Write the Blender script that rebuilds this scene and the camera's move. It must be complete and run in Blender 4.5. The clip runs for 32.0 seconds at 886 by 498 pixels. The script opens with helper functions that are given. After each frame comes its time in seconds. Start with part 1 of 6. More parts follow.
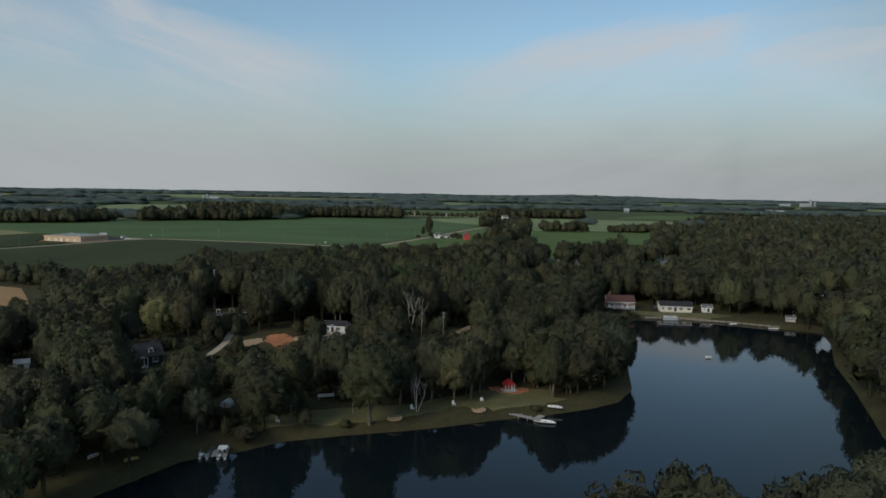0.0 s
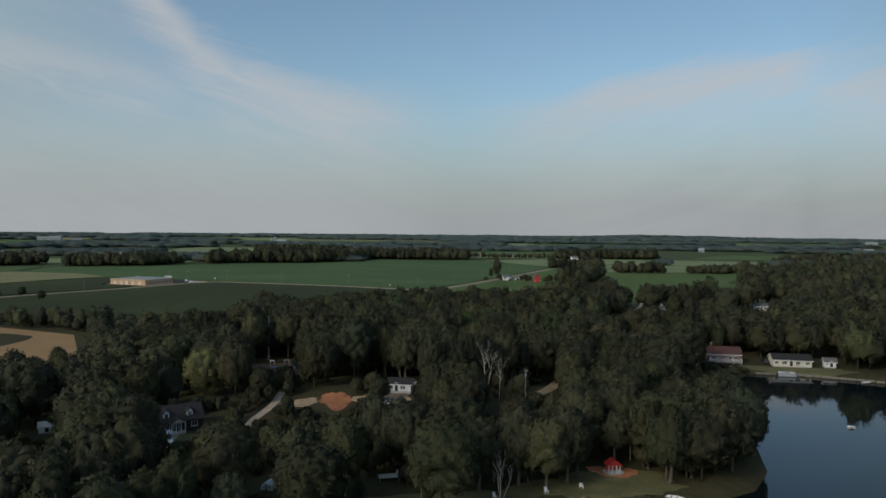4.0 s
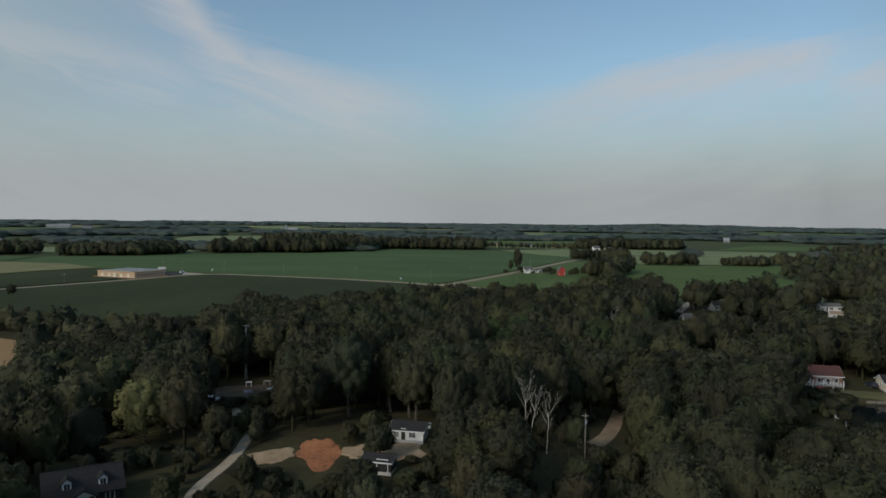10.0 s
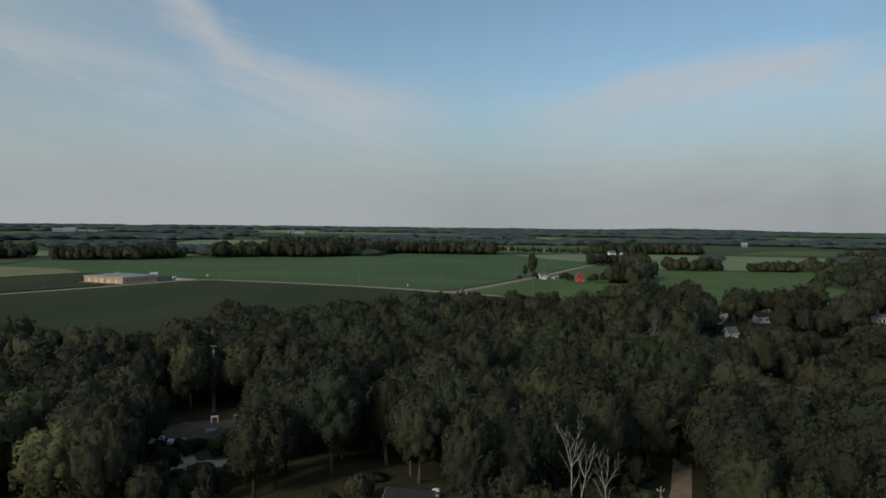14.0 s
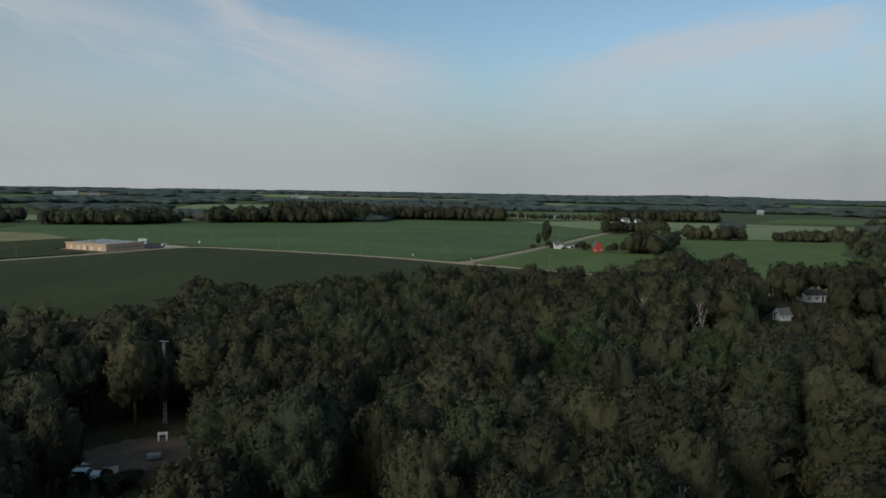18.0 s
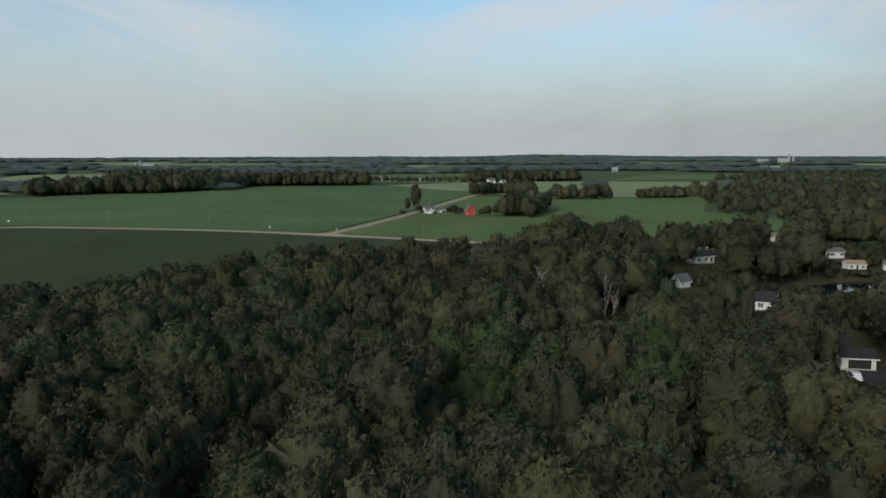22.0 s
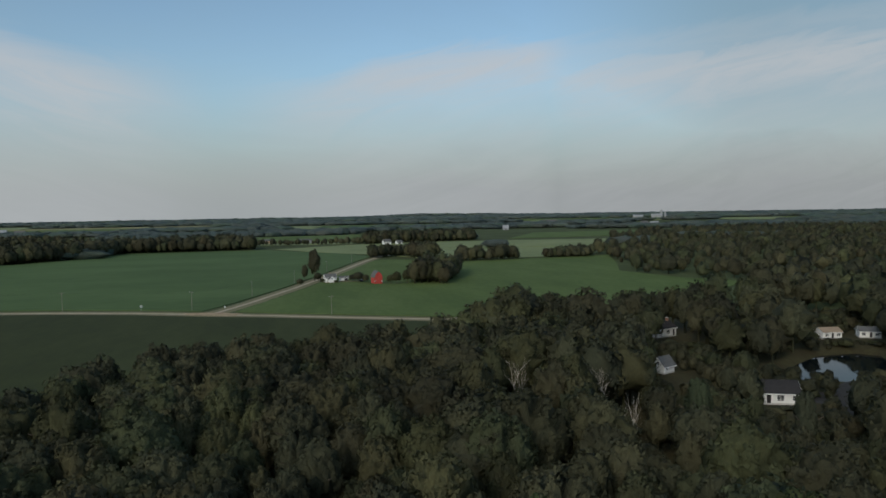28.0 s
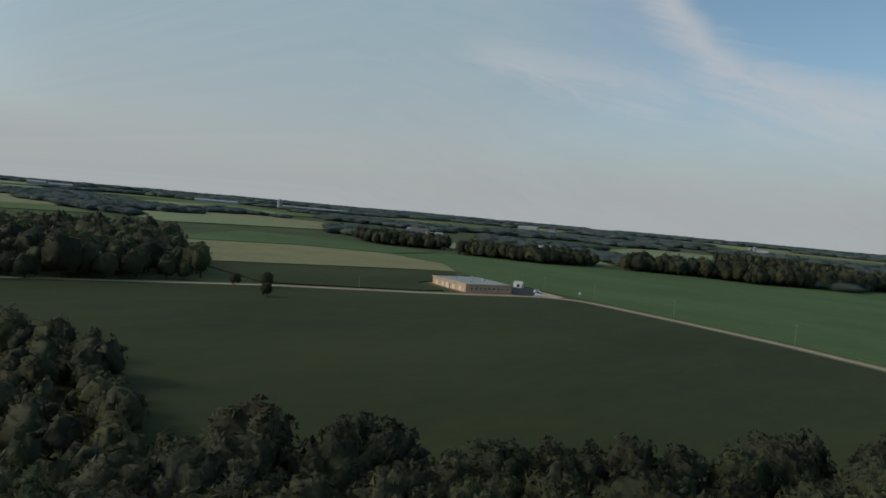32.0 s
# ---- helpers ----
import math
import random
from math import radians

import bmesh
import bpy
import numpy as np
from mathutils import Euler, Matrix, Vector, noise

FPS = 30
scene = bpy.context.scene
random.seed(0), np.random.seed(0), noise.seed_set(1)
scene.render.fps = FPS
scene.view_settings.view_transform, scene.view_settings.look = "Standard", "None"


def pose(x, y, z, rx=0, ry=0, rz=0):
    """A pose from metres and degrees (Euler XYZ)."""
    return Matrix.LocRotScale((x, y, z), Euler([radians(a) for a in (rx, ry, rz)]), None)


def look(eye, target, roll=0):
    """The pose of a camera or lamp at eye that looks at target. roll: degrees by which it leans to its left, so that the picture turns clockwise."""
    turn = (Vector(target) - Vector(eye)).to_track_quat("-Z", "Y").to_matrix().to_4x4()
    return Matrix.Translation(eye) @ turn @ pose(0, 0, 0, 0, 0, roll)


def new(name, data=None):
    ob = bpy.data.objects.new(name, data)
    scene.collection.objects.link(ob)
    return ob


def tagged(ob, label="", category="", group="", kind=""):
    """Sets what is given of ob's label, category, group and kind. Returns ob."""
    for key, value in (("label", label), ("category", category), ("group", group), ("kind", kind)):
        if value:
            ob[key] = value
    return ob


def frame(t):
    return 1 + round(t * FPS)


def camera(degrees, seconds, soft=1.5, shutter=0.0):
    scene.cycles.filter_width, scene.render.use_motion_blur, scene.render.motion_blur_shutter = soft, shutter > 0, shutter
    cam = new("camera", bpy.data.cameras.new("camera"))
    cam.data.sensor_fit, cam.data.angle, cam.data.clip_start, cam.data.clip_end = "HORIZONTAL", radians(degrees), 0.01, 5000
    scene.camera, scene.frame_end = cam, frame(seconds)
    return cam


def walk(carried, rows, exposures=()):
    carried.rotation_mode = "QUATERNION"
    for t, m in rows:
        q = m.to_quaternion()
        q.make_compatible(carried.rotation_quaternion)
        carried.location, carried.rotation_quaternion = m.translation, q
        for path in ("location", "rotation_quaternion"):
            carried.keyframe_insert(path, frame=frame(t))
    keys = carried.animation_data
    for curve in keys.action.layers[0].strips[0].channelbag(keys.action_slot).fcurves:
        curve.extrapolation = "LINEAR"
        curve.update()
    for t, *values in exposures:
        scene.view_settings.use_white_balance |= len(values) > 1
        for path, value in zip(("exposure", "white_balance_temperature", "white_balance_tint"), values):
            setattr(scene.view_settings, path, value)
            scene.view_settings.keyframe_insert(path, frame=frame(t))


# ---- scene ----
# light and exposure
SUN_STRENGTH = 1.15
SKY_STRENGTH = 0.128
HAZE_LOW, HAZE_HIGH = (0.352, 0.380, 0.390), (0.262, 0.392, 0.445)
CLOUD_TONE = (0.515, 0.53, 0.55)
EXPOSURES = [(0.0, 0.0), (2.5, 0.0), (3.5, -0.10), (13.5, -0.12), (15.5, -0.18), (17.0, -0.02), (18.5, -0.04), (19.2, 0.02), (20.0, 0.18), (21.0, 0.28), (22.5, 0.25), (24.0, 0.08), (28.0, -0.03), (32.0, -0.08)]

cam = camera(63.86, 32.0, soft=1.6)
# seconds, eye, target, roll
PATH = [
    (0, (0.0, 0.0, 48.0), (0.01, 99.65, 39.59), 1.02),
    (0.5, (-0.5, 2.9, 47.9), (-2.14, 102.50, 39.24), 1.02),
    (1, (-1.0, 5.9, 47.8), (-6.07, 105.43, 39.60), 1.05),
    (1.5, (-1.6, 9.1, 47.5), (-6.54, 108.64, 39.80), 0.96),
    (2, (-2.2, 12.4, 47.3), (-7.00, 112.07, 40.06), 0.92),
    (2.5, (-2.9, 16.2, 47.1), (-7.57, 115.81, 40.30), 0.77),
    (3, (-3.3, 20.3, 46.9), (-11.91, 119.88, 43.32), 0.72),
    (3.5, (-3.8, 24.5, 46.7), (-12.84, 124.02, 44.00), 0.67),
    (4, (-4.3, 28.5, 46.7), (-13.36, 128.01, 43.99), 0.50),
    (4.5, (-4.9, 32.6, 46.8), (-14.36, 131.98, 40.99), 0.56),
    (6.5, (-7.2, 49.5, 47.0), (-17.06, 148.86, 41.63), 0.47),
    (7, (-7.7, 53.9, 47.0), (-17.80, 153.26, 41.75), 0.50),
    (7.5, (-8.3, 58.2, 46.8), (-18.55, 157.57, 41.79), 0.47),
    (8, (-9.1, 62.5, 46.8), (-19.33, 161.83, 42.07), 0.55),
    (8.5, (-9.7, 67.0, 46.5), (-20.17, 166.29, 41.93), 0.55),
    (9, (-10.1, 71.5, 46.3), (-20.63, 170.81, 41.86), 0.55),
    (9.5, (-10.7, 75.9, 46.3), (-21.56, 175.17, 41.87), 0.52),
    (10, (-11.3, 80.2, 46.3), (-22.22, 179.56, 41.97), 0.63),
    (10.5, (-11.8, 84.7, 46.2), (-22.94, 184.04, 41.98), 0.56),
    (11, (-12.4, 89.2, 46.1), (-23.82, 188.43, 41.97), 0.53),
    (11.5, (-12.8, 93.6, 45.9), (-24.48, 192.87, 41.81), 0.57),
    (12, (-13.3, 98.3, 45.6), (-25.13, 197.50, 41.55), 0.60),
    (12.5, (-14.0, 103.1, 45.2), (-25.91, 202.27, 41.37), 0.70),
    (13, (-14.7, 107.9, 44.7), (-26.71, 207.10, 40.91), 0.57),
    (13.5, (-15.3, 112.6, 44.5), (-27.58, 211.78, 40.85), 0.65),
    (15.5, (-18.4, 129.6, 44.4), (-30.11, 228.75, 38.77), 0.84),
    (16, (-19.1, 134.1, 44.4), (-31.58, 232.99, 36.46), 0.86),
    (16.5, (-19.8, 138.7, 44.2), (-32.36, 237.56, 35.82), 0.99),
    (17, (-20.4, 143.4, 44.0), (-33.13, 242.29, 35.68), 1.05),
    (17.5, (-21.2, 148.4, 43.9), (-34.24, 247.14, 35.57), 1.02),
    (18, (-21.9, 153.2, 43.9), (-34.82, 252.02, 35.36), 1.00),
    (18.5, (-22.3, 158.0, 43.9), (-35.58, 256.80, 35.46), 0.99),
    (19, (-22.5, 163.0, 43.7), (-31.10, 262.25, 34.81), 0.78),
    (19.5, (-23.0, 168.4, 43.4), (-21.35, 267.66, 31.29), 0.09),
    (20, (-23.6, 173.5, 43.2), (-16.34, 272.37, 29.71), -0.14),
    (20.5, (-24.2, 178.5, 43.1), (-16.88, 277.34, 29.51), -0.19),
    (21, (-24.7, 183.3, 43.1), (-17.32, 282.08, 29.48), -0.28),
    (21.5, (-25.5, 187.7, 43.2), (-18.56, 286.51, 29.63), -0.13),
    (22, (-26.4, 192.1, 43.2), (-20.24, 290.95, 29.66), -0.10),
    (22.5, (-27.0, 196.6, 43.5), (-23.77, 295.80, 31.66), 0.04),
    (23, (-27.6, 201.0, 43.8), (-28.81, 300.67, 35.59), 0.15),
    (23.5, (-28.4, 205.2, 43.8), (-30.20, 304.91, 35.82), 0.26),
    (24, (-29.3, 209.0, 43.8), (-31.41, 308.71, 35.81), 0.31),
    (24.5, (-29.9, 212.8, 43.9), (-26.90, 312.41, 35.65), 0.06),
    (25, (-30.6, 216.8, 43.8), (-12.71, 314.82, 35.55), -0.72),
    (25.5, (-31.4, 221.1, 44.0), (-9.39, 318.38, 36.44), -0.94),
    (27.5, (-34.0, 237.3, 44.2), (-11.77, 334.63, 38.65), -0.96),
    (28, (-34.6, 242.0, 44.1), (-12.36, 339.38, 38.65), -0.92),
    (28.5, (-35.3, 248.0, 44.0), (-20.23, 346.69, 38.39), -0.47),
    (29, (-35.5, 253.8, 43.7), (-34.68, 353.59, 37.48), 0.37),
    (29.5, (-35.6, 259.1, 43.5), (-48.08, 358.11, 37.72), 1.12),
    (30, (-36.4, 264.0, 43.5), (-62.10, 360.52, 38.11), 1.98),
    (30.5, (-37.2, 268.9, 43.5), (-77.74, 360.20, 38.28), 3.02),
    (31, (-38.1, 274.0, 43.5), (-89.27, 359.81, 38.31), 3.96),
    (31.5, (-39.3, 279.3, 43.3), (-98.56, 359.65, 37.97), 4.53),
    (32, (-40.4, 284.7, 43.0), (-109.02, 357.19, 37.53), 5.15),
]
walk(cam, [(t, look(eye, target, roll)) for t, eye, target, roll in PATH], exposures=EXPOSURES)

# ---- world and sun ----
SUN_AZIMUTH = math.atan2(-0.78, -0.62)          # direction from which the sun shines
SUN_HEIGHT = radians(29)


class Nodes:
    """Short hand for node trees."""

    def __init__(self, tree):
        self.tree = tree
        tree.nodes.clear()

    def add(self, kind, operation="", clamp=False, smooth=False):
        n = self.tree.nodes.new(kind)
        if operation:
            n.operation = operation
        if clamp:
            n.use_clamp = True
        if smooth:
            n.interpolation_type = "SMOOTHSTEP"
        return n

    def put(self, node, **sockets):
        for key, v in sockets.items():
            s = node.inputs[int(key[1:])] if key[0] == "i" and key[1:].isdigit() else node.inputs[key.replace("_", " ")]
            if isinstance(v, bpy.types.NodeSocket):
                self.tree.links.new(v, s)
            else:
                s.default_value = v
        return node

    def math(self, op, a, b=0.0, c=0.0, clamp=False):
        n = self.add("ShaderNodeMath", op, clamp)
        return self.put(n, i0=a, i1=b, i2=c).outputs[0]

    def ramp(self, fac, stops):
        n = self.add("ShaderNodeValToRGB")
        el = n.color_ramp.elements
        while len(el) < len(stops):
            el.new(0.5)
        for e, (p, c) in zip(el, stops):
            e.position, e.color = p, (*c, 1) if len(c) == 3 else c
        return self.put(n, Fac=fac).outputs["Color"]

    def noise(self, vector, scale, detail=3.0, rough=0.55, distortion=0.0):
        n = self.add("ShaderNodeTexNoise")
        return self.put(n, Vector=vector, Scale=scale, Detail=detail, Roughness=rough, Distortion=distortion).outputs["Fac"]

    def band(self, value, low, high, a=0.0, b=1.0):
        n = self.add("ShaderNodeMapRange", smooth=True)
        return self.put(n, i0=value, i1=low, i2=high, i3=a, i4=b).outputs[0]


world = bpy.data.worlds.new("sky")
scene.world = world
world.use_nodes = True
W = Nodes(world.node_tree)
sky = W.add("ShaderNodeTexSky")
sky.sky_type, sky.sun_disc, sky.sun_elevation, sky.sun_rotation = "NISHITA", False, SUN_HEIGHT, math.pi / 2 - SUN_AZIMUTH
sky.altitude, sky.air_density, sky.dust_density, sky.ozone_density = 200, 1.0, 2.0, 1.5
way = W.add("ShaderNodeTexCoord").outputs["Generated"]
xyz = W.put(W.add("ShaderNodeSeparateXYZ"), Vector=way)
ahead = W.math("MAXIMUM", xyz.outputs["Y"], 0.05)
east = W.math("MAXIMUM", W.math("MINIMUM", W.math("DIVIDE", xyz.outputs["X"], ahead), 1.3), -1.3)       # slope to the east of the flight's heading
rise = W.math("MINIMUM", W.math("DIVIDE", xyz.outputs["Z"], ahead), 3.0)       # slope above the horizon
plane = W.put(W.add("ShaderNodeCombineXYZ"), X=east, Y=W.math("MULTIPLY", rise, 3.0), Z=xyz.outputs["Y"])
wisp = W.noise(plane.outputs[0], 2.6, 7.0, 0.62, 0.6)


def streaks(slope, scale):
    """Fibres of ice cloud drawn out along a line of the given slope."""
    along = W.put(W.add("ShaderNodeCombineXYZ"), X=W.math("MULTIPLY_ADD", rise, slope, east), Y=W.math("MULTIPLY", W.math("MULTIPLY_ADD", east, -slope, rise), 6.0), Z=slope)
    return W.noise(along.outputs[0], scale, 6.0, 0.62, 0.9)


def crest(*lines, low=False):
    """The outline of a cloud bank as the highest (or lowest) of several straight lines: slope, and a point on each."""
    out = None
    for m, e0, r0 in lines:
        line = W.math("MULTIPLY_ADD", east, m, r0 - m * e0)
        out = line if out is None else W.math("MINIMUM" if low else "MAXIMUM", out, line)
    return out


def bank(edge, fibres, sharp, soft, rest, fray=0.05):
    """A bank of cirrus: frayed at its upper edge, thinning out below it to the share rest."""
    off = W.math("SUBTRACT", rise, edge)
    off = W.math("ADD", off, W.math("MULTIPLY_ADD", fibres, fray * 2, -fray))
    thick = W.math("MULTIPLY", W.band(off, sharp, -sharp), W.band(off, -soft, -0.2 * sharp, rest, 1.0))
    return W.math("MULTIPLY", thick, W.band(fibres, 0.28, 0.68, 0.62, 1.0))


fall, climb = streaks(-0.28, 5.0), streaks(0.26, 5.0)
left_crest = W.math("MINIMUM", crest((-1.25, -0.447, 0.278), (-0.62, -0.392, 0.244), (-0.30, -0.2646, 0.206), (-0.19, -0.1215, 0.178)), 0.9)
left = W.math("MULTIPLY", bank(left_crest, fall, 0.030, 0.13, 0.30, 0.04), W.band(east, -0.06, -0.26))
west_bank = W.math("MULTIPLY", bank(crest((-0.26, -0.71, 0.285)), fall, 0.045, 0.11, 0.25), W.math("MULTIPLY", W.band(east, -0.36, -0.56, 0.0, 0.85), W.band(east, -1.1, -0.8)))
low_bank = W.math("MULTIPLY", bank(crest((-0.12, -0.40, 0.135)), fall, 0.025, 0.05, 0.0), W.math("MULTIPLY", W.band(east, -0.26, -0.38, 0.0, 0.45), W.band(east, -0.62, -0.48)))
right_crest = W.math("MAXIMUM", crest((0.086, -0.034, 0.166)), crest((0.40, 0.0535, 0.174), (0.15, 0.133, 0.206), low=True))
right = W.math("MULTIPLY", bank(right_crest, climb, 0.016, 0.085, 0.36, 0.035), W.math("MULTIPLY", W.band(east, -0.10, 0.16), W.band(east, 0.44, 0.36, 0.3, 1.0)))
east_bank = W.math("MULTIPLY", bank(crest((0.13, 0.403, 0.210)), climb, 0.020, 0.11, 0.4), W.band(east, 0.34, 0.46, 0.0, 0.9))
cloud = W.math("MAXIMUM", W.math("MAXIMUM", left, W.math("MAXIMUM", west_bank, low_bank)), W.math("MAXIMUM", right, east_bank))
veil = W.band(xyz.outputs["Z"], 0.0, 0.22, 1.0, 0.0)       # pale haze that thickens towards the horizon
veil = W.math("ADD", W.math("MULTIPLY", veil, 0.92), W.math("MULTIPLY_ADD", wisp, 0.4, -0.12), clamp=True)
clear = W.put(W.add("ShaderNodeVectorMath", "MULTIPLY"), i0=sky.outputs[0], i1=(0.94, 1.03, 1.0)).outputs[0]     # the teal cast of humid air
west_veil = W.math("MULTIPLY", W.band(east, -0.35, -0.95, 0.0, 0.8), W.band(xyz.outputs["Y"], 0.05, 0.35))
east_veil = W.math("MULTIPLY", W.band(east, 0.25, 0.75, 0.0, 0.65), W.band(xyz.outputs["Y"], 0.05, 0.35))
veil = W.math("MAXIMUM", veil, W.math("MAXIMUM", west_veil, east_veil))
blue = W.put(W.add("ShaderNodeBackground"), Color=clear, Strength=SKY_STRENGTH)
haze_tone = W.ramp(W.band(xyz.outputs["Z"], 0.0, 0.3), [(0.0, HAZE_LOW), (1.0, HAZE_HIGH)])
dusk = W.band(east, -0.3, 0.8, 1.03, 0.74)       # the sky dims away from the sun
haze = W.put(W.add("ShaderNodeBackground"), Color=haze_tone, Strength=dusk)
white = W.put(W.add("ShaderNodeBackground"), Color=(*CLOUD_TONE, 1), Strength=1.0)
sum1 = W.put(W.add("ShaderNodeMixShader"), i0=veil, i1=blue.outputs[0], i2=haze.outputs[0])
sum2 = W.put(W.add("ShaderNodeMixShader"), i0=W.math("MULTIPLY", cloud, 0.82), i1=sum1.outputs[0], i2=white.outputs[0])
W.put(W.add("ShaderNodeOutputWorld"), Surface=sum2.outputs[0])

lamp = bpy.data.lights.new("sun", "SUN")
lamp.energy, lamp.angle, lamp.color = SUN_STRENGTH, radians(12.0), (1.0, 0.92, 0.82)
sun = new("sun", lamp)
sun.matrix_world = look((300 * math.cos(SUN_AZIMUTH), 300 * math.sin(SUN_AZIMUTH), 300 * math.tan(SUN_HEIGHT)), (0, 0, 0))

# ---- materials ----


def surf(name, tones, size=2.0, rough=0.8, metal=0.0, bump=0.0, grain=0.0, pieces=0.0, specular=0.4, stretch=(1, 1, 1)):
    """A surface whose tones wander at two scales: broad patches of the given size in metres, and grain a tenth of it."""
    m = bpy.data.materials.new(name)
    m.use_nodes = True
    N = Nodes(m.node_tree)
    place = N.add("ShaderNodeNewGeometry")
    where = N.put(N.add("ShaderNodeVectorMath", operation="MULTIPLY"), i0=place.outputs["Position"], i1=stretch).outputs[0]
    broad = N.noise(where, 1.0 / size, 4.0)
    close = N.noise(where, 9.0 / size, 4.0, 0.65)
    f = N.math("ADD", N.math("MULTIPLY", broad, 1.0 - grain), N.math("MULTIPLY", close, grain))
    f = N.band(f, 0.3, 0.7)
    if pieces:
        rnd = N.math("FRACT", N.math("ADD", place.outputs["Random Per Island"], N.add("ShaderNodeObjectInfo").outputs["Random"]))
        f = N.math("ADD", N.math("MULTIPLY", f, 1.0 - pieces), N.math("MULTIPLY", rnd, pieces))
    colour = N.ramp(f, [(i / max(1, len(tones) - 1), t) for i, t in enumerate(tones)])
    b = N.put(N.add("ShaderNodeBsdfPrincipled"), Base_Color=colour, Roughness=rough, Metallic=metal)
    b.inputs["Specular IOR Level"].default_value = specular
    if bump:
        bn = N.put(N.add("ShaderNodeBump"), Strength=min(1.0, bump * 4), Distance=bump, Height=close)
        N.put(b, Normal=bn.outputs[0])
    N.put(N.add("ShaderNodeOutputMaterial"), Surface=b.outputs[0])
    return m


def foliage(name, tones, patch=9.0, leaf=0.24, through_light=0.30, relief=0.22, grain=1.0):
    """Leaves: tone by tree-sized patches and spray by spray, with shaded gaps painted between sprays, leafy relief and
    some light passing through.
    """
    m = bpy.data.materials.new(name)
    m.use_nodes = True
    N = Nodes(m.node_tree)
    place = N.add("ShaderNodeNewGeometry")
    where = place.outputs["Position"]
    upright = N.put(N.add("ShaderNodeVectorMath", operation="MULTIPLY"), i0=where, i1=(1, 1, 0.55)).outputs[0]
    wide = N.band(N.noise(where, 0.35 / patch, 2.0, 0.5), 0.35, 0.65)
    sprays = N.noise(upright, 2.4 * grain, 4.0, 0.70)
    own = N.add("ShaderNodeAttribute")       # each tree has a tone and a hue of its own
    own.attribute_name = "tree_hue"
    hue = N.math("FRACT", N.math("ADD", own.outputs["Fac"], N.add("ShaderNodeObjectInfo").outputs["Random"]))
    tone = N.math("FRACT", N.math("MULTIPLY", hue, 7.31))
    f = N.math("ADD", N.math("MULTIPLY", tone, 0.62 - leaf), N.math("MULTIPLY", wide, 0.38))
    # Low spray noise darkens the colour, imitating the self-shadow between sprays.
    f = N.math("ADD", f, N.math("MULTIPLY", N.band(sprays, 0.36, 0.66), leaf))
    f = N.math("ADD", f, N.math("MULTIPLY_ADD", place.outputs["Random Per Island"], 0.22, -0.11), clamp=True)
    colour = N.ramp(f, [(i / (len(tones) - 1), t) for i, t in enumerate(tones)])
    cast = N.ramp(hue, [(0.0, (0.82, 0.92, 0.93)), (0.25, (0.92, 0.97, 0.94)), (0.5, (1.02, 1.0, 0.94)), (0.68, (0.86, 1.05, 0.90)), (0.85, (1.04, 1.12, 0.88)), (1.0, (1.10, 1.03, 0.95))])
    colour = N.put(N.add("ShaderNodeVectorMath", "MULTIPLY"), i0=colour, i1=cast).outputs[0]
    b = N.put(N.add("ShaderNodeBsdfPrincipled"), Base_Color=colour, Roughness=0.7)
    b.inputs["Specular IOR Level"].default_value = 0.15
    bn = N.put(N.add("ShaderNodeBump"), Strength=1.0, Distance=relief / grain, Height=sprays)
    N.put(b, Normal=bn.outputs[0])
    t = N.put(N.add("ShaderNodeBsdfTranslucent"), Color=colour)
    mixed = N.put(N.add("ShaderNodeMixShader"), i0=through_light, i1=b.outputs[0], i2=t.outputs[0])
    N.put(N.add("ShaderNodeOutputMaterial"), Surface=mixed.outputs[0])
    return m


def water_surface():
    m = bpy.data.materials.new("lake water")
    m.use_nodes = True
    N = Nodes(m.node_tree)
    where = N.add("ShaderNodeNewGeometry").outputs["Position"]
    ripple = N.math("ADD", N.noise(where, 1.3, 3.0), N.math("MULTIPLY", N.noise(where, 0.12, 2.0), 1.5))
    calm = N.band(N.noise(where, 0.03, 3.0), 0.4, 0.65, 0.015, 0.06)
    b = N.put(N.add("ShaderNodeBsdfPrincipled"), Base_Color=(0.006, 0.010, 0.012, 1), Roughness=calm, IOR=1.31)
    b.inputs["Specular IOR Level"].default_value = 0.36
    bn = N.put(N.add("ShaderNodeBump"), Strength=0.06, Distance=0.05, Height=ripple)
    N.put(b, Normal=bn.outputs[0])
    N.put(N.add("ShaderNodeOutputMaterial"), Surface=b.outputs[0])
    return m


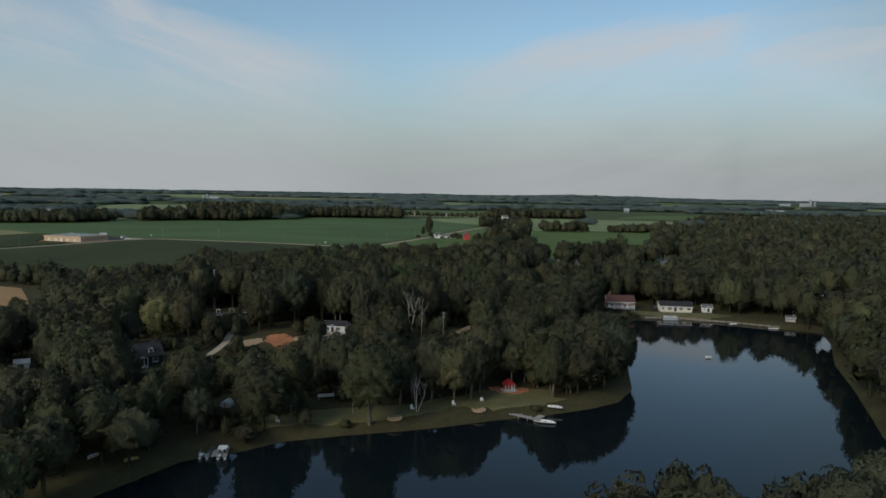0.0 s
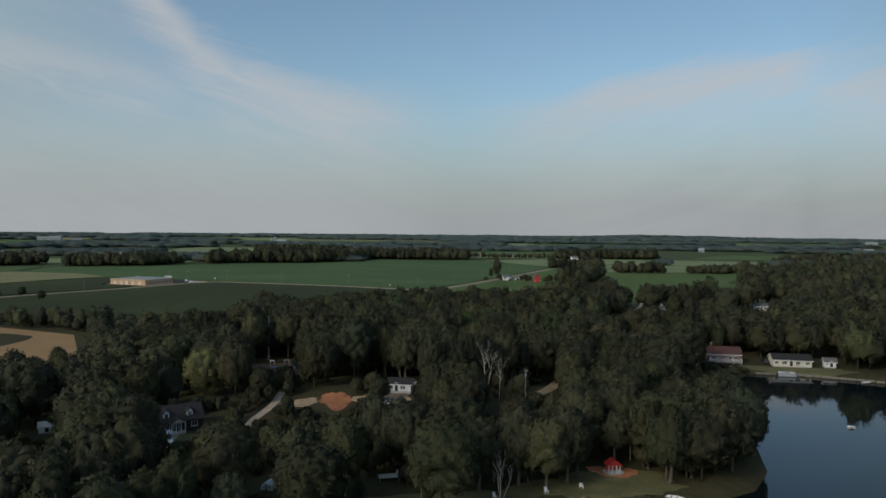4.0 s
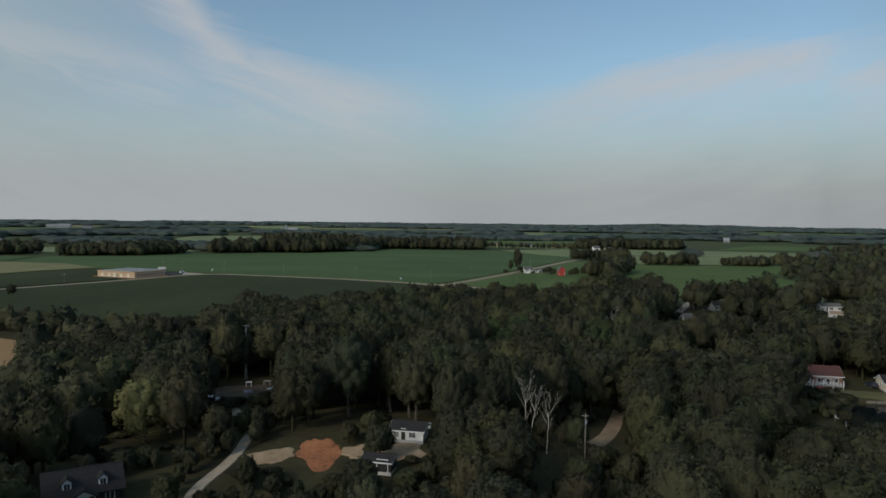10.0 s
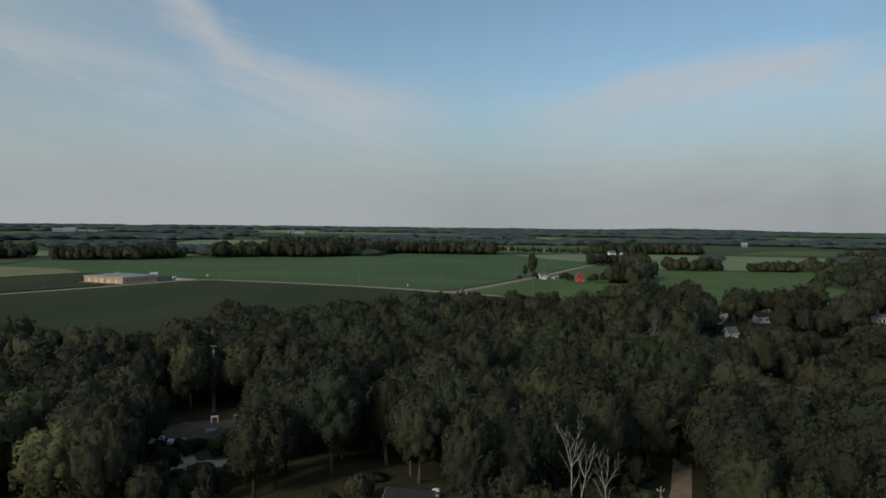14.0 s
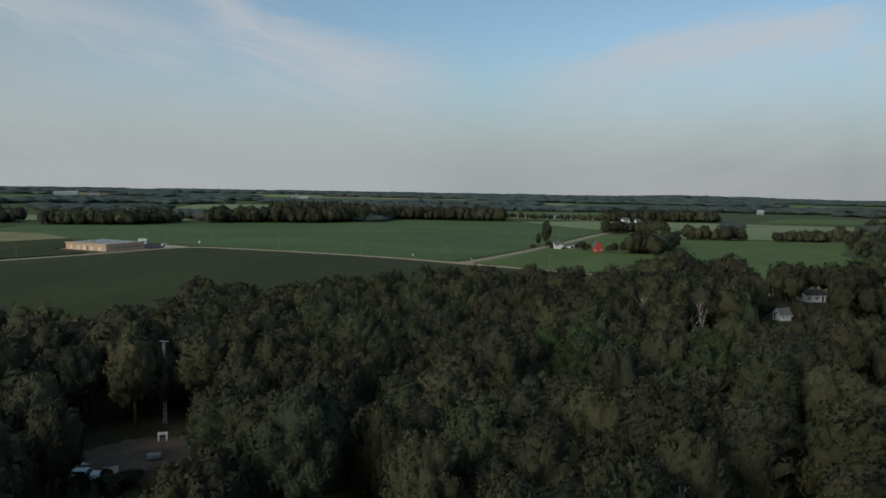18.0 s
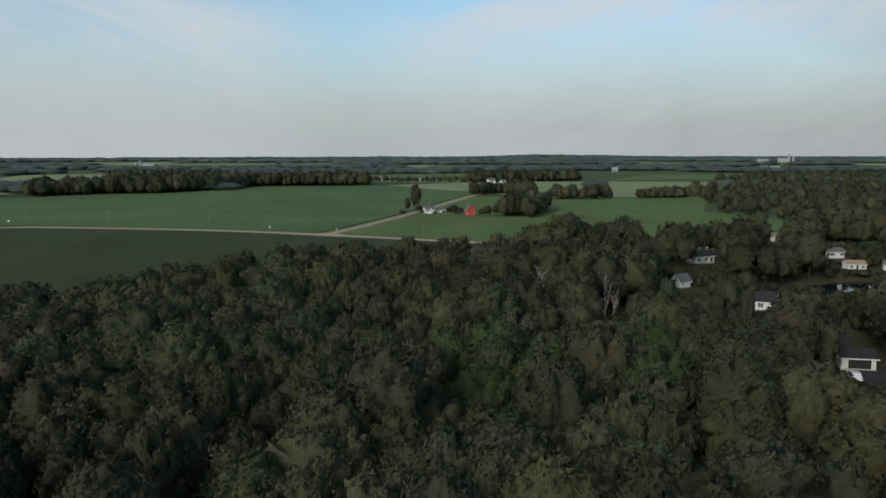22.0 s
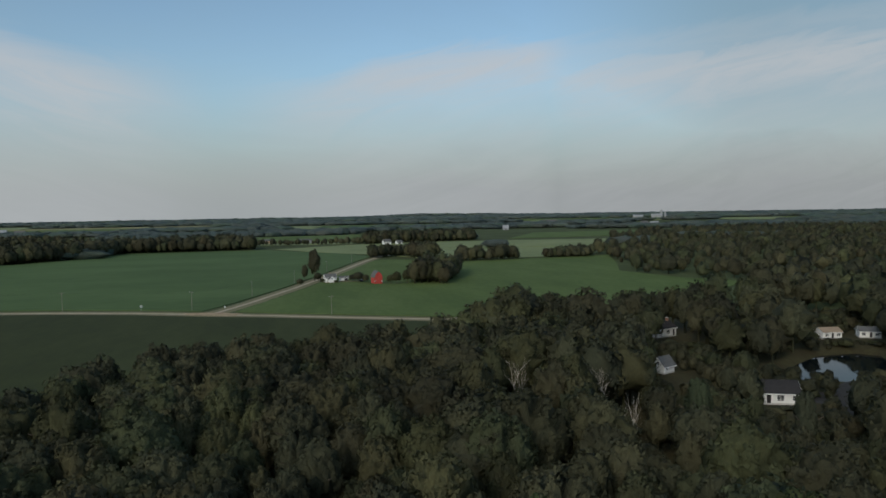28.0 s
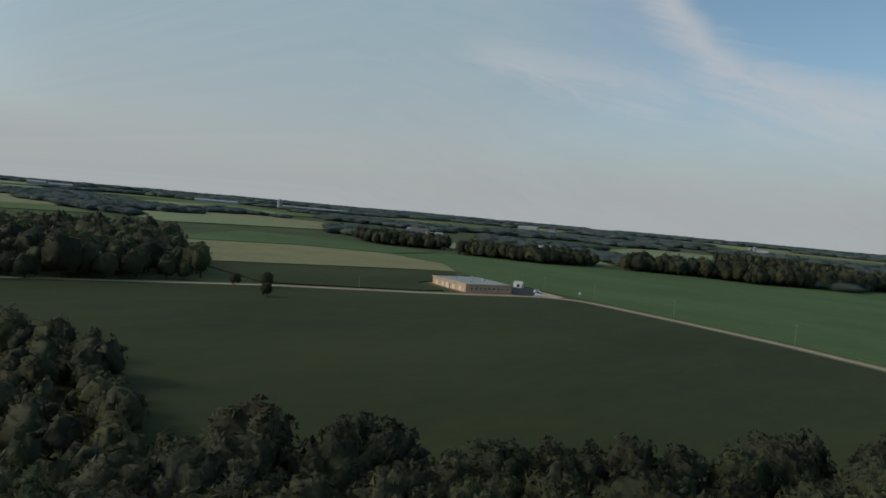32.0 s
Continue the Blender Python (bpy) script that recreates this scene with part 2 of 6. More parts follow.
M = {
    "ground": surf("meadow and forest soil", [(0.042, 0.035, 0.019), (0.056, 0.050, 0.025), (0.074, 0.068, 0.032)], 14, 0.95, grain=0.45, specular=0.1),
    "grass": surf("rough grassland", [(0.050, 0.062, 0.026), (0.066, 0.082, 0.034), (0.086, 0.100, 0.044)], 60, 0.95, grain=0.4, specular=0.1),
    "soy": surf("soybean crop", [(0.031, 0.038, 0.0145), (0.041, 0.049, 0.018), (0.051, 0.060, 0.023)], 45, 0.9, grain=0.35, specular=0.1, stretch=(1.0, 0.35, 1.0)),
    "soy_far": surf("lighter soybean crop", [(0.060, 0.097, 0.034), (0.075, 0.118, 0.042), (0.091, 0.138, 0.051)], 70, 0.9, grain=0.35, specular=0.12, stretch=(0.5, 1.0, 1.0)),
    "pasture": surf("mown pasture", [(0.070, 0.104, 0.030), (0.088, 0.126, 0.037), (0.110, 0.146, 0.047)], 30, 0.9, grain=0.4, specular=0.12, stretch=(1.0, 0.4, 1.0)),
    "wheat": surf("ripening grain", [(0.15, 0.14, 0.05), (0.19, 0.175, 0.065), (0.22, 0.20, 0.085)], 30, 0.9, grain=0.4),
    "hay": surf("pale hay field", [(0.13, 0.16, 0.06), (0.17, 0.20, 0.075), (0.20, 0.22, 0.09)], 60, 0.9, grain=0.4),
    "sand": surf("bare sandy field", [(0.27, 0.155, 0.062), (0.34, 0.205, 0.088)], 12, 0.95, grain=0.5),
    "lawn": surf("shore lawn", [(0.080, 0.074, 0.030), (0.112, 0.104, 0.040), (0.16, 0.135, 0.060)], 5, 0.9, grain=0.5),
    "gravel": surf("pale gravel", [(0.31, 0.235, 0.16), (0.40, 0.315, 0.225), (0.47, 0.385, 0.285)], 6, 0.95, grain=0.5, bump=0.02),
    "verge": surf("dry road verge", [(0.13, 0.130, 0.055), (0.20, 0.165, 0.088)], 5, 0.95, grain=0.5),
    "asphalt": surf("worn asphalt", [(0.038, 0.037, 0.036), (0.052, 0.050, 0.048), (0.070, 0.067, 0.064)], 8, 0.95, grain=0.4, specular=0.1),
    "dirt": surf("red-brown bare dirt", [(0.10, 0.058, 0.030), (0.27, 0.105, 0.045), (0.39, 0.150, 0.062), (0.44, 0.19, 0.085)], 4, 0.95, grain=0.5, bump=0.05),
    "mud": surf("dull brown yard earth", [(0.07, 0.050, 0.034), (0.11, 0.078, 0.052), (0.16, 0.115, 0.078)], 4, 0.95, grain=0.5, bump=0.04),
    "sandy": surf("trodden sandy dirt", [(0.22, 0.150, 0.085), (0.34, 0.240, 0.145), (0.45, 0.33, 0.21)], 3, 0.95, grain=0.5, bump=0.03),
    "bark": surf("grey-brown bark", [(0.07, 0.055, 0.04), (0.12, 0.10, 0.08)], 0.5, 0.95, grain=0.5),
    "deadwood": surf("bleached dead wood", [(0.40, 0.36, 0.30), (0.54, 0.50, 0.43)], 0.6, 0.9, grain=0.4),
    "white": surf("white painted boards", [(0.70, 0.70, 0.68), (0.80, 0.80, 0.78)], 1.5, 0.6, grain=0.4),
    "cream": surf("cream siding", [(0.62, 0.56, 0.44), (0.70, 0.64, 0.52)], 1.5, 0.65, grain=0.4),
    # Grey that paints haze onto far white buildings; real weathering on near things.
    "weathered_haze": surf("weathered sheet metal in haze grey", [(0.24, 0.25, 0.26), (0.32, 0.33, 0.34)], 4, 0.6, grain=0.3),
    "tan": surf("tan ribbed metal wall", [(0.50, 0.355, 0.225), (0.57, 0.41, 0.265)], 3, 0.5, grain=0.3),
    "barnred": surf("faded red barn boards", [(0.38, 0.045, 0.035), (0.50, 0.07, 0.055)], 1.2, 0.8, grain=0.5),
    "red": surf("red roof paint", [(0.42, 0.02, 0.025), (0.52, 0.035, 0.035)], 1.0, 0.6, grain=0.4),
    "redroof": surf("rust-red shingles", [(0.080, 0.036, 0.029), (0.12, 0.052, 0.041)], 1.0, 0.85, grain=0.5, pieces=0.3),
    "greyroof": surf("grey asphalt shingles", [(0.10, 0.10, 0.10), (0.15, 0.148, 0.142)], 1.0, 0.95, specular=0.15, grain=0.5, pieces=0.3),
    "tanroof": surf("tan shingles", [(0.26, 0.19, 0.13), (0.34, 0.26, 0.18)], 1.0, 0.9, grain=0.5, pieces=0.3),
    "darkroof": surf("dark asphalt shingles", [(0.026, 0.025, 0.026), (0.045, 0.042, 0.042)], 1.0, 0.95, specular=0.15, grain=0.5, pieces=0.3),
    "paleroof": surf("pale metal roof", [(0.42, 0.40, 0.36), (0.52, 0.50, 0.46)], 4, 0.45, grain=0.3),
    "glass": surf("dark window glass", [(0.02, 0.025, 0.03), (0.03, 0.035, 0.04)], 1, 0.05, specular=0.6),
    "metal": surf("weathered galvanised metal", [(0.38, 0.39, 0.40), (0.50, 0.51, 0.52)], 0.6, 0.4, metal=0.7),
    "aluminium": surf("bright aluminium", [(0.66, 0.67, 0.68), (0.76, 0.77, 0.78)], 0.6, 0.3, metal=0.6),
    "polewood": surf("weathered pole timber", [(0.17, 0.150, 0.125), (0.26, 0.235, 0.20)], 0.8, 0.9, grain=0.5),
    "deck": surf("grey deck boards", [(0.28, 0.26, 0.23), (0.38, 0.36, 0.32)], 0.8, 0.85, grain=0.5, pieces=0.4),
    "concrete": surf("pale concrete", [(0.42, 0.41, 0.38), (0.52, 0.50, 0.47)], 2, 0.85, grain=0.4),
    "black": surf("black rubber", [(0.015, 0.015, 0.016), (0.028, 0.028, 0.03)], 0.4, 0.8),
    "carwhite": surf("white car paint", [(0.72, 0.72, 0.72), (0.78, 0.78, 0.78)], 2, 0.25, specular=0.6),
    "carred": surf("dull red car paint", [(0.30, 0.03, 0.03), (0.36, 0.05, 0.045)], 2, 0.3, specular=0.6),
    "cardark": surf("dark car paint", [(0.03, 0.035, 0.05), (0.05, 0.055, 0.07)], 2, 0.25, specular=0.6),
    "yellow": surf("faded yellow plastic", [(0.50, 0.40, 0.12), (0.60, 0.50, 0.2)], 0.6, 0.5),
    "darkwood": surf("dark siding boards", [(0.030, 0.026, 0.022), (0.048, 0.041, 0.035)], 1.0, 0.85, grain=0.5),
    "brick": surf("brown brick", [(0.20, 0.11, 0.075), (0.28, 0.16, 0.11)], 0.8, 0.9, grain=0.5),
    "leaf": foliage("broadleaf canopy", [(0.036, 0.035, 0.022), (0.055, 0.053, 0.032), (0.077, 0.075, 0.044), (0.112, 0.109, 0.062)]),
    "leaf_pale": foliage("silver-green cottonwood leaves", [(0.050, 0.054, 0.036), (0.070, 0.076, 0.049), (0.096, 0.103, 0.066)], 5),
    "leaf_willow": foliage("yellow-green willow leaves", [(0.16, 0.152, 0.068), (0.20, 0.190, 0.085), (0.24, 0.228, 0.105)], 4),
    "leaf_bright": foliage("fresh green maple leaves", [(0.046, 0.060, 0.027), (0.064, 0.081, 0.035), (0.086, 0.104, 0.044)], 6),
    "needle": foliage("spruce needles", [(0.025, 0.035, 0.022), (0.045, 0.058, 0.036), (0.09, 0.105, 0.07)], 4, 0.5, 0.05),
    # The bluish haze of distance is painted into these leaf tones.
    "leaf_far_haze": foliage("haze-tinted distant woodland", [(0.078, 0.098, 0.094), (0.094, 0.115, 0.109), (0.112, 0.130, 0.122)], 60, 0.3, 0.1, 1.0, 0.3),
    "water": water_surface(),
}

# ---- building helpers ----


def part(name, bm, material, parent=None, label="", smooth=False):
    """Links a bmesh (or a ready mesh) as one mesh object under a thing or a part."""
    if isinstance(bm, bpy.types.Mesh):
        me = bm
    else:
        me = bpy.data.meshes.new(name)
        bm.normal_update()
        bm.to_mesh(me)
        bm.free()
    if material and not me.materials:
        me.materials.append(M[material])
    if smooth:
        me.shade_smooth()
    ob = new(name, me)
    if parent:
        ob.parent = parent
    if label:
        tagged(ob, label)
    return ob


def thing(name, label, category, x, y, z=0.0, rz=0.0, group=""):
    ob = new(name)
    ob.matrix_world = pose(x, y, z, 0, 0, rz)
    return tagged(ob, label, category, group)


def box(bm, x, y, z, sx, sy, sz, rz=0.0, ry=0.0, rx=0.0, bevel=0.0):
    """Adds a box with its centre at x, y, z."""
    made = bmesh.ops.create_cube(bm, size=1.0, matrix=pose(x, y, z, rx, ry, rz) @ Matrix.Diagonal((sx, sy, sz, 1)))
    if bevel:
        edges = list({e for v in made["verts"] for e in v.link_edges})
        bmesh.ops.bevel(bm, geom=edges, offset=bevel, segments=1, affect="EDGES")
    return bm


def boxed(*values, **more):
    return box(bmesh.new(), *values, **more)


def rod(bm, a, b, r1, r2=None, sides=8):
    """Adds a tapered round bar from a to b."""
    a, b = Vector(a), Vector(b)
    m = Matrix.Translation((a + b) / 2) @ (b - a).to_track_quat("Z", "Y").to_matrix().to_4x4()
    bmesh.ops.create_cone(bm, cap_ends=True, segments=sides, radius1=r1, radius2=r1 if r2 is None else r2, depth=(b - a).length, matrix=m)
    return bm


def rods(rows, sides=8):
    bm = bmesh.new()
    for a, b, r1, r2 in rows:
        rod(bm, a, b, r1, r2, sides)
    return bm


def prism(points, y0, y1):
    """A solid with the outline points (x, z), drawn out from y0 to y1."""
    bm = bmesh.new()
    a = [bm.verts.new((x, y0, z)) for x, z in points]
    b = [bm.verts.new((x, y1, z)) for x, z in points]
    n = len(points)
    bm.faces.new(a), bm.faces.new(b[::-1])
    for i in range(n):
        bm.faces.new((a[(i + 1) % n], a[i], b[i], b[(i + 1) % n]))
    bmesh.ops.recalc_face_normals(bm, faces=bm.faces)
    return bm


def mesh_of(name, verts, faces, material):
    me = bpy.data.meshes.new(name)
    me.from_pydata([tuple(v) for v in verts], [], faces)
    me.materials.append(M[material])
    return me


def inside(poly, x, y):
    """Which of the points lie in the polygon."""
    x, y = np.asarray(x, float), np.asarray(y, float)
    hit = np.zeros(np.broadcast(x, y).shape, bool)
    for (ax, ay), (bx, by) in zip(poly, poly[1:] + poly[:1]):
        cross = (ay > y) != (by > y)
        hit ^= cross & (x < (bx - ax) * (y - ay) / ((by - ay) or 1e-9) + ax)
    return hit


def to_line(line, x, y):
    """The distance of the points from a line of several legs."""
    best = np.full(np.broadcast(x, y).shape, 1e9)
    for (ax, ay), (bx, by) in zip(line, line[1:]):
        dx, dy = bx - ax, by - ay
        s = np.clip(((x - ax) * dx + (y - ay) * dy) / (dx * dx + dy * dy + 1e-9), 0, 1)
        best = np.minimum(best, np.hypot(x - ax - s * dx, y - ay - s * dy))
    return best


def step(value, low, high):
    s = np.clip((value - low) / (high - low), 0, 1)
    return s * s * (3 - 2 * s)


# ---- the land ----
WATER_LEVEL = -1.6
LAKE = [(-50, 118), (-46, 125), (-39, 128), (-31, 135), (-20, 139), (-9, 142), (0, 145), (11, 150), (23, 154), (35, 160), (42, 165), (48, 176),
        (52, 195), (57, 215), (62, 240), (68, 262), (77, 277), (93, 277), (112, 269), (127, 260), (138, 254), (130, 233), (116, 205), (107, 180),
        (97, 155), (92, 143), (85, 115), (70, 95), (45, 86), (15, 84), (-20, 84), (-50, 88), (-60, 100)]
POND = [(96, 397), (104, 393), (118, 398), (132, 406), (140, 418), (136, 424), (122, 424), (108, 416), (98, 408)]


def ground_z(x, y):
    x, y = np.asarray(x, float), np.asarray(y, float)
    z = 4.5 * np.exp(-((x + 25) / 45) ** 2 - ((y - 218) / 26) ** 2)
    for pool in (LAKE, POND):
        d = to_line(pool + pool[:1], x, y) * np.where(inside(pool, x, y), -1, 1)
        dry = step(d, -6, 5)
        z = z * step(d, 2, 40) - 3.3 * (1 - dry)
    r = np.hypot(x, y)
    z = z + 4 * step(r, 2200, 4500) + 0.25 * np.sin(x * 0.05) * np.cos(y * 0.043) * step(420 - y, 0, 60) * step(y, 200, 240)
    turn = np.degrees(np.arctan2(x, y))
    return z + 16 * np.exp(-((turn - 12) / 4) ** 2) * step(r, 3600, 4600)


def at_ground(x, y):
    return float(ground_z(x, y))


def spaced(low, high, fine_low, fine_high, fine, growth=1.16):
    out = list(np.arange(fine_low, fine_high + fine, fine))
    d, v = fine, out[-1]
    while v < high:
        d *= growth
        v += d
        out.append(v)
    d, v = fine, fine_low
    while v > low:
        d *= growth
        v -= d
        out.insert(0, v)
    return np.array(out)


gx, gy = spaced(-5200, 5200, -110, 160, 2.2), spaced(-5200, 5200, 66, 440, 2.2)
X, Y = np.meshgrid(gx, gy)
Z = ground_z(X, Y)
nx, ny = len(gx), len(gy)
idx = np.arange(nx * ny).reshape(ny, nx)
quads = np.stack([idx[:-1, :-1], idx[:-1, 1:], idx[1:, 1:], idx[1:, :-1]], -1).reshape(-1, 4)


def quad_mesh(name, verts, faces, material, smooth=False, normals=None, hues=None):
    """A mesh of many faces with the same number of corners, from arrays."""
    me = bpy.data.meshes.new(name)
    me.vertices.add(len(verts))
    me.vertices.foreach_set("co", np.ascontiguousarray(verts, np.float32).ravel())
    me.loops.add(faces.size)
    me.loops.foreach_set("vertex_index", np.ascontiguousarray(faces, np.int32).ravel())
    me.polygons.add(len(faces))
    me.polygons.foreach_set("loop_start", np.arange(0, faces.size, faces.shape[1], dtype=np.int32))
    me.materials.append(M[material])
    me.update(calc_edges=True)
    if smooth:
        me.shade_smooth()
    if hues is not None:
        me.attributes.new("tree_hue", "FLOAT", "POINT").data.foreach_set("value", np.ascontiguousarray(hues, np.float32))
    if normals is not None:
        me.attributes.new("custom_normal", "FLOAT_VECTOR", "POINT").data.foreach_set("vector", np.ascontiguousarray(normals, np.float32).ravel())
    return me


ground = new("ground", quad_mesh("ground", np.stack([X, Y, Z], -1).reshape(-1, 3), quads, "ground", True))
ground.data.materials.append(M["grass"])
cx, cy = (X[:-1, :-1] + X[1:, 1:]).ravel() / 2, (Y[:-1, :-1] + Y[1:, 1:]).ravel() / 2
plain = (cy > 500) | (cx < -340) | (np.hypot(cx, cy - 250) > 560)
ground.data.polygons.foreach_set("material_index", plain.astype(np.int32))
tagged(ground, "flat rural land of grass, soil and leaf litter", "ground", kind="structure")


def flat(name, poly, z, material, label, depth=0.0, category="field", kind="structure"):
    """A level piece of land with the outline poly; depth gives it standing sides, such as a crop has."""
    bm = bmesh.new()
    top = bm.faces.new([bm.verts.new((x, y, z)) for x, y in poly])
    if top.normal.z < 0 or sum(a[0] * b[1] - b[0] * a[1] for a, b in zip(poly, poly[1:] + poly[:1])) < 0:
        top.normal_flip()
    if depth:
        made = bmesh.ops.extrude_face_region(bm, geom=[top])
        for v in made["geom"]:
            if isinstance(v, bmesh.types.BMVert):
                v.co.z = z
        for v in [v for v in bm.verts if v not in set(made["geom"])]:
            v.co.z = z - depth
        bmesh.ops.delete(bm, geom=[f for f in bm.faces if all(abs(v.co.z - (z - depth)) < 1e-6 for v in f.verts)], context="FACES_ONLY")
    bmesh.ops.triangulate(bm, faces=[f for f in bm.faces if len(f.verts) > 4])
    return tagged(part(name, bm, material), label, category, kind=kind)


flat("water", [(x, y) for x, y in ((-75, 70), (150, 70), (150, 290), (-75, 290))], WATER_LEVEL, "water", "dark still lake water mirroring the sky", category="lake")
flat("water", [(88, 388), (146, 388), (146, 432), (88, 432)], WATER_LEVEL, "water", "small pond mirroring the sky", category="pond")

ROAD_WEST = [(-420, 250), (-367, 362), (-331, 470), (-293, 545), (-284, 566), (-274, 594), (-264, 612), (-248, 620), (-183, 607), (-136, 595), (-97, 581), (-65, 566), (-39, 554), (-18, 543), (20, 524), (75, 505)]
ROAD_NORTH = [(-65, 567), (-52, 597), (-26, 668), (5, 762), (40, 876), (110, 1065), (201, 1374), (330, 1800)]
FIELDS = {
    "field_south": ([(-70, 560), (-100, 575), (-138, 589), (-185, 601), (-247, 613), (-260, 606), (-268, 592), (-279, 562), (-288, 543), (-326, 470), (-362, 362), (-385, 312),
                     (-262, 356), (-205, 350), (-165, 332), (-124, 325), (-112, 350), (-80, 385), (-62, 418), (-10, 432), (40, 460), (70, 492), (18, 518), (-20, 537), (-42, 548)],
                    0.35, "soy", "dark green soybean field beside the gravel road"),
    "field_north": ([(-70, 578), (-57, 605), (-32, 672), (-2, 765), (33, 880), (60, 950), (-60, 1110), (-200, 1110), (-232, 1022), (-276, 960), (-335, 950), (-392, 902), (-520, 800),
                     (-500, 712), (-440, 700), (-372, 660), (-330, 640), (-262, 634), (-245, 630), (-181, 616), (-134, 604), (-98, 591)],
                    0.35, "soy_far", "wide green soybean field"),
    "field_pasture": ([(-55, 572), (-35, 560), (-12, 549), (30, 528), (85, 512), (150, 545), (212, 590), (225, 608), (205, 640), (195, 696), (225, 760), (262, 850), (120, 832), (60, 880), (45, 870), (12, 765), (-18, 668), (-44, 600)],
                      0.25, "pasture", "bright green pasture round the farmstead"),
    "field_grain": ([(-434, 490), (-590, 561), (-566, 649), (-504, 705), (-425, 692), (-376, 655), (-396, 611)], 0.7, "wheat", "pale yellow ripening grain field"),
    "field_strip": ([(-428, 484), (-338, 474), (-300, 545), (-298, 560), (-330, 572), (-336, 612), (-370, 648), (-390, 608)], 0.6, "soy", "dark green crop strip beside the grain field"),
    "field_beyond": ([(-600, 566), (-576, 655), (-512, 716), (-530, 790), (-660, 770), (-740, 700), (-650, 590)], 0.5, "soy_far", "green crop field behind the grain field"),
    "field_rise": ([(48, 952), (150, 1046), (330, 1006), (420, 1180), (150, 1220), (60, 1190), (-40, 1118)], 0.35, "hay", "pale green field behind the hedgerows"),
    "field_hay": ([(112, 850), (240, 860), (330, 1000), (150, 1040), (75, 925)], 0.3, "hay", "pale yellow-green hay field"),
    "field_sand": ([(-236, 334), (-190, 318), (-152, 262), (-165, 244), (-200, 250), (-245, 300)], 0.12, "sand", "bare tan sandy field among the woods"),
    "field_stripe": ([(-95, 1240), (60, 1215), (120, 1400), (-60, 1560)], 0.3, "hay", "pale hay field with a row of small trees"),
    "field_farm": ([(-600, 1120), (-300, 1150), (-260, 1500), (-420, 1700), (-760, 1650)], 0.4, "hay", "light green field round a distant farm"),
    "field_west": ([(-640, 860), (-520, 900), (-430, 960), (-520, 1060), (-760, 960)], 0.4, "hay", "light green field behind a tree belt"),
    "field_lane": ([(300, 1260), (700, 1300), (820, 1500), (420, 1480)], 0.4, "pasture", "green field in the distance"),
    "field_east": ([(520, 900), (900, 760), (1100, 950), (640, 1080)], 0.4, "hay", "pale field beyond the eastern woods"),
}
for name, (poly, z, material, label) in FIELDS.items():
    flat(name, poly, z, material, label, depth=z + 0.05)


FAR_FIELDS = []
picks = np.random.default_rng(11)
for k in range(52):
    r, turn = picks.uniform(1150, 3300), radians(picks.uniform(-80, 52))
    x, y = r * math.sin(turn), r * math.cos(turn)
    a, b, lean = picks.uniform(0.07, 0.17) * r, picks.uniform(0.03, 0.075) * r + 40, picks.normal(0, 0.12)
    poly = [(x + u * a - v * b * lean, y + v * b + u * a * lean) for u, v in ((-1, -1), (1, -1), (1, 1), (-1, 1))]
    if any(inside(f[0], np.array([p[0] for p in poly]), np.array([p[1] for p in poly])).any() for f in FIELDS.values()):
        continue
    FAR_FIELDS.append(poly)
    tone = ("hay", "pasture", "soy_far", "hay", "wheat")[int(picks.integers(5))]
    flat("field", poly, at_ground(x, y) + 0.5 + 0.02 * k, tone, "distant crop field on the plain", depth=1.5)


def ribbon(name, line, width, z, material, label, category="road", follow=False, steps=4):
    """A road along the line, slightly cambered and uneven at its edges."""
    pts = []
    for (ax, ay), (bx, by) in zip(line, line[1:]):
        n = max(1, int(math.hypot(bx - ax, by - ay) / steps))
        pts += [(ax + (bx - ax) * i / n, ay + (by - ay) * i / n) for i in range(n)]
    pts.append(line[-1])
    for _ in range(6):
        pts = [pts[0]] + [tuple((a[k] + 2 * b[k] + c[k]) / 4 for k in (0, 1)) for a, b, c in zip(pts, pts[1:], pts[2:])] + [pts[-1]]
    verts, faces = [], []
    for i, p in enumerate(pts):
        a, b = pts[max(0, i - 1)], pts[min(len(pts) - 1, i + 1)]
        d = Vector((b[0] - a[0], b[1] - a[1])).normalized()
        for s in (-1.0, -0.9, 0.0, 0.9, 1.0):
            w = width / 2 * s * (1 + 0.12 * noise.noise((p[0] * 0.2, p[1] * 0.2, s * 9)))
            x, y = p[0] + d.y * w, p[1] - d.x * w
            base = at_ground(x, y) if follow else 0.0
            verts.append((x, y, base + z + (0.0 if abs(s) < 1 else -z - 0.03)))
    for i in range(len(pts) - 1):
        faces += [(5 * i + k, 5 * i + k + 1, 5 * i + k + 6, 5 * i + k + 5) for k in range(4)]
    me = mesh_of(name, verts, faces, material)
    return tagged(new(name, me), label, category, kind="structure")


ribbon("verge", ROAD_WEST, 11, 0.09, "verge", "dry grassy verge of the gravel road", "verge")
ribbon("road", ROAD_WEST, 3.0, 0.12, "gravel", "pale gravel farm road along the fields")
ribbon("verge", ROAD_NORTH, 11, 0.10, "verge", "dry grassy verge of the farm road", "verge")
ribbon("road", ROAD_NORTH, 2.4, 0.14, "gravel", "pale gravel road running past the farm")

# ---- trees ----
rng = np.random.default_rng(7)


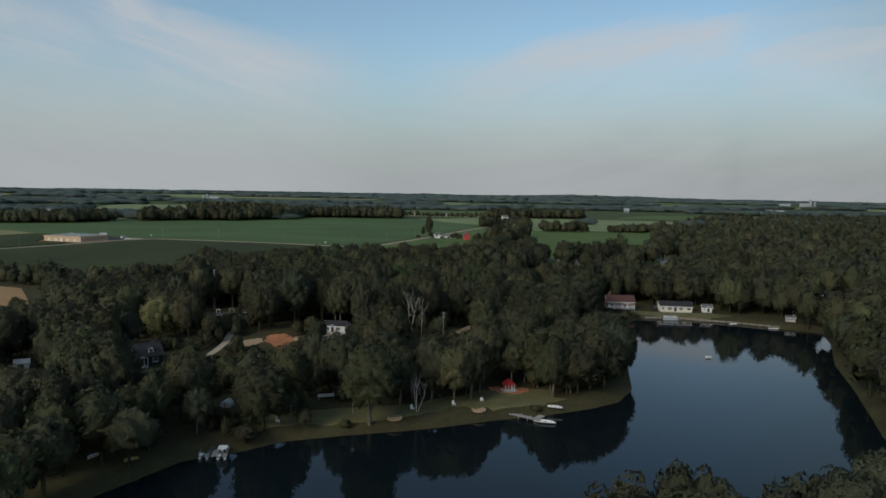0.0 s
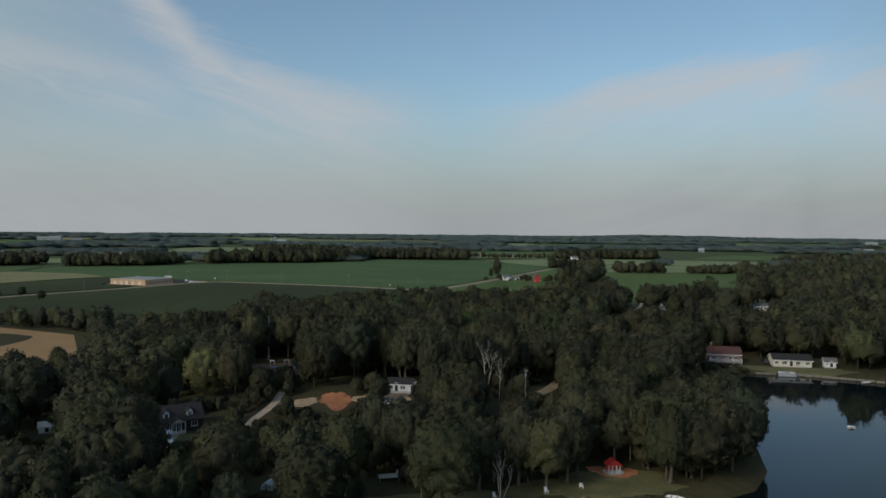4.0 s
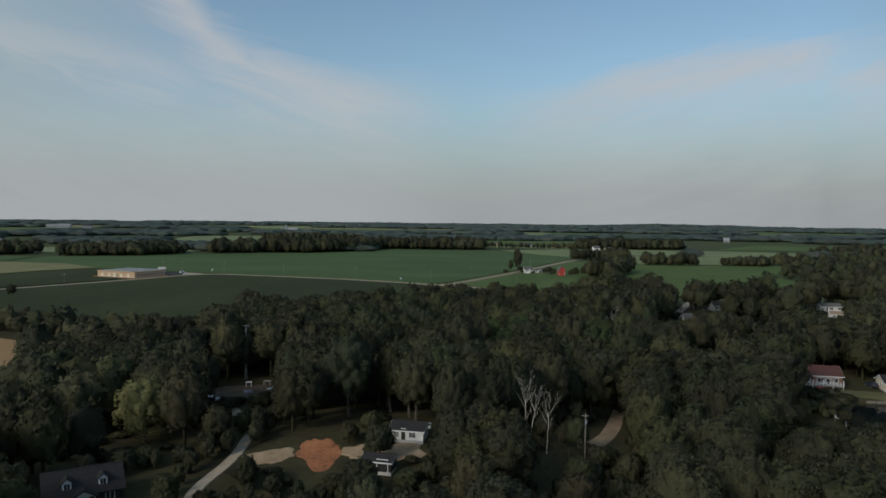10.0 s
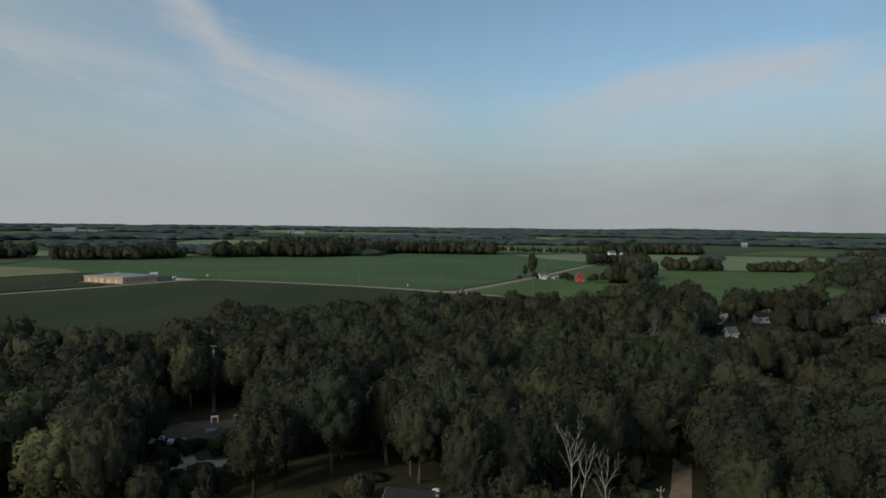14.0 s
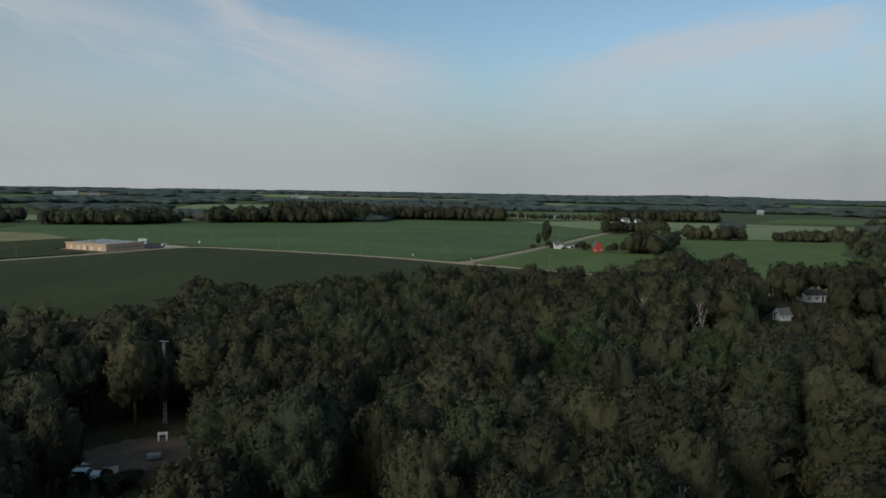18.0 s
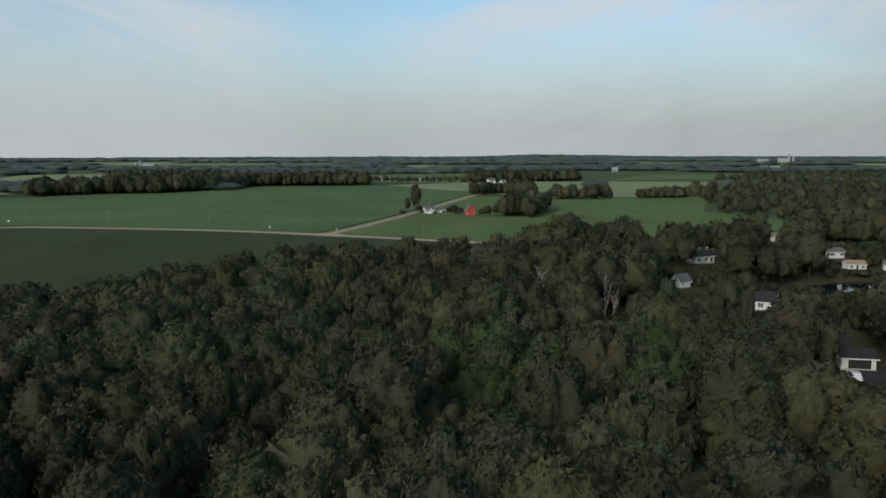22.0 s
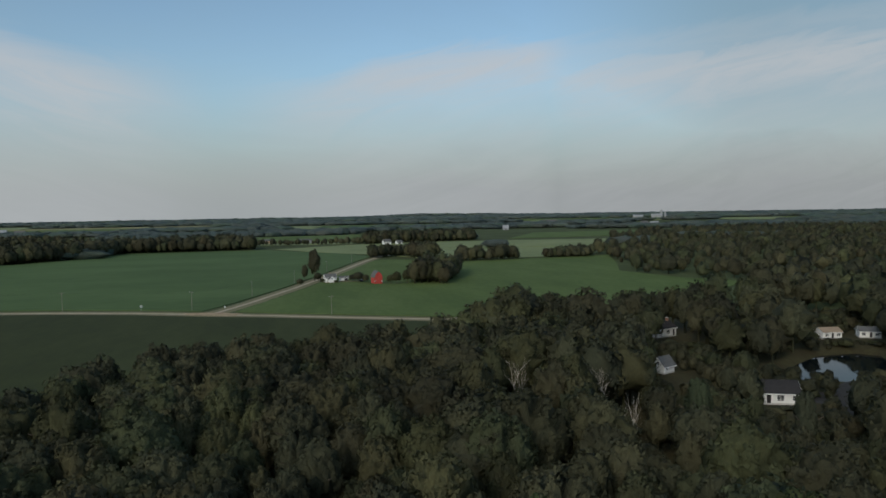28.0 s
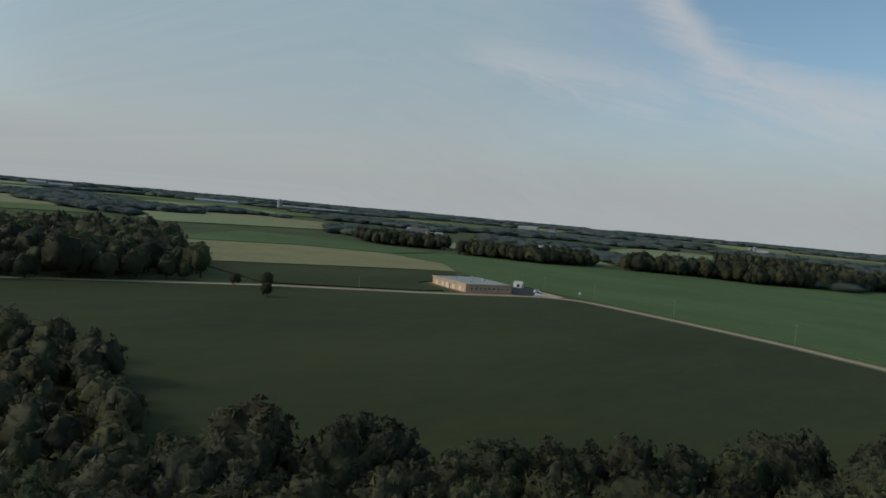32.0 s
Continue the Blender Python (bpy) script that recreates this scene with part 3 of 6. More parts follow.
def ball(n):
    """Ways from a centre over a cube's six sides, n faces along each edge, and the faces between them."""
    u = np.tan(np.linspace(-1, 1, n + 1) * math.pi / 4)
    A, B = np.meshgrid(u, u)
    one = np.ones_like(A)
    sides = [(A, B, one), (B, A, -one), (one, A, B), (-one, B, A), (B, one, A), (A, -one, B)]
    v = np.concatenate([np.stack(s, -1).reshape(-1, 3) for s in sides])
    v /= np.linalg.norm(v, axis=1, keepdims=True)
    i = np.arange((n + 1) ** 2).reshape(n + 1, n + 1)
    q = np.stack([i[:-1, :-1], i[:-1, 1:], i[1:, 1:], i[1:, :-1]], -1).reshape(-1, 4)
    q = np.concatenate([q + k * (n + 1) ** 2 for k in range(6)])
    _, first, back = np.unique(v.round(5), axis=0, return_index=True, return_inverse=True)
    return v[first], back.ravel()[q]


def unit(v):
    return v / (np.linalg.norm(v, axis=1, keepdims=True) + 1e-9)


def leaves_at(r, place, outward, size, lift):
    """Three-cornered leaf sprays lying on the tufts like shingles, their tips turned up and a little outward."""
    n = len(place)
    face = unit(outward + r.normal(0, 0.30, (n, 3)))
    tip = unit(np.array([0, 0, lift]) + r.normal(0, 0.45, (n, 3)))
    tip = unit(tip - face * (tip * face).sum(1, keepdims=True) + outward * 0.3)
    side = unit(np.cross(tip, face))
    s = size * r.uniform(0.6, 1.35, (n, 1))
    wide = s * r.uniform(0.30, 0.55, (n, 1))
    corners = [tip * s * 0.8 + side * wide * 0.15, -tip * s * 0.35 - side * wide, -tip * s * 0.35 + side * wide]
    verts = np.stack([place + c for c in corners], 1).reshape(-1, 3)
    soft = unit(outward * 0.75 + face * 0.35)          # leaves shade with the tuft that they belong to
    return verts, np.arange(3 * n).reshape(-1, 3), np.repeat(soft, 3, 0)


def crown_arrays(seed, n, leaf, clumps, mesh=6, droop=0.0, base=0.25, top=1.0, girth=1.0, lift=0.9, body_size=0.91):
    """Corner places and faces of a crown one unit high: a domed body of many rounded leaf tufts with sprays standing out of them."""
    r = np.random.default_rng(seed)
    k = np.arange(clumps) + 0.5
    zz = 1 - 1.62 * k / clumps                                   # tufts spread evenly from the top down to below the girth
    aa = k * 2.39996 + r.normal(0, 0.25, clumps)
    flat_r = np.sqrt(np.maximum(1 - zz**2, 0))
    way = unit(np.stack([np.cos(aa) * flat_r, np.sin(aa) * flat_r, zz], -1) + r.normal(0, 0.10, (clumps, 3)))
    size = r.uniform(0.75, 1.3, clumps) * 1.05 * clumps**-0.5 + 0.05
    lobes = 1 + 0.13 * np.sin(aa * 2 + seed) * flat_r + 0.09 * np.sin(aa * 3 + 2 * seed) * flat_r
    centre = way * ((1 - size) * lobes * r.uniform(0.86, 1.04, clumps))[:, None]

    def reach(d):
        along = d @ centre.T
        off = (centre**2).sum(1) - along**2
        far = np.where(off < size**2, along + np.sqrt(np.maximum(size**2 - off, 0)), 0.0)
        pick = far.argmax(1)
        hub = np.where((far.max(1) > 0.6)[:, None], centre[pick], 0)
        return np.maximum(far.max(1), 0.6), hub

    def taper(p):
        """Narrows the crown towards its foot and rounds its shoulders."""
        f = np.clip(1.0 - 0.30 * np.maximum(-p[:, 2:3], 0) ** 1.5, 0.3, 1)
        return p * np.concatenate([f, f, np.ones_like(f)], 1)

    girth_r, half = 0.275 * girth, (top - base) / 2
    shape, mid = np.array([girth_r, girth_r, half]), np.array([0, 0, base + half])
    bv, bq = ball(mesh)
    far, hub = reach(bv)
    body = taper(bv * (far * body_size * (1 + r.normal(0, 0.035, len(bv))))[:, None]) * shape + mid
    body_n = unit(unit(bv * far[:, None] - hub) * 0.8 + bv * 0.35)
    pick = r.choice(clumps, n, p=size**2 / (size**2).sum())
    d = unit(unit(r.normal(0, 1, (n, 3))) + way[pick] * 0.7 + [0, 0, 0.25])
    spot = centre[pick] + d * size[pick][:, None] * r.uniform(0.90, 1.04, (n, 1))
    place = taper(spot) * shape + mid
    if droop:
        place[:, 2] = np.maximum(place[:, 2] - droop * r.random(n) ** 2 * 0.3, 0.06)
    out = unit(d * 0.75 + unit(spot) * 0.4)
    v, f, soft = leaves_at(r, place, unit(out / (shape / shape.mean())), leaf, lift)
    bt = np.concatenate([bq[:, [0, 1, 2]], bq[:, [0, 2, 3]]])
    return np.r_[body, v], np.r_[bt, f + len(body)], np.r_[unit(body_n / (shape / shape.mean())), soft]


def trunk_mesh(name, seed, limbs=5, height=0.75, thick=0.022):
    r = np.random.default_rng(seed)
    bm = bmesh.new()
    last = Vector((0, 0, -0.02))
    for k in range(4):
        nxt = Vector((r.normal(0, 0.012), r.normal(0, 0.012), height * (k + 1) / 4))
        rod(bm, last, nxt, thick * (1 - 0.2 * k), thick * (0.8 - 0.2 * k), 7)
        last = nxt
    for k in range(limbs):
        a, h = r.uniform(0, 6.28), r.uniform(0.25, 0.6)
        rod(bm, (0, 0, h), (math.cos(a) * 0.22, math.sin(a) * 0.22, h + r.uniform(0.1, 0.25)), thick * 0.5, thick * 0.15, 5)
    me = bpy.data.meshes.new(name)
    bm.to_mesh(me)
    bm.free()
    me.materials.append(M["bark"])
    return me


SHAPES = [dict(girth=1.08, base=0.06), dict(girth=0.96, base=0.08, lift=0.8), dict(girth=1.2, base=0.1), dict(girth=0.82, base=0.05, lift=0.9), dict(girth=1.12, base=0.04, lift=0.3), dict(girth=1.0, base=0.1)]
near_crowns = []
for k, shape in enumerate(SHAPES * 2):
    v, f, soft = crown_arrays(40 + k, 2200, 0.025, (64, 52, 90)[k % 3], mesh=9, **shape)
    near_crowns.append(quad_mesh("crown", v, f, "leaf", True, soft))
fine_crowns = [crown_arrays(50 + k, 2000, 0.025, (64, 52, 90)[k % 3], mesh=8, **shape) for k, shape in enumerate(SHAPES * 2)]
close_crowns = [crown_arrays(60 + k, 950, 0.032, (54, 46)[k % 2], mesh=7, **shape) for k, shape in enumerate(SHAPES * 2)]
mid_crowns = [crown_arrays(80 + k, 380, 0.045, (40, 34)[k % 2], mesh=4, **shape) for k, shape in enumerate(SHAPES * 2)]
far_crowns = [crown_arrays(120 + k, 26, 0.08, 16, mesh=3, **{**shape, "base": -0.2}) for k, shape in enumerate(SHAPES * 2)]
trunks = [trunk_mesh("trunk", 20 + k) for k in range(4)]

TREE_LABELS = "mature broadleaf tree with a dense dark green crown"


def tree(x, y, h, crown=None, material=None, label=TREE_LABELS, name="tree", group="woodland trees", wide=1.0, turn=None):
    """One tree of height h that stands on the ground: trunk with limbs, and crown."""
    k = int(rng.integers(len(near_crowns)))
    ob = new(name)
    tagged(ob, label, "tree", group)
    a = part("trunk", trunks[k % 4], "bark", ob)
    me = crown or near_crowns[k]
    c = part("crown", me, material or "leaf", ob)
    turn = rng.uniform(0, 360) if turn is None else turn
    for o in (a, c):
        o.matrix_local = Matrix.Diagonal((h * wide, h * wide, h, 1))
    ob.matrix_world = pose(x, y, at_ground(x, y) - 0.1, 0, 0, turn)
    return ob


def forest(name, xs, ys, hs, crowns, label, material="leaf", wide=1.0, kind="stuff", trunk=True, least=0.0):
    """Many trees, too many to count, as one mesh."""
    vs, qs, ns, hues, n = [], [], [], [], 0
    zs = ground_z(xs, ys)
    tv = np.array([(math.cos(a) * 0.02, math.sin(a) * 0.02, z) for z in (0, 0.5) for a in (0, 2.1, 4.2)])
    tn = np.array([(math.cos(a), math.sin(a), 0) for z in (0, 1) for a in (0, 2.1, 4.2)])
    tq = np.array([(0, 1, 4), (0, 4, 3), (1, 2, 5), (1, 5, 4), (2, 0, 3), (2, 3, 5)])
    for x, y, z, h, low in zip(xs, ys, zs, hs, np.broadcast_to(least, np.shape(xs))):
        v, q, soft = crowns[int(rng.integers(len(crowns)))]
        if trunk:
            v, q, soft = np.r_[v, tv], np.r_[q, tq + len(v)], np.r_[soft, tn]
        a, w = rng.uniform(0, 6.283), max(h * wide, low) * rng.uniform(0.85, 1.18)
        c, s = math.cos(a) * w, math.sin(a) * w
        vs.append(np.c_[v[:, 0] * c - v[:, 1] * s + x, v[:, 0] * s + v[:, 1] * c + y, v[:, 2] * h + z])
        ca, sa = math.cos(a), math.sin(a)
        ns.append(np.c_[soft[:, 0] * ca - soft[:, 1] * sa, soft[:, 0] * sa + soft[:, 1] * ca, soft[:, 2]])
        hues.append(np.full(len(v), rng.random()))
        qs.append(q + n)
        n += len(v)
    if not vs:
        return None
    ob = new(name, quad_mesh(name, np.concatenate(vs), np.concatenate(qs), material, True, np.concatenate(ns), np.concatenate(hues)))
    return tagged(ob, label, "woodland", kind=kind)


def scatter(poly, gap, jitter=0.42):
    """Places spread over the polygon, about gap apart."""
    xs, ys = [p[0] for p in poly], [p[1] for p in poly]
    X, Y = np.meshgrid(np.arange(min(xs), max(xs), float(gap)), np.arange(min(ys), max(ys), gap * 0.88))
    X[1::2] += gap / 2
    X, Y = X + rng.uniform(-jitter, jitter, X.shape) * gap, Y + rng.uniform(-jitter, jitter, Y.shape) * gap
    keep = inside(poly, X, Y)
    return X[keep], Y[keep]


# Woods and the glades in them: ways, yards, and growth before them kept low for the camera's view (line, half width,
# greatest height of what grows there).
WOODS = [(-330, 90), (-330, 230), (-300, 260), (-260, 255), (-212, 292), (-192, 296), (-160, 270), (-150, 262), (-124, 282), (-116, 318), (-113, 345), (-92, 362), (-78, 386), (-62, 414), (-20, 424), (12, 436),
         (40, 466), (62, 486), (120, 470), (160, 500), (215, 560), (330, 520), (520, 480), (520, 60), (18, 60), (18, 90), (-60, 90)]
GLADES = [
    ([(-212, 316), (-162, 254)], 17, 0), ([(-85, 181), (-75, 189)], 6.5, 0), ([(-79, 185), (-74, 177)], 5.5, 0), ([(-71, 172), (-60, 148)], 8, 6), ([(-64, 188), (-62, 206)], 3, 0), ([(-60, 184), (-50, 160)], 7, 7),
    ([(-53, 211), (-44, 199)], 7, 0), ([(-34, 200), (-33, 198)], 3, 0), ([(-46, 199), (-38, 172)], 8, 7), ([(-33, 212), (-31, 208)], 5, 0), ([(-31, 203), (-24, 176)], 6, 7),
    ([(-88, 260), (-78, 257)], 9, 0), ([(-80, 249), (-68, 226)], 8, 6), ([(-75, 237), (-71, 235)], 4, 0),
    ([(2, 216), (8, 230), (11, 244)], 3, 0), ([(4, 213), (0, 190)], 5, 7),
    ([(16, 168), (16, 164)], 6.5, 0), ([(-32, 142), (-10, 149), (12, 158), (27, 164)], 4.5, 0), ([(-54, 122), (-46, 130)], 4, 0),
    ([(84, 281), (100, 280), (128, 266)], 7, 0), ([(72, 294), (104, 290)], 7, 0), ([(62, 268), (66, 256)], 5, 4),
    ([(92, 460), (89, 452)], 5.5, 0), ([(84, 440), (70, 404)], 5, 8), ([(64, 412), (62, 402)], 5.5, 0), ([(58, 396), (48, 372)], 5, 8),
    ([(73, 379), (77, 376)], 5.5, 0), ([(70, 370), (54, 334)], 7, 7), ([(98, 404), (134, 418)], 8, 0), ([(90, 394), (70, 364)], 8, 5),
    ([(141, 441), (154, 438)], 6, 0), ([(134, 428), (120, 410)], 6, 3), ([(150, 523), (146, 508)], 9, 0), ([(149, 470), (147, 462)], 8, 0),
    ([(94, 548), (80, 482), (68, 448)], 3.5, 0),
    ([(12, 276), (15, 285)], 2.2, 0), ([(6, 266), (0, 248)], 5, 7), ([(62, 316), (66, 328)], 6, 0), ([(58, 308), (46, 282)], 7, 6), ([(62, 316), (86, 372), (100, 388)], 3.5, 0),
    ([(172, 312), (190, 324)], 9, 0), ([(160, 290), (142, 262)], 6, 5), ([(-108, 180), (-105, 174)], 4, 0), ([(-102, 168), (-84, 140)], 5, 8),
    ([(128, 428), (168, 478)], 14, 5), ([(-22, 168), (-20, 166)], 3.0, 0), ([(-26, 158), (-27, 150)], 3.5, 0), ([(-47, 152), (-41, 150)], 4, 0), ([(-44, 146), (-40, 138)], 4, 2), ([(-9, 213), (-4, 203)], 3, 4), ([(20.5, 271), (16, 252)], 4, 5),
    ([(-86, 214), (-80, 202)], 5, 5), ([(-48, 230), (-46, 222)], 5.5, 0), ([(10, 376), (4, 360)], 3, 9), ([(27, 372), (18, 350)], 3, 9), ([(23, 352), (14, 330)], 3, 9),
]


# Trees are lowered to fit the camera's view of a place, or to let sun in: place, point it is open to, half width, reach
# and slope.
SIGHT_CUTS = [
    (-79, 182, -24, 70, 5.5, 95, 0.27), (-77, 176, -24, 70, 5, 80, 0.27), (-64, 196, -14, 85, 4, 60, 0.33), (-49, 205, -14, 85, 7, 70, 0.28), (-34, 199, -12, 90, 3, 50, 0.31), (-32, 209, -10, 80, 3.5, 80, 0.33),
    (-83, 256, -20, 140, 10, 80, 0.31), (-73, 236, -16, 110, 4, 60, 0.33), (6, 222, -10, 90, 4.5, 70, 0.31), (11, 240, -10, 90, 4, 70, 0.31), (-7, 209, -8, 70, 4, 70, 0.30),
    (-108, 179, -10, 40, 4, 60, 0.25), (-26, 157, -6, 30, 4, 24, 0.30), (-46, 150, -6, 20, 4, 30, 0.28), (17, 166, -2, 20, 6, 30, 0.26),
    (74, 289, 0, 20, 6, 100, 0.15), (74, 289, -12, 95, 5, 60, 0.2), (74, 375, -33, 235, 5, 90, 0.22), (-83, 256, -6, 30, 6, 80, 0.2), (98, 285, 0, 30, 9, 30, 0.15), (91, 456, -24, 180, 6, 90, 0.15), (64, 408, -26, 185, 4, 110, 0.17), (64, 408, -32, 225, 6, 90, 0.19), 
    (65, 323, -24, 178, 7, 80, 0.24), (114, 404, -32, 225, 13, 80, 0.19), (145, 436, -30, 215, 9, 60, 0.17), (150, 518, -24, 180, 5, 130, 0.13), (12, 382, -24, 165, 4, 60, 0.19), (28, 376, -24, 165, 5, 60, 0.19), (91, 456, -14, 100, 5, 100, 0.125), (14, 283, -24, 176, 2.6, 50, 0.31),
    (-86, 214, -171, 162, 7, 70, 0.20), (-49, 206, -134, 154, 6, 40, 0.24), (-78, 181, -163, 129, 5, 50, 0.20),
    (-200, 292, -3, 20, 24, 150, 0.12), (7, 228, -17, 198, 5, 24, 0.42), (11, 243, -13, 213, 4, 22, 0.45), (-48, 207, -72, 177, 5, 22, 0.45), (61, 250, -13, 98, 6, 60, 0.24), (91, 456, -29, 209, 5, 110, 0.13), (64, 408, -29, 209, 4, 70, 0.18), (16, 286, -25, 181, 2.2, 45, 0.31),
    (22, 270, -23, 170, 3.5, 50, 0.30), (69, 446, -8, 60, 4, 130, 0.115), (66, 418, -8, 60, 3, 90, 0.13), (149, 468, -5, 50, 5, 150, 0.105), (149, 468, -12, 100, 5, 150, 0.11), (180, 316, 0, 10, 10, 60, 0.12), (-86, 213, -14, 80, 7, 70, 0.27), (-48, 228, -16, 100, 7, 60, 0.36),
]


# Trees left out round single trees and before the dead ones, so the camera sees them: place and radius.
ALONE = [(-86, 214, 6.5), (-48, 230, 7.0), (-20, 297, 6), (-11, 303, 6), (-6, 288, 6), (-15, 285, 5), (-14, 271, 5), (11, 290, 4.5), (14, 299, 4.5), (32, 318, 3.5), (24, 296, 3.5), (4, 283, 3.5), (21, 271, 3.5), (24.5, 272, 3), (-9.5, 204, 7), (-5, 202, 5.5)]


def growth(x, y):
    """The greatest height that a tree has at a place, lowered along the camera's sightlines."""
    top = np.full(np.shape(x), 99.0)
    for line, wide, h in GLADES:
        top = np.where(to_line(line, x, y) < wide, np.minimum(top, h), top)
    for tx, ty, fx_, fy_, wide, reach, slope in SIGHT_CUTS:
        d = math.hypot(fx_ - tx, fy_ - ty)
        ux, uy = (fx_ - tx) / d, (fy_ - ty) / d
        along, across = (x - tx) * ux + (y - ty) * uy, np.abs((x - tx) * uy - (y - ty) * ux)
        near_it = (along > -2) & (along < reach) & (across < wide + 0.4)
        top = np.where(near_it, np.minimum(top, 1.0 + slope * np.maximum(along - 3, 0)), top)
    for tx, ty, gap in ALONE:
        top = np.where(np.hypot(x - tx, y - ty) < gap, 0, top)
    for pool, gap in ((LAKE, 1.2), (POND, 1.5)):
        wet = inside(pool, x, y) | (to_line(pool + pool[:1], x, y) < gap)
        top = np.where(wet, 0, top)
    return np.where((x < 120) & (y < 66), 0, top)


px, py = scatter(WOODS, 7.4, 0.34)
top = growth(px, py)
tall = 15.0 + 4.2 * np.array([noise.noise((a * 0.018, b * 0.018, 3.0)) for a, b in zip(px, py)]) + rng.normal(0, 1.3, len(px))
tall = np.clip(tall + 2.0 * rng.normal(0, 1, len(px)) * (rng.random(len(px)) < 0.3), 9.0, 22)
outer = (np.abs(px - 10) > 170) & (rng.random(len(px)) < 0.45)
reached = ((px < 0.66 * py + 25) | (px < 1.05 * (py - 185))) & ((px > -0.85 * (py - 85) - 60) | (py > 250))
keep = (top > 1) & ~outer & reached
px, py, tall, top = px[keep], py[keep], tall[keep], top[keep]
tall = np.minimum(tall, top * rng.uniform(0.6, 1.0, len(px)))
tall = np.where((py < 100) & (px > 10) & (px < 80), np.minimum(tall, 17), tall)

near = (to_line([(-6, 168), (-30, 262), (-44, 345)], px, py) < 30) & (tall > 9)
near[np.flatnonzero(near)[255:]] = False
for x, y, h in zip(px[near], py[near], tall[near]):
    tree(x, y, h * rng.uniform(0.95, 1.03), wide=rng.uniform(0.98, 1.28))
way_off = to_line([(-6, 168), (-30, 262), (-50, 365)], px, py)
beside = ~near & ((way_off < 72) | ((way_off < 95) & (px > 0) & (py > 235) & (py < 350))) & (py > 125)
close = ~near & ~beside & (py < 500) & (np.abs(px - 10) < 170)
west = px < -20
fine = beside & (way_off < np.where(px > -15, 58, 46)) & (py > 185) & (py < 345)
beside &= ~fine
woods_parts = ((fine & west, fine_crowns, "dense dark green broadleaf woods on the rise"),
               (fine & ~west, fine_crowns, "dense broadleaf woods beside the lane"),
               (beside & west, close_crowns, "dense dark green broadleaf woods above the lake"),
               (beside & ~west, close_crowns, "dense broadleaf woods along the sandy lane"),
               (close & west, mid_crowns, "dense dark green broadleaf woods between lake and fields"),
               (close & ~west, mid_crowns, "dense broadleaf woods round the lakeside houses"),
               (~near & ~close & ~beside & ~fine, far_crowns, "broadleaf woods at the edge of the village"))
for some, crowns, label in woods_parts:
    forest("woods", px[some], py[some], tall[some], crowns, label, wide=1.2, least=8)

hedge_crowns = [crown_arrays(140 + k, 64, 0.075, 24, mesh=3, **{**shape, "base": -0.1}) for k, shape in enumerate(SHAPES * 2)]

shrub_crowns = [crown_arrays(180 + k, 170, 0.078, 36, mesh=4, **{**shape, "base": -0.1}) for k, shape in enumerate(SHAPES)]

# Undergrowth of saplings and shrubs, where trees are kept low for the view.
ux, uy = scatter([(-135, 118), (-135, 300), (-20, 330), (60, 470), (170, 470), (170, 300), (60, 225), (50, 160), (-40, 122)], 4.8)
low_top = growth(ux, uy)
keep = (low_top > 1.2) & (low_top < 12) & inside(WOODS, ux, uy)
ux, uy, low_top = ux[keep], uy[keep], low_top[keep]
forest("undergrowth", ux, uy, np.clip(low_top * rng.uniform(0.35, 0.85, len(ux)), 0.8, 4.8), shrub_crowns, "low shrubs and saplings in the lanes cut for the view", wide=1.2, least=4.4, trunk=False)

BELTS = [
    ([(-250, 338), (-228, 352), (-202, 350), (-140, 334), (-122, 322), (-118, 300), (-150, 306), (-185, 322), (-215, 333)], 6.0, 7.5, "row of dark trees between sandy and green fields"),
    ([(198, 696), (208, 640), (230, 600), (330, 540), (700, 490), (900, 900), (520, 1120), (330, 990), (265, 890), (228, 760)], 16, 10, "dark woods beyond the pasture"),
    ([(-348, 455), (-365, 350), (-430, 230), (-640, 330), (-575, 545), (-440, 475)], 11, 15, "dark woods west of the road"),
    ([(-392, 906), (-335, 954), (-276, 965), (-232, 1026), (-204, 1115), (-260, 1140), (-330, 1010), (-400, 950)], 9, 15, "straight belt of trees along a field"),
    ([(-204, 1112), (-60, 1118), (-90, 1230), (-250, 1170)], 10, 14, "belt of trees along a field"),
    ([(-515, 808), (-440, 838), (-412, 900), (-440, 925), (-540, 850)], 8, 13, "clump of trees round farm buildings"),
    ([(-610, 790), (-560, 840), (-600, 870), (-680, 810)], 8, 13, "clump of trees"),
    ([(42, 664), (62, 655), (88, 730), (74, 752), (50, 700)], 6.5, 12, "grove beside the red barn"),
    ([(48, 910), (90, 928), (92, 945), (46, 925)], 6, 10, "hedgerow trees"),
    ([(82, 905), (100, 880), (112, 900), (95, 930)], 6, 12, "hedgerow trees"),
    ([(118, 832), (172, 836), (172, 848), (118, 844)], 6, 11, "row of hedgerow trees"),
    ([(190, 838), (236, 840), (262, 880), (250, 890)], 6, 8, "low hedgerow trees"),
    ([(-95, 1236), (70, 1205), (72, 1214), (-95, 1246)], 9, 8, "row of small field trees"),
    ([(70, 1190), (240, 1240), (260, 1330), (90, 1260)], 10, 13, "trees round distant houses"),
    ([(340, 1012), (520, 1125), (900, 920), (1000, 1250), (700, 1295), (430, 1185)], 17, 13, "dark woods east of the farm road"),
    ([(-520, 1420), (-440, 1400), (-330, 1440), (-420, 1480)], 10, 12, "trees round a distant farm"),
]
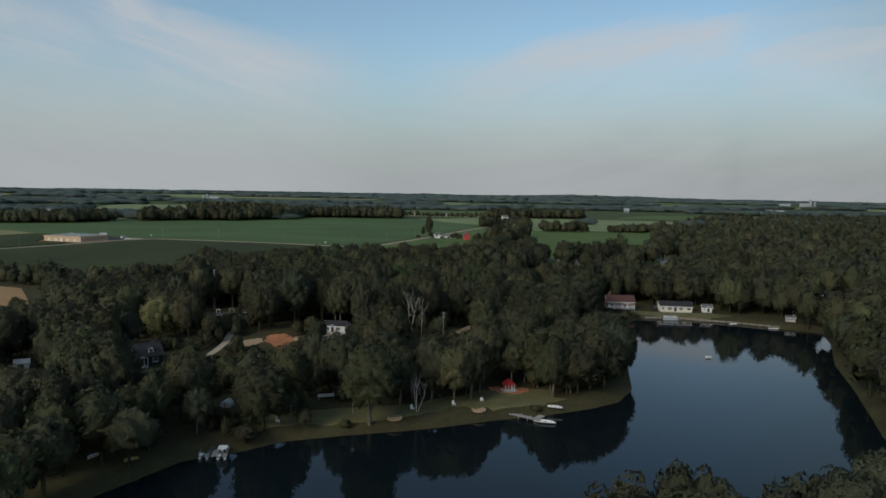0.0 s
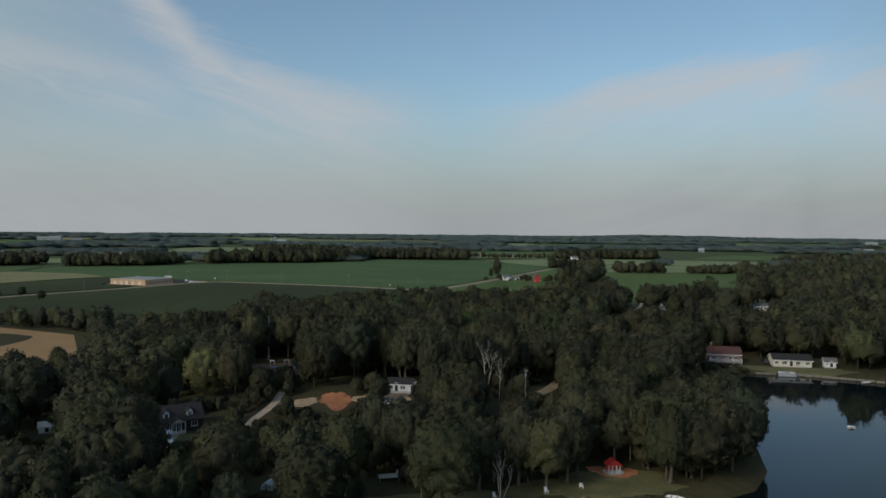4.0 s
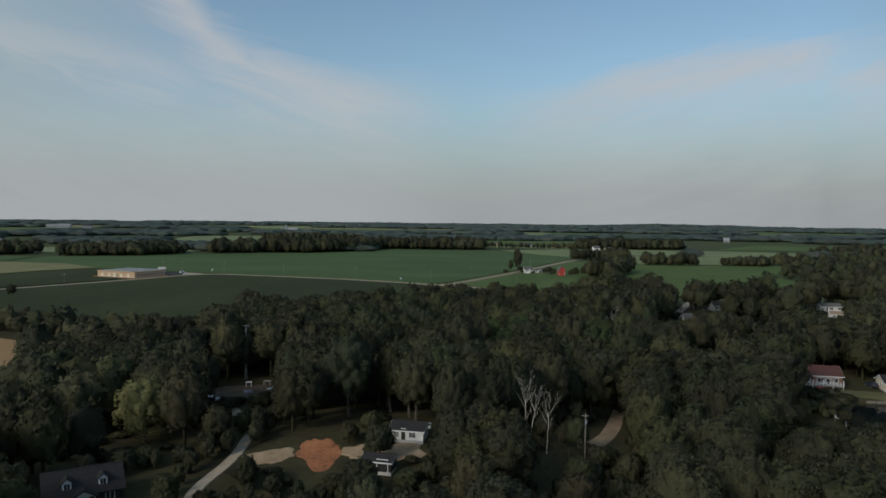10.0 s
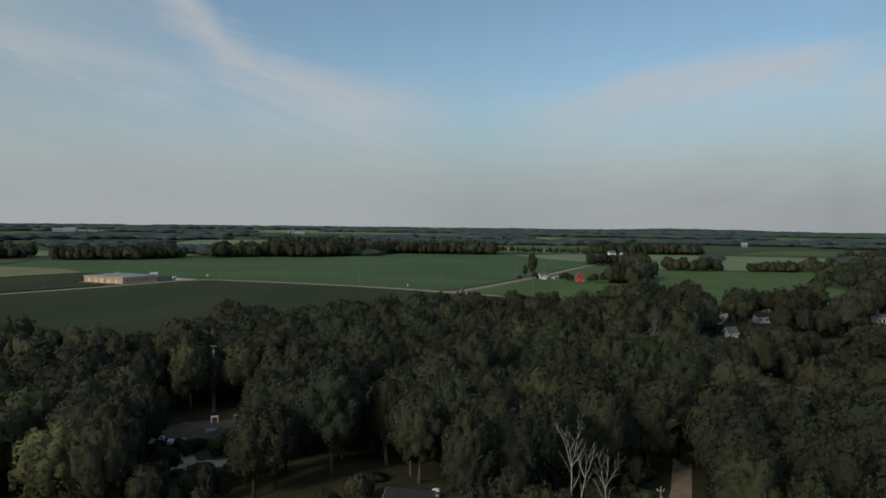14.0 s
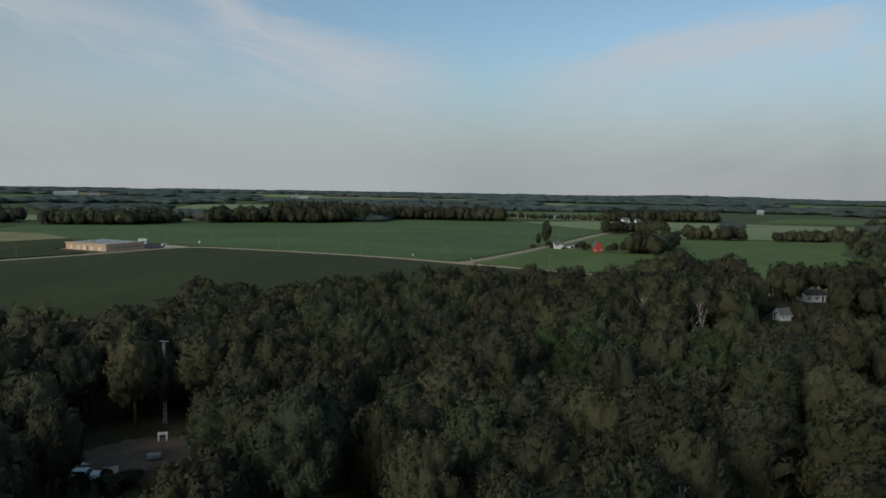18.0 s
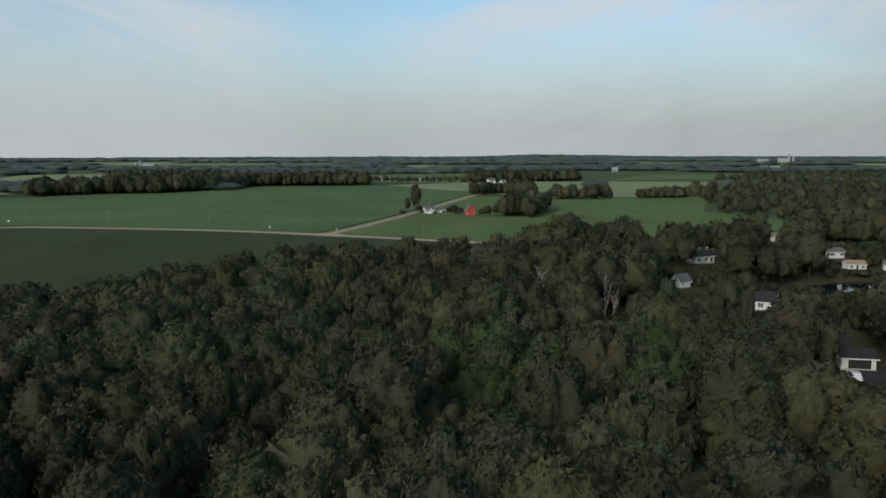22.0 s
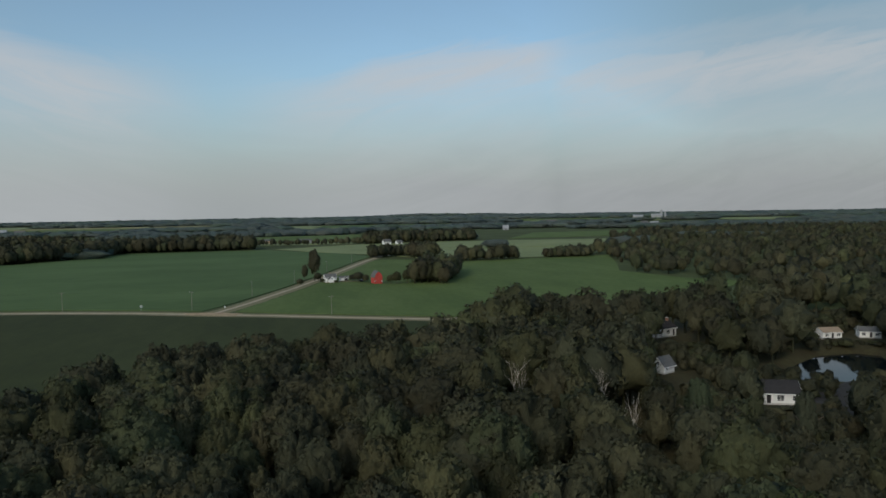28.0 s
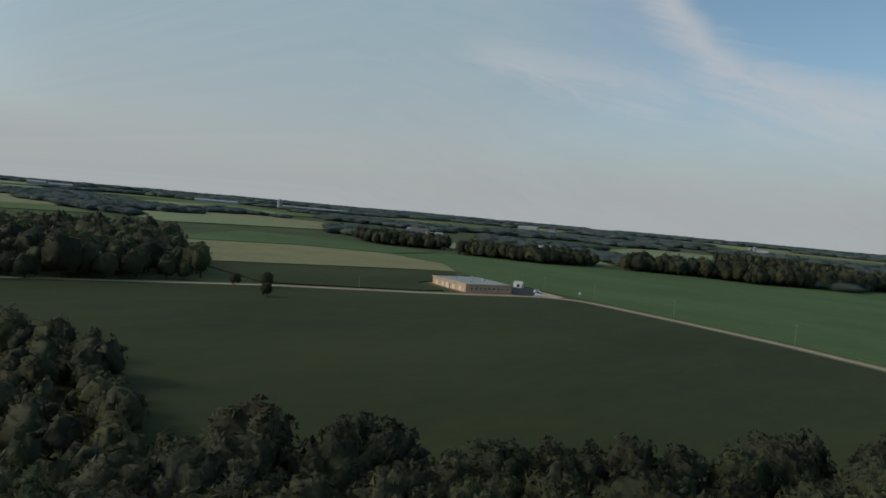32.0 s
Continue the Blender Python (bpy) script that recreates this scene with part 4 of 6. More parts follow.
for k, (poly, gap, h, label) in enumerate(BELTS):
    great = k in (1, 2, 14)
    x, y = scatter(poly, gap if great else gap * (1.0 if k == 0 else 0.75))
    forest("tree_belt", x, y, np.clip(rng.normal(h, h * 0.27, len(x)), h * 0.45, h * 1.4), hedge_crowns, label, wide=1.5)

# Distant woods to the horizon, with fields left open between them.
fx, fy, fh, fw = [], [], [], []
for r0, r1, gap in ((1050, 1700, 22), (1700, 2600, 33), (2600, 3700, 50), (3700, 4750, 62)):
    X, Y = np.meshgrid(np.arange(-r1, r1, float(gap)), np.arange(-200, r1, float(gap)))
    X, Y = X + rng.uniform(-0.5, 0.5, X.shape) * gap, Y + rng.uniform(-0.5, 0.5, Y.shape) * gap
    r = np.hypot(X, Y)
    seen = (r >= r0) & (r < r1) & (np.degrees(np.arctan2(-X, Y)) < 88) & (np.degrees(np.arctan2(X, Y)) < 58)
    X, Y, r = X[seen], Y[seen], r[seen]
    wood = np.array([noise.fractal((a * 0.0016, b * 0.0042, 5.5), 1.0, 2.0, 3) for a, b in zip(X, Y)])
    open_land = np.zeros(len(X), bool)
    for poly in [f[0] for f in FIELDS.values()] + FAR_FIELDS:
        open_land |= inside(poly, X, Y)
    seen = (wood > np.where(r < 1700, 0.03, np.where(r < 2800, -0.08, -0.28))) & ~open_land
    fx.append(X[seen]), fy.append(Y[seen])
    roll = np.array([noise.noise((a * 0.004, b * 0.004, 9.0)) for a, b in zip(X[seen], Y[seen])])
    fh.append(np.where(r[seen] < 2600, 10.5, 12.5) * (1 + 0.22 * roll) * rng.uniform(0.94, 1.07, seen.sum()))
    fw.append(np.full(seen.sum(), gap * 2.0))
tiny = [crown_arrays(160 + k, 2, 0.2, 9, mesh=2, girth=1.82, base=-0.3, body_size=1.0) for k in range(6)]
forest("distant_woods", np.concatenate(fx), np.concatenate(fy), np.concatenate(fh), tiny, "haze-tinted distant woodland reaching to the hazy horizon", "leaf_far_haze", trunk=False, least=np.concatenate(fw))

# ---- houses ----


def resized(ob, s):
    """Makes a whole thing larger or smaller about its base."""
    ob.matrix_world = ob.matrix_world @ Matrix.Diagonal((s, s, s, 1))
    return ob


def window(parent, x, y, z, w, h, turn=0.0, frame_tone="white"):
    """A window that faces -y of its house (turned about z by turn): frame with pane and sill."""
    m = pose(x, y, z, 0, 0, turn)
    bm = bmesh.new()
    for sx, sz, bx, bz in ((w + 0.2, 0.1, 0, h / 2 + 0.05), (w + 0.2, 0.1, 0, -h / 2 - 0.05), (0.1, h, w / 2 + 0.05, 0), (0.1, h, -w / 2 - 0.05, 0), (0.06, h, 0, 0)):
        box(bm, bx, -0.03, bz, sx, 0.12, sz)
    fr = part("window", bm, frame_tone, parent)
    fr.matrix_local = m
    part("pane", boxed(0, -0.01, 0, w, 0.04, h), "glass", fr)
    part("sill", boxed(0, -0.1, -h / 2 - 0.12, w + 0.3, 0.16, 0.06), frame_tone, fr)
    return fr


def door(parent, x, y, z, w=0.95, h=2.05, turn=0.0, tone="darkroof"):
    ob = part("door", boxed(0, -0.02, h / 2, w, 0.1, h, bevel=0.01), tone, parent)
    ob.matrix_local = pose(x, y, z, 0, 0, turn)
    bm = bmesh.new()
    for sx, sz, bx, bz in ((w + 0.24, 0.12, 0, h + 0.06), (0.12, h, w / 2 + 0.06, h / 2), (0.12, h, -w / 2 - 0.06, h / 2)):
        box(bm, bx, -0.02, bz, sx, 0.14, sz)
    part("door_frame", bm, "white", ob)
    part("handle", rods([((w * 0.38, -0.08, 1.0), (w * 0.38, -0.16, 1.0), 0.03, 0.03)], 6), "metal", ob)
    return ob


def roof_side(parent, x0, x1, y_eave, z_eave, z_ridge, tone, thick=0.18, y_ridge=0.0, courses=True):
    """One slope of a roof whose ridge runs along x, with courses of shingles lying on it."""
    run, up = y_ridge - y_eave, z_ridge - z_eave
    bm = bmesh.new()
    a = [(x0, y_eave, z_eave), (x1, y_eave, z_eave), (x1, y_ridge, z_ridge), (x0, y_ridge, z_ridge)]
    lo = [bm.verts.new(v) for v in a]
    hi = [bm.verts.new((v[0], v[1], v[2] + thick)) for v in a]
    for f in ((lo[3], lo[2], lo[1], lo[0]), hi, *((lo[i], lo[(i + 1) % 4], hi[(i + 1) % 4], hi[i]) for i in range(4))):
        bm.faces.new(f)
    bmesh.ops.recalc_face_normals(bm, faces=bm.faces)
    ob = part("roof", bm, tone, parent)
    if courses:
        n = max(4, int(math.hypot(run, up) / 0.55))
        bm = bmesh.new()
        tilt = math.degrees(math.atan2(up, abs(run)))
        for k in range(n):
            s = (k + 0.5) / n
            box(bm, (x0 + x1) / 2, y_eave + run * s, z_eave + up * s + thick + 0.02, x1 - x0 - 0.06, math.hypot(run, up) / n * 0.96, 0.04,
                rx=(tilt + 2.0) * (1 if run > 0 else -1))
        part("shingles", bm, tone, ob)
    return ob


def house(name, label, x, y, rz, long, deep, h, ridge, wall, roof, windows=(), doors=(), chimney=None, cross=None, z=None, porch=None, category="house", base_tone="concrete", eave=0.45, trim="white"):
    """A house with its ridge along its own x and its front towards -y. windows: (side, place along it, height of the middle, width, height)."""
    ob = thing(name, label, category, x, y, at_ground(x, y) if z is None else z, rz)
    part("foundation", boxed(0, 0, 0.1, long + 0.1, deep + 0.1, 0.6), base_tone, ob)
    bm = prism([(-deep / 2, 0.38), (deep / 2, 0.38), (deep / 2, h), (0, h + ridge), (-deep / 2, h)], -long / 2, long / 2)
    bmesh.ops.rotate(bm, verts=bm.verts, matrix=Matrix.Rotation(radians(90), 3, "Z"))
    body = part("wall", bm, wall, ob)
    bm = bmesh.new()
    for k in range(max(3, int((h - 0.5) / 0.32))):
        zz = 0.6 + k * 0.32
        box(bm, 0, -deep / 2 - 0.015, zz, long - 0.1, 0.035, 0.05)
        box(bm, 0, deep / 2 + 0.015, zz, long - 0.1, 0.035, 0.05)
        box(bm, -long / 2 - 0.015, 0, zz, 0.035, deep - 0.1, 0.05)
        box(bm, long / 2 + 0.015, 0, zz, 0.035, deep - 0.1, 0.05)
    part("siding", bm, wall, body)
    drop = eave * ridge / (deep / 2)
    for s in (-1, 1):
        roof_side(ob, -long / 2 - 0.4, long / 2 + 0.4, s * (deep / 2 + eave), h - drop, h + ridge, roof)
        part("fascia", boxed(0, s * (deep / 2 + eave + 0.04), h - drop + 0.06, long + 0.8, 0.06, 0.22), trim, ob)
        bm = bmesh.new()
        for e in (-1, 1):
            box(bm, s * (long / 2 + 0.42), e * (deep / 4 + eave / 2), h + ridge / 2 - drop / 2, 0.06, math.hypot(deep / 2 + eave, ridge + drop), 0.2,
                rx=-e * math.degrees(math.atan2(ridge + drop, deep / 2 + eave)))
        part("bargeboard", bm, trim, ob)
    part("ridge_cap", boxed(0, 0, h + ridge + 0.17, long + 0.8, 0.35, 0.08), roof, ob)
    for side, at, zz, w, hh in windows:
        if side == "S":
            window(ob, at, -deep / 2, zz, w, hh)
        elif side == "N":
            window(ob, at, deep / 2, zz, w, hh, 180)
        elif side == "W":
            window(ob, -long / 2, at, zz, w, hh, -90)
        else:
            window(ob, long / 2, at, zz, w, hh, 90)
    for side, at, w in doors:
        px_, py_, turn = {"S": (at, -deep / 2, 0), "N": (at, deep / 2, 180), "W": (-long / 2, at, -90), "E": (long / 2, at, 90)}[side]
        door(ob, px_, py_, 0.4, w, turn=turn)
    if chimney:
        cx, cy = chimney
        c = part("chimney", boxed(cx, cy, h + ridge * 0.5 + 0.6, 0.7, 0.7, ridge + 1.2), "brick", ob)
        part("cap", boxed(cx, cy, h + ridge + 1.24, 0.85, 0.85, 0.1), "concrete", c)
    return ob


def dormer(parent, x, y, z, w=1.9, depth=2.4):
    """A gabled dormer with a white front."""
    bm = prism([(-w / 2, 0), (w / 2, 0), (w / 2, 1.4), (0, 2.1), (-w / 2, 1.4)], 0, depth)
    ob = part("dormer", bm, "white", parent)
    ob.matrix_local = pose(x, y, z)
    for s in (-1, 1):
        part("roof", prism([(0, 2.1), (0, 2.25), (s * (w / 2 + 0.25), 1.38), (s * (w / 2 + 0.25), 1.22)], -0.25, depth), "darkroof", ob)
    window(ob, 0, 0, 0.85, 0.8, 0.9)
    return ob


def gable_porch(parent, x, y, w=4.2, depth=2.2, tone="cream", roof="darkroof", h=2.6):
    """A porch with posts and a gable over it, before a front wall."""
    ob = part("porch", boxed(0, -depth / 2, 0.25, w, depth, 0.4), "concrete", parent)
    ob.matrix_local = pose(x, y, 0)
    for px_ in (-w / 2 + 0.15, -w / 6, w / 6, w / 2 - 0.15):
        part("post", boxed(px_, -depth + 0.15, h / 2 + 0.2, 0.16, 0.16, h - 0.3), "white", ob)
    part("gable", prism([(-w / 2, h), (w / 2, h), (0, h + w * 0.3)], -depth, 0), tone, ob)
    for s in (-1, 1):
        part("roof", prism([(0, h + w * 0.3), (0, h + w * 0.3 + 0.18), (s * (w / 2 + 0.35), h + 0.02), (s * (w / 2 + 0.35), h - 0.16)], -depth - 0.3, 0.4), roof, ob)
    return ob


def railing(parent, a, b, h=1.0, gap=0.9, tone="white"):
    """A railing with posts and rails from a to b on a level floor."""
    a, b = Vector(a), Vector(b)
    n = max(1, round((b - a).length / gap))
    for k in range(n + 1):
        p = a.lerp(b, k / n)
        part("railing_post", rods([(p, p + Vector((0, 0, h)), 0.06, 0.06)], 4), tone, parent)
    for zz in (h, h * 0.55, h * 0.2):
        part("rail", rods([(a + Vector((0, 0, zz)), b + Vector((0, 0, zz)), 0.05, 0.05)], 4), tone, parent)


# large dark-roofed house with dormers among the trees
h1 = house("house", "dark-sided house with a large shingle roof and white dormers", -80.5, 185.3, 38, 11, 7.4, 2.8, 2.7, "darkwood", "darkroof", trim="darkroof", base_tone="darkwood",
           windows=[("S", -4.2, 1.7, 1.0, 1.1), ("S", -2.4, 1.7, 1.0, 1.1), ("S", 3.6, 1.7, 1.2, 1.1), ("W", 0, 1.7, 1.2, 1.2), ("E", 0, 1.7, 1.2, 1.2)], doors=[("S", -0.4, 1.0)])
dormer(h1, -2.4, -3.0, 3.05, 1.3, 1.8)
dormer(h1, 2.7, -3.0, 3.05, 1.3, 1.8)
gable_porch(h1, -0.2, -3.7, 3.2, 1.6)
house("cottage", "small white cottage with a dark roof above the dirt bank", -31.8, 212.5, -6, 6.2, 4.2, 2.3, 1.0, "white", "darkroof", category="cottage",
      windows=[("S", -2.1, 1.4, 0.9, 0.8), ("S", 1.0, 1.4, 1.2, 0.9), ("W", 0, 1.4, 0.8, 0.8)], doors=[("S", -0.7, 0.8)])
house("cottage", "lakeside cottage with cream gables and a dark roof", -21, 167, 62, 5.6, 4.4, 2.4, 1.4, "cream", "darkroof", category="cottage",
           windows=[("W", 0, 1.7, 1.6, 1.2), ("S", 2, 1.6, 1, 1), ("S", -2, 1.6, 1, 1)], doors=[("N", 0, 0.9)])
deck = thing("deck", "grey timber deck with a white railing before a cottage", "deck", -26, 158.5, at_ground(-26, 158.5), 20)
for k in range(10):
    part("board", boxed(0, -1.5 + k * 0.33, 1.0, 5.4, 0.29, 0.06), "deck", deck)
for px_ in (-2.5, 2.5):
    for py_ in (-1.4, 1.4):
        part("post", boxed(px_, py_, 0.4, 0.14, 0.14, 1.2), "deck", deck)
railing(deck, (-2.6, -1.6, 1.03), (2.6, -1.6, 1.03))
railing(deck, (2.6, -1.6, 1.03), (2.6, 1.5, 1.03))
resized(deck, 0.7)
resized(house("shed", "pale grey shed among dark trees", -108, 180, 30, 5, 4, 2.4, 1.2, "white", "paleroof", category="shed", windows=[("E", 0, 1.5, 0.8, 0.8)], doors=[("S", 0.0, 1.2)]), 0.65)
rh = house("house", "brown lake house with a dark red roof and white balcony", 74, 294, -6, 11, 8, 3.2, 2.0, "brick", "redroof", chimney=(-4, 1),
           windows=[("S", -3.6, 1.8, 1.6, 1.3), ("S", 0, 1.8, 1.8, 1.4), ("S", 3.6, 1.8, 1.6, 1.3), ("W", 0, 1.8, 1.2, 1.2)], doors=[("S", 1.8, 0.9)])
part("balcony", boxed(0, -5.1, 0.75, 11, 2.2, 0.16), "deck", rh)
for px_ in (-5.2, -2.6, 0, 2.6, 5.2):
    part("balcony_post", boxed(px_, -6.1, 0.8, 0.16, 0.16, 3.2), "white", rh)
railing(rh, (-5.4, -6.15, 0.83), (5.4, -6.15, 0.83))
house("house", "long low cream ranch house with a dark roof facing the lake", 95.5, 289, -6, 12.5, 7, 2.5, 1.5, "cream", "darkroof",
      windows=[("S", -5.2, 1.5, 0.9, 1.0), ("S", -2.6, 1.5, 1.6, 1.1), ("S", 1.8, 1.5, 1.4, 1.1), ("S", 4.9, 1.5, 1.4, 1.0), ("W", 0, 1.7, 1.2, 1.1)], doors=[("S", -0.4, 1.0)])
house("shed", "small white shed beside the ranch house", 108, 287, -10, 3.6, 3, 2.2, 1.0, "white", "greyroof", category="shed", doors=[("S", 0.4, 0.9)], windows=[("S", -1.0, 1.4, 0.6, 0.6)])
resized(house("boathouse", "low weathered grey shed at the water's edge", 133, 268, -20, 4.6, 3.4, 2.3, 0.7, "weathered_haze", "greyroof", category="shed", windows=[("S", 0, 1.4, 1.6, 0.8)], doors=[("W", 0, 0.9)]), 0.7)
house("house", "white house with a dark roof in the village woods", 91, 461, 18, 9, 6.5, 3.0, 1.7, "white", "darkroof", chimney=(3.6, 0),
      windows=[("S", -3, 1.7, 1.2, 1.2), ("S", 0.5, 1.7, 1.4, 1.2), ("E", 0, 1.7, 1.2, 1.2), ("E", 0, 4.0, 0.9, 0.9)], doors=[("S", 3.2, 0.9)])
house("cottage", "tall narrow cottage with a steep grey roof", 64, 412, 24, 4.4, 3.8, 2.2, 2.0, "white", "greyroof", category="cottage", windows=[("S", -1.2, 1.5, 0.9, 0.9), ("W", 0, 2.7, 0.7, 0.8)], doors=[("W", 0.9, 0.8)])
house("house", "pale house with a broad dark roof near the pond", 73, 379, -24, 8, 6.4, 2.7, 2.0, "white", "darkroof", windows=[("W", -2, 1.6, 1.2, 1.2), ("W", 2, 1.6, 1.2, 1.2), ("S", 0, 1.6, 1.4, 1.2), ("S", 3, 1.6, 1, 1.1)], doors=[("S", -2.4, 0.9)])
house("garage", "white garage with a wide door on an asphalt yard", 65, 326, -14, 6.4, 5.6, 2.6, 1.2, "white", "darkroof", category="garage", windows=[("W", 0, 1.6, 0.9, 0.8)], doors=[("S", 0.2, 4.2)])
resized(house("house", "white house across the pond", 141, 441, -8, 8, 6, 2.8, 1.4, "white", "tanroof", windows=[("S", -2.5, 1.6, 1.4, 1.1), ("S", 2.5, 1.6, 1.4, 1.1)], doors=[("S", 0, 0.9)]), 0.8)
resized(house("house", "low white house on the pond's far bank", 154, 438, -30, 8, 6, 2.8, 1.4, "white", "greyroof", windows=[("S", -2.5, 1.6, 1.4, 1.1), ("S", 2.5, 1.6, 1.4, 1.1), ("W", 0, 1.6, 1.2, 1.1)], doors=[("S", 0.2, 0.9)]), 0.8)
house("house", "pale house on the wooded slope above the lake", 149, 470, 0, 10, 6, 2.8, 1.3, "white", "greyroof", windows=[("S", -4, 1.6, 1.4, 1.1), ("S", 0, 1.6, 1.8, 1.2), ("S", 4, 1.6, 1.4, 1.1)], doors=[("S", -2, 0.9)])
house("house", "tan-roofed long house beside the pasture", 150, 523, 8, 12, 6.5, 2.6, 1.4, "cream", "tanroof", windows=[("S", -4, 1.6, 1.4, 1.1), ("S", 4, 1.6, 1.4, 1.1)], doors=[("S", 0, 0.9)])
for x, y, rz, tone in ((178, 330, -20, "white"), (190, 318, -35, "cream"), (172, 312, 10, "white")):
    house("house", "pale village house seen between lakeside trees", x, y, rz, 9, 7, 2.8, 1.8, tone, "greyroof", windows=[("S", -2.5, 1.6, 1.4, 1.1), ("S", 2.5, 1.6, 1.4, 1.1), ("W", 0, 1.6, 1.2, 1.1)], doors=[("S", 0, 0.9)])

# ---- farmstead ----
farm = house("farmhouse", "white two-gabled farmhouse with a grey roof", -5, 692, 12, 9, 6.5, 4.2, 2.6, "white", "greyroof", chimney=(0, 0.3),
             windows=[("S", -3, 1.5, 1.0, 1.4), ("S", 3, 1.5, 1.0, 1.4), ("S", -3, 3.4, 0.9, 1.1), ("S", 3, 3.4, 0.9, 1.1), ("W", 0, 3.6, 0.9, 1.2)], doors=[("S", 0, 1.0)])
wing = part("wing", prism([(-2.4, 0), (2.4, 0), (2.4, 3.2), (0, 5.4), (-2.4, 3.2)], -6.5, -3.2), "white", farm)
for s in (-1, 1):
    part("roof", prism([(0, 5.45), (0, 5.65), (s * 2.8, 3.0), (s * 2.8, 2.8)], -6.9, -3.0), "greyroof", wing)
window(wing, 0, -6.5, 3.4, 0.9, 1.2)
resized(farm, 0.78)
house("shed", "low white farm shed behind a hedge", 4, 697, -4, 5.5, 3.4, 2.2, 0.9, "white", "greyroof", category="shed", windows=[("S", -2, 1.4, 0.8, 0.8)], doors=[("S", 1.5, 2.2)])


def barn():
    ob = thing("barn", "tall faded red gambrel barn with a grey roof", "barn", 22, 673, 0, 10)
    w, d, h = 5.0, 7.0, 4.3
    outline = [(-w / 2, 0), (w / 2, 0), (w / 2, h), (w * 0.32, h + 2.1), (0, h + 3.4), (-w * 0.32, h + 2.1), (-w / 2, h)]
    body = part("wall", prism(outline, -d / 2, d / 2), "barnred", ob)
    bm = bmesh.new()
    for k in range(11):
        x = -w / 2 + 0.2 + k * 0.46
        top = h + (2.1 * (w / 2 - abs(x)) / (w * 0.18) if abs(x) > w * 0.32 else 2.1 + 1.3 * (1 - abs(x) / (w * 0.32)))
        box(bm, x, -d / 2 - 0.02, top / 2, 0.06, 0.04, top - 0.1)
    part("battens", bm, "barnred", body)
    for a, b in (((w / 2 + 0.3, h - 0.5), (w * 0.32, h + 2.1)), ((w * 0.32, h + 2.1), (0, h + 3.4))):
        for s in (-1, 1):
            part("roof", prism([(s * a[0], a[1]), (s * b[0], b[1]), (s * b[0], b[1] + 0.2), (s * a[0], a[1] + 0.2)], -d / 2 - 0.5, d / 2 + 0.5), "greyroof", ob)
    for s in (-1, 1):
        part("barn_door", boxed(s * 0.8, -d / 2 - 0.08, 1.6, 1.5, 0.1, 3.2), "barnred", ob)
    part("trim", boxed(0, -d / 2 - 0.1, 3.3, 3.6, 0.12, 0.16), "barnred", ob)
    part("loft_door", boxed(0, -d / 2 - 0.06, 4.9, 1.0, 0.1, 1.0), "barnred", ob)
    window(ob, -2.1, -d / 2, 1.8, 0.5, 0.6)
    window(ob, 2.1, -d / 2, 1.8, 0.5, 0.6)
    return ob


barn()


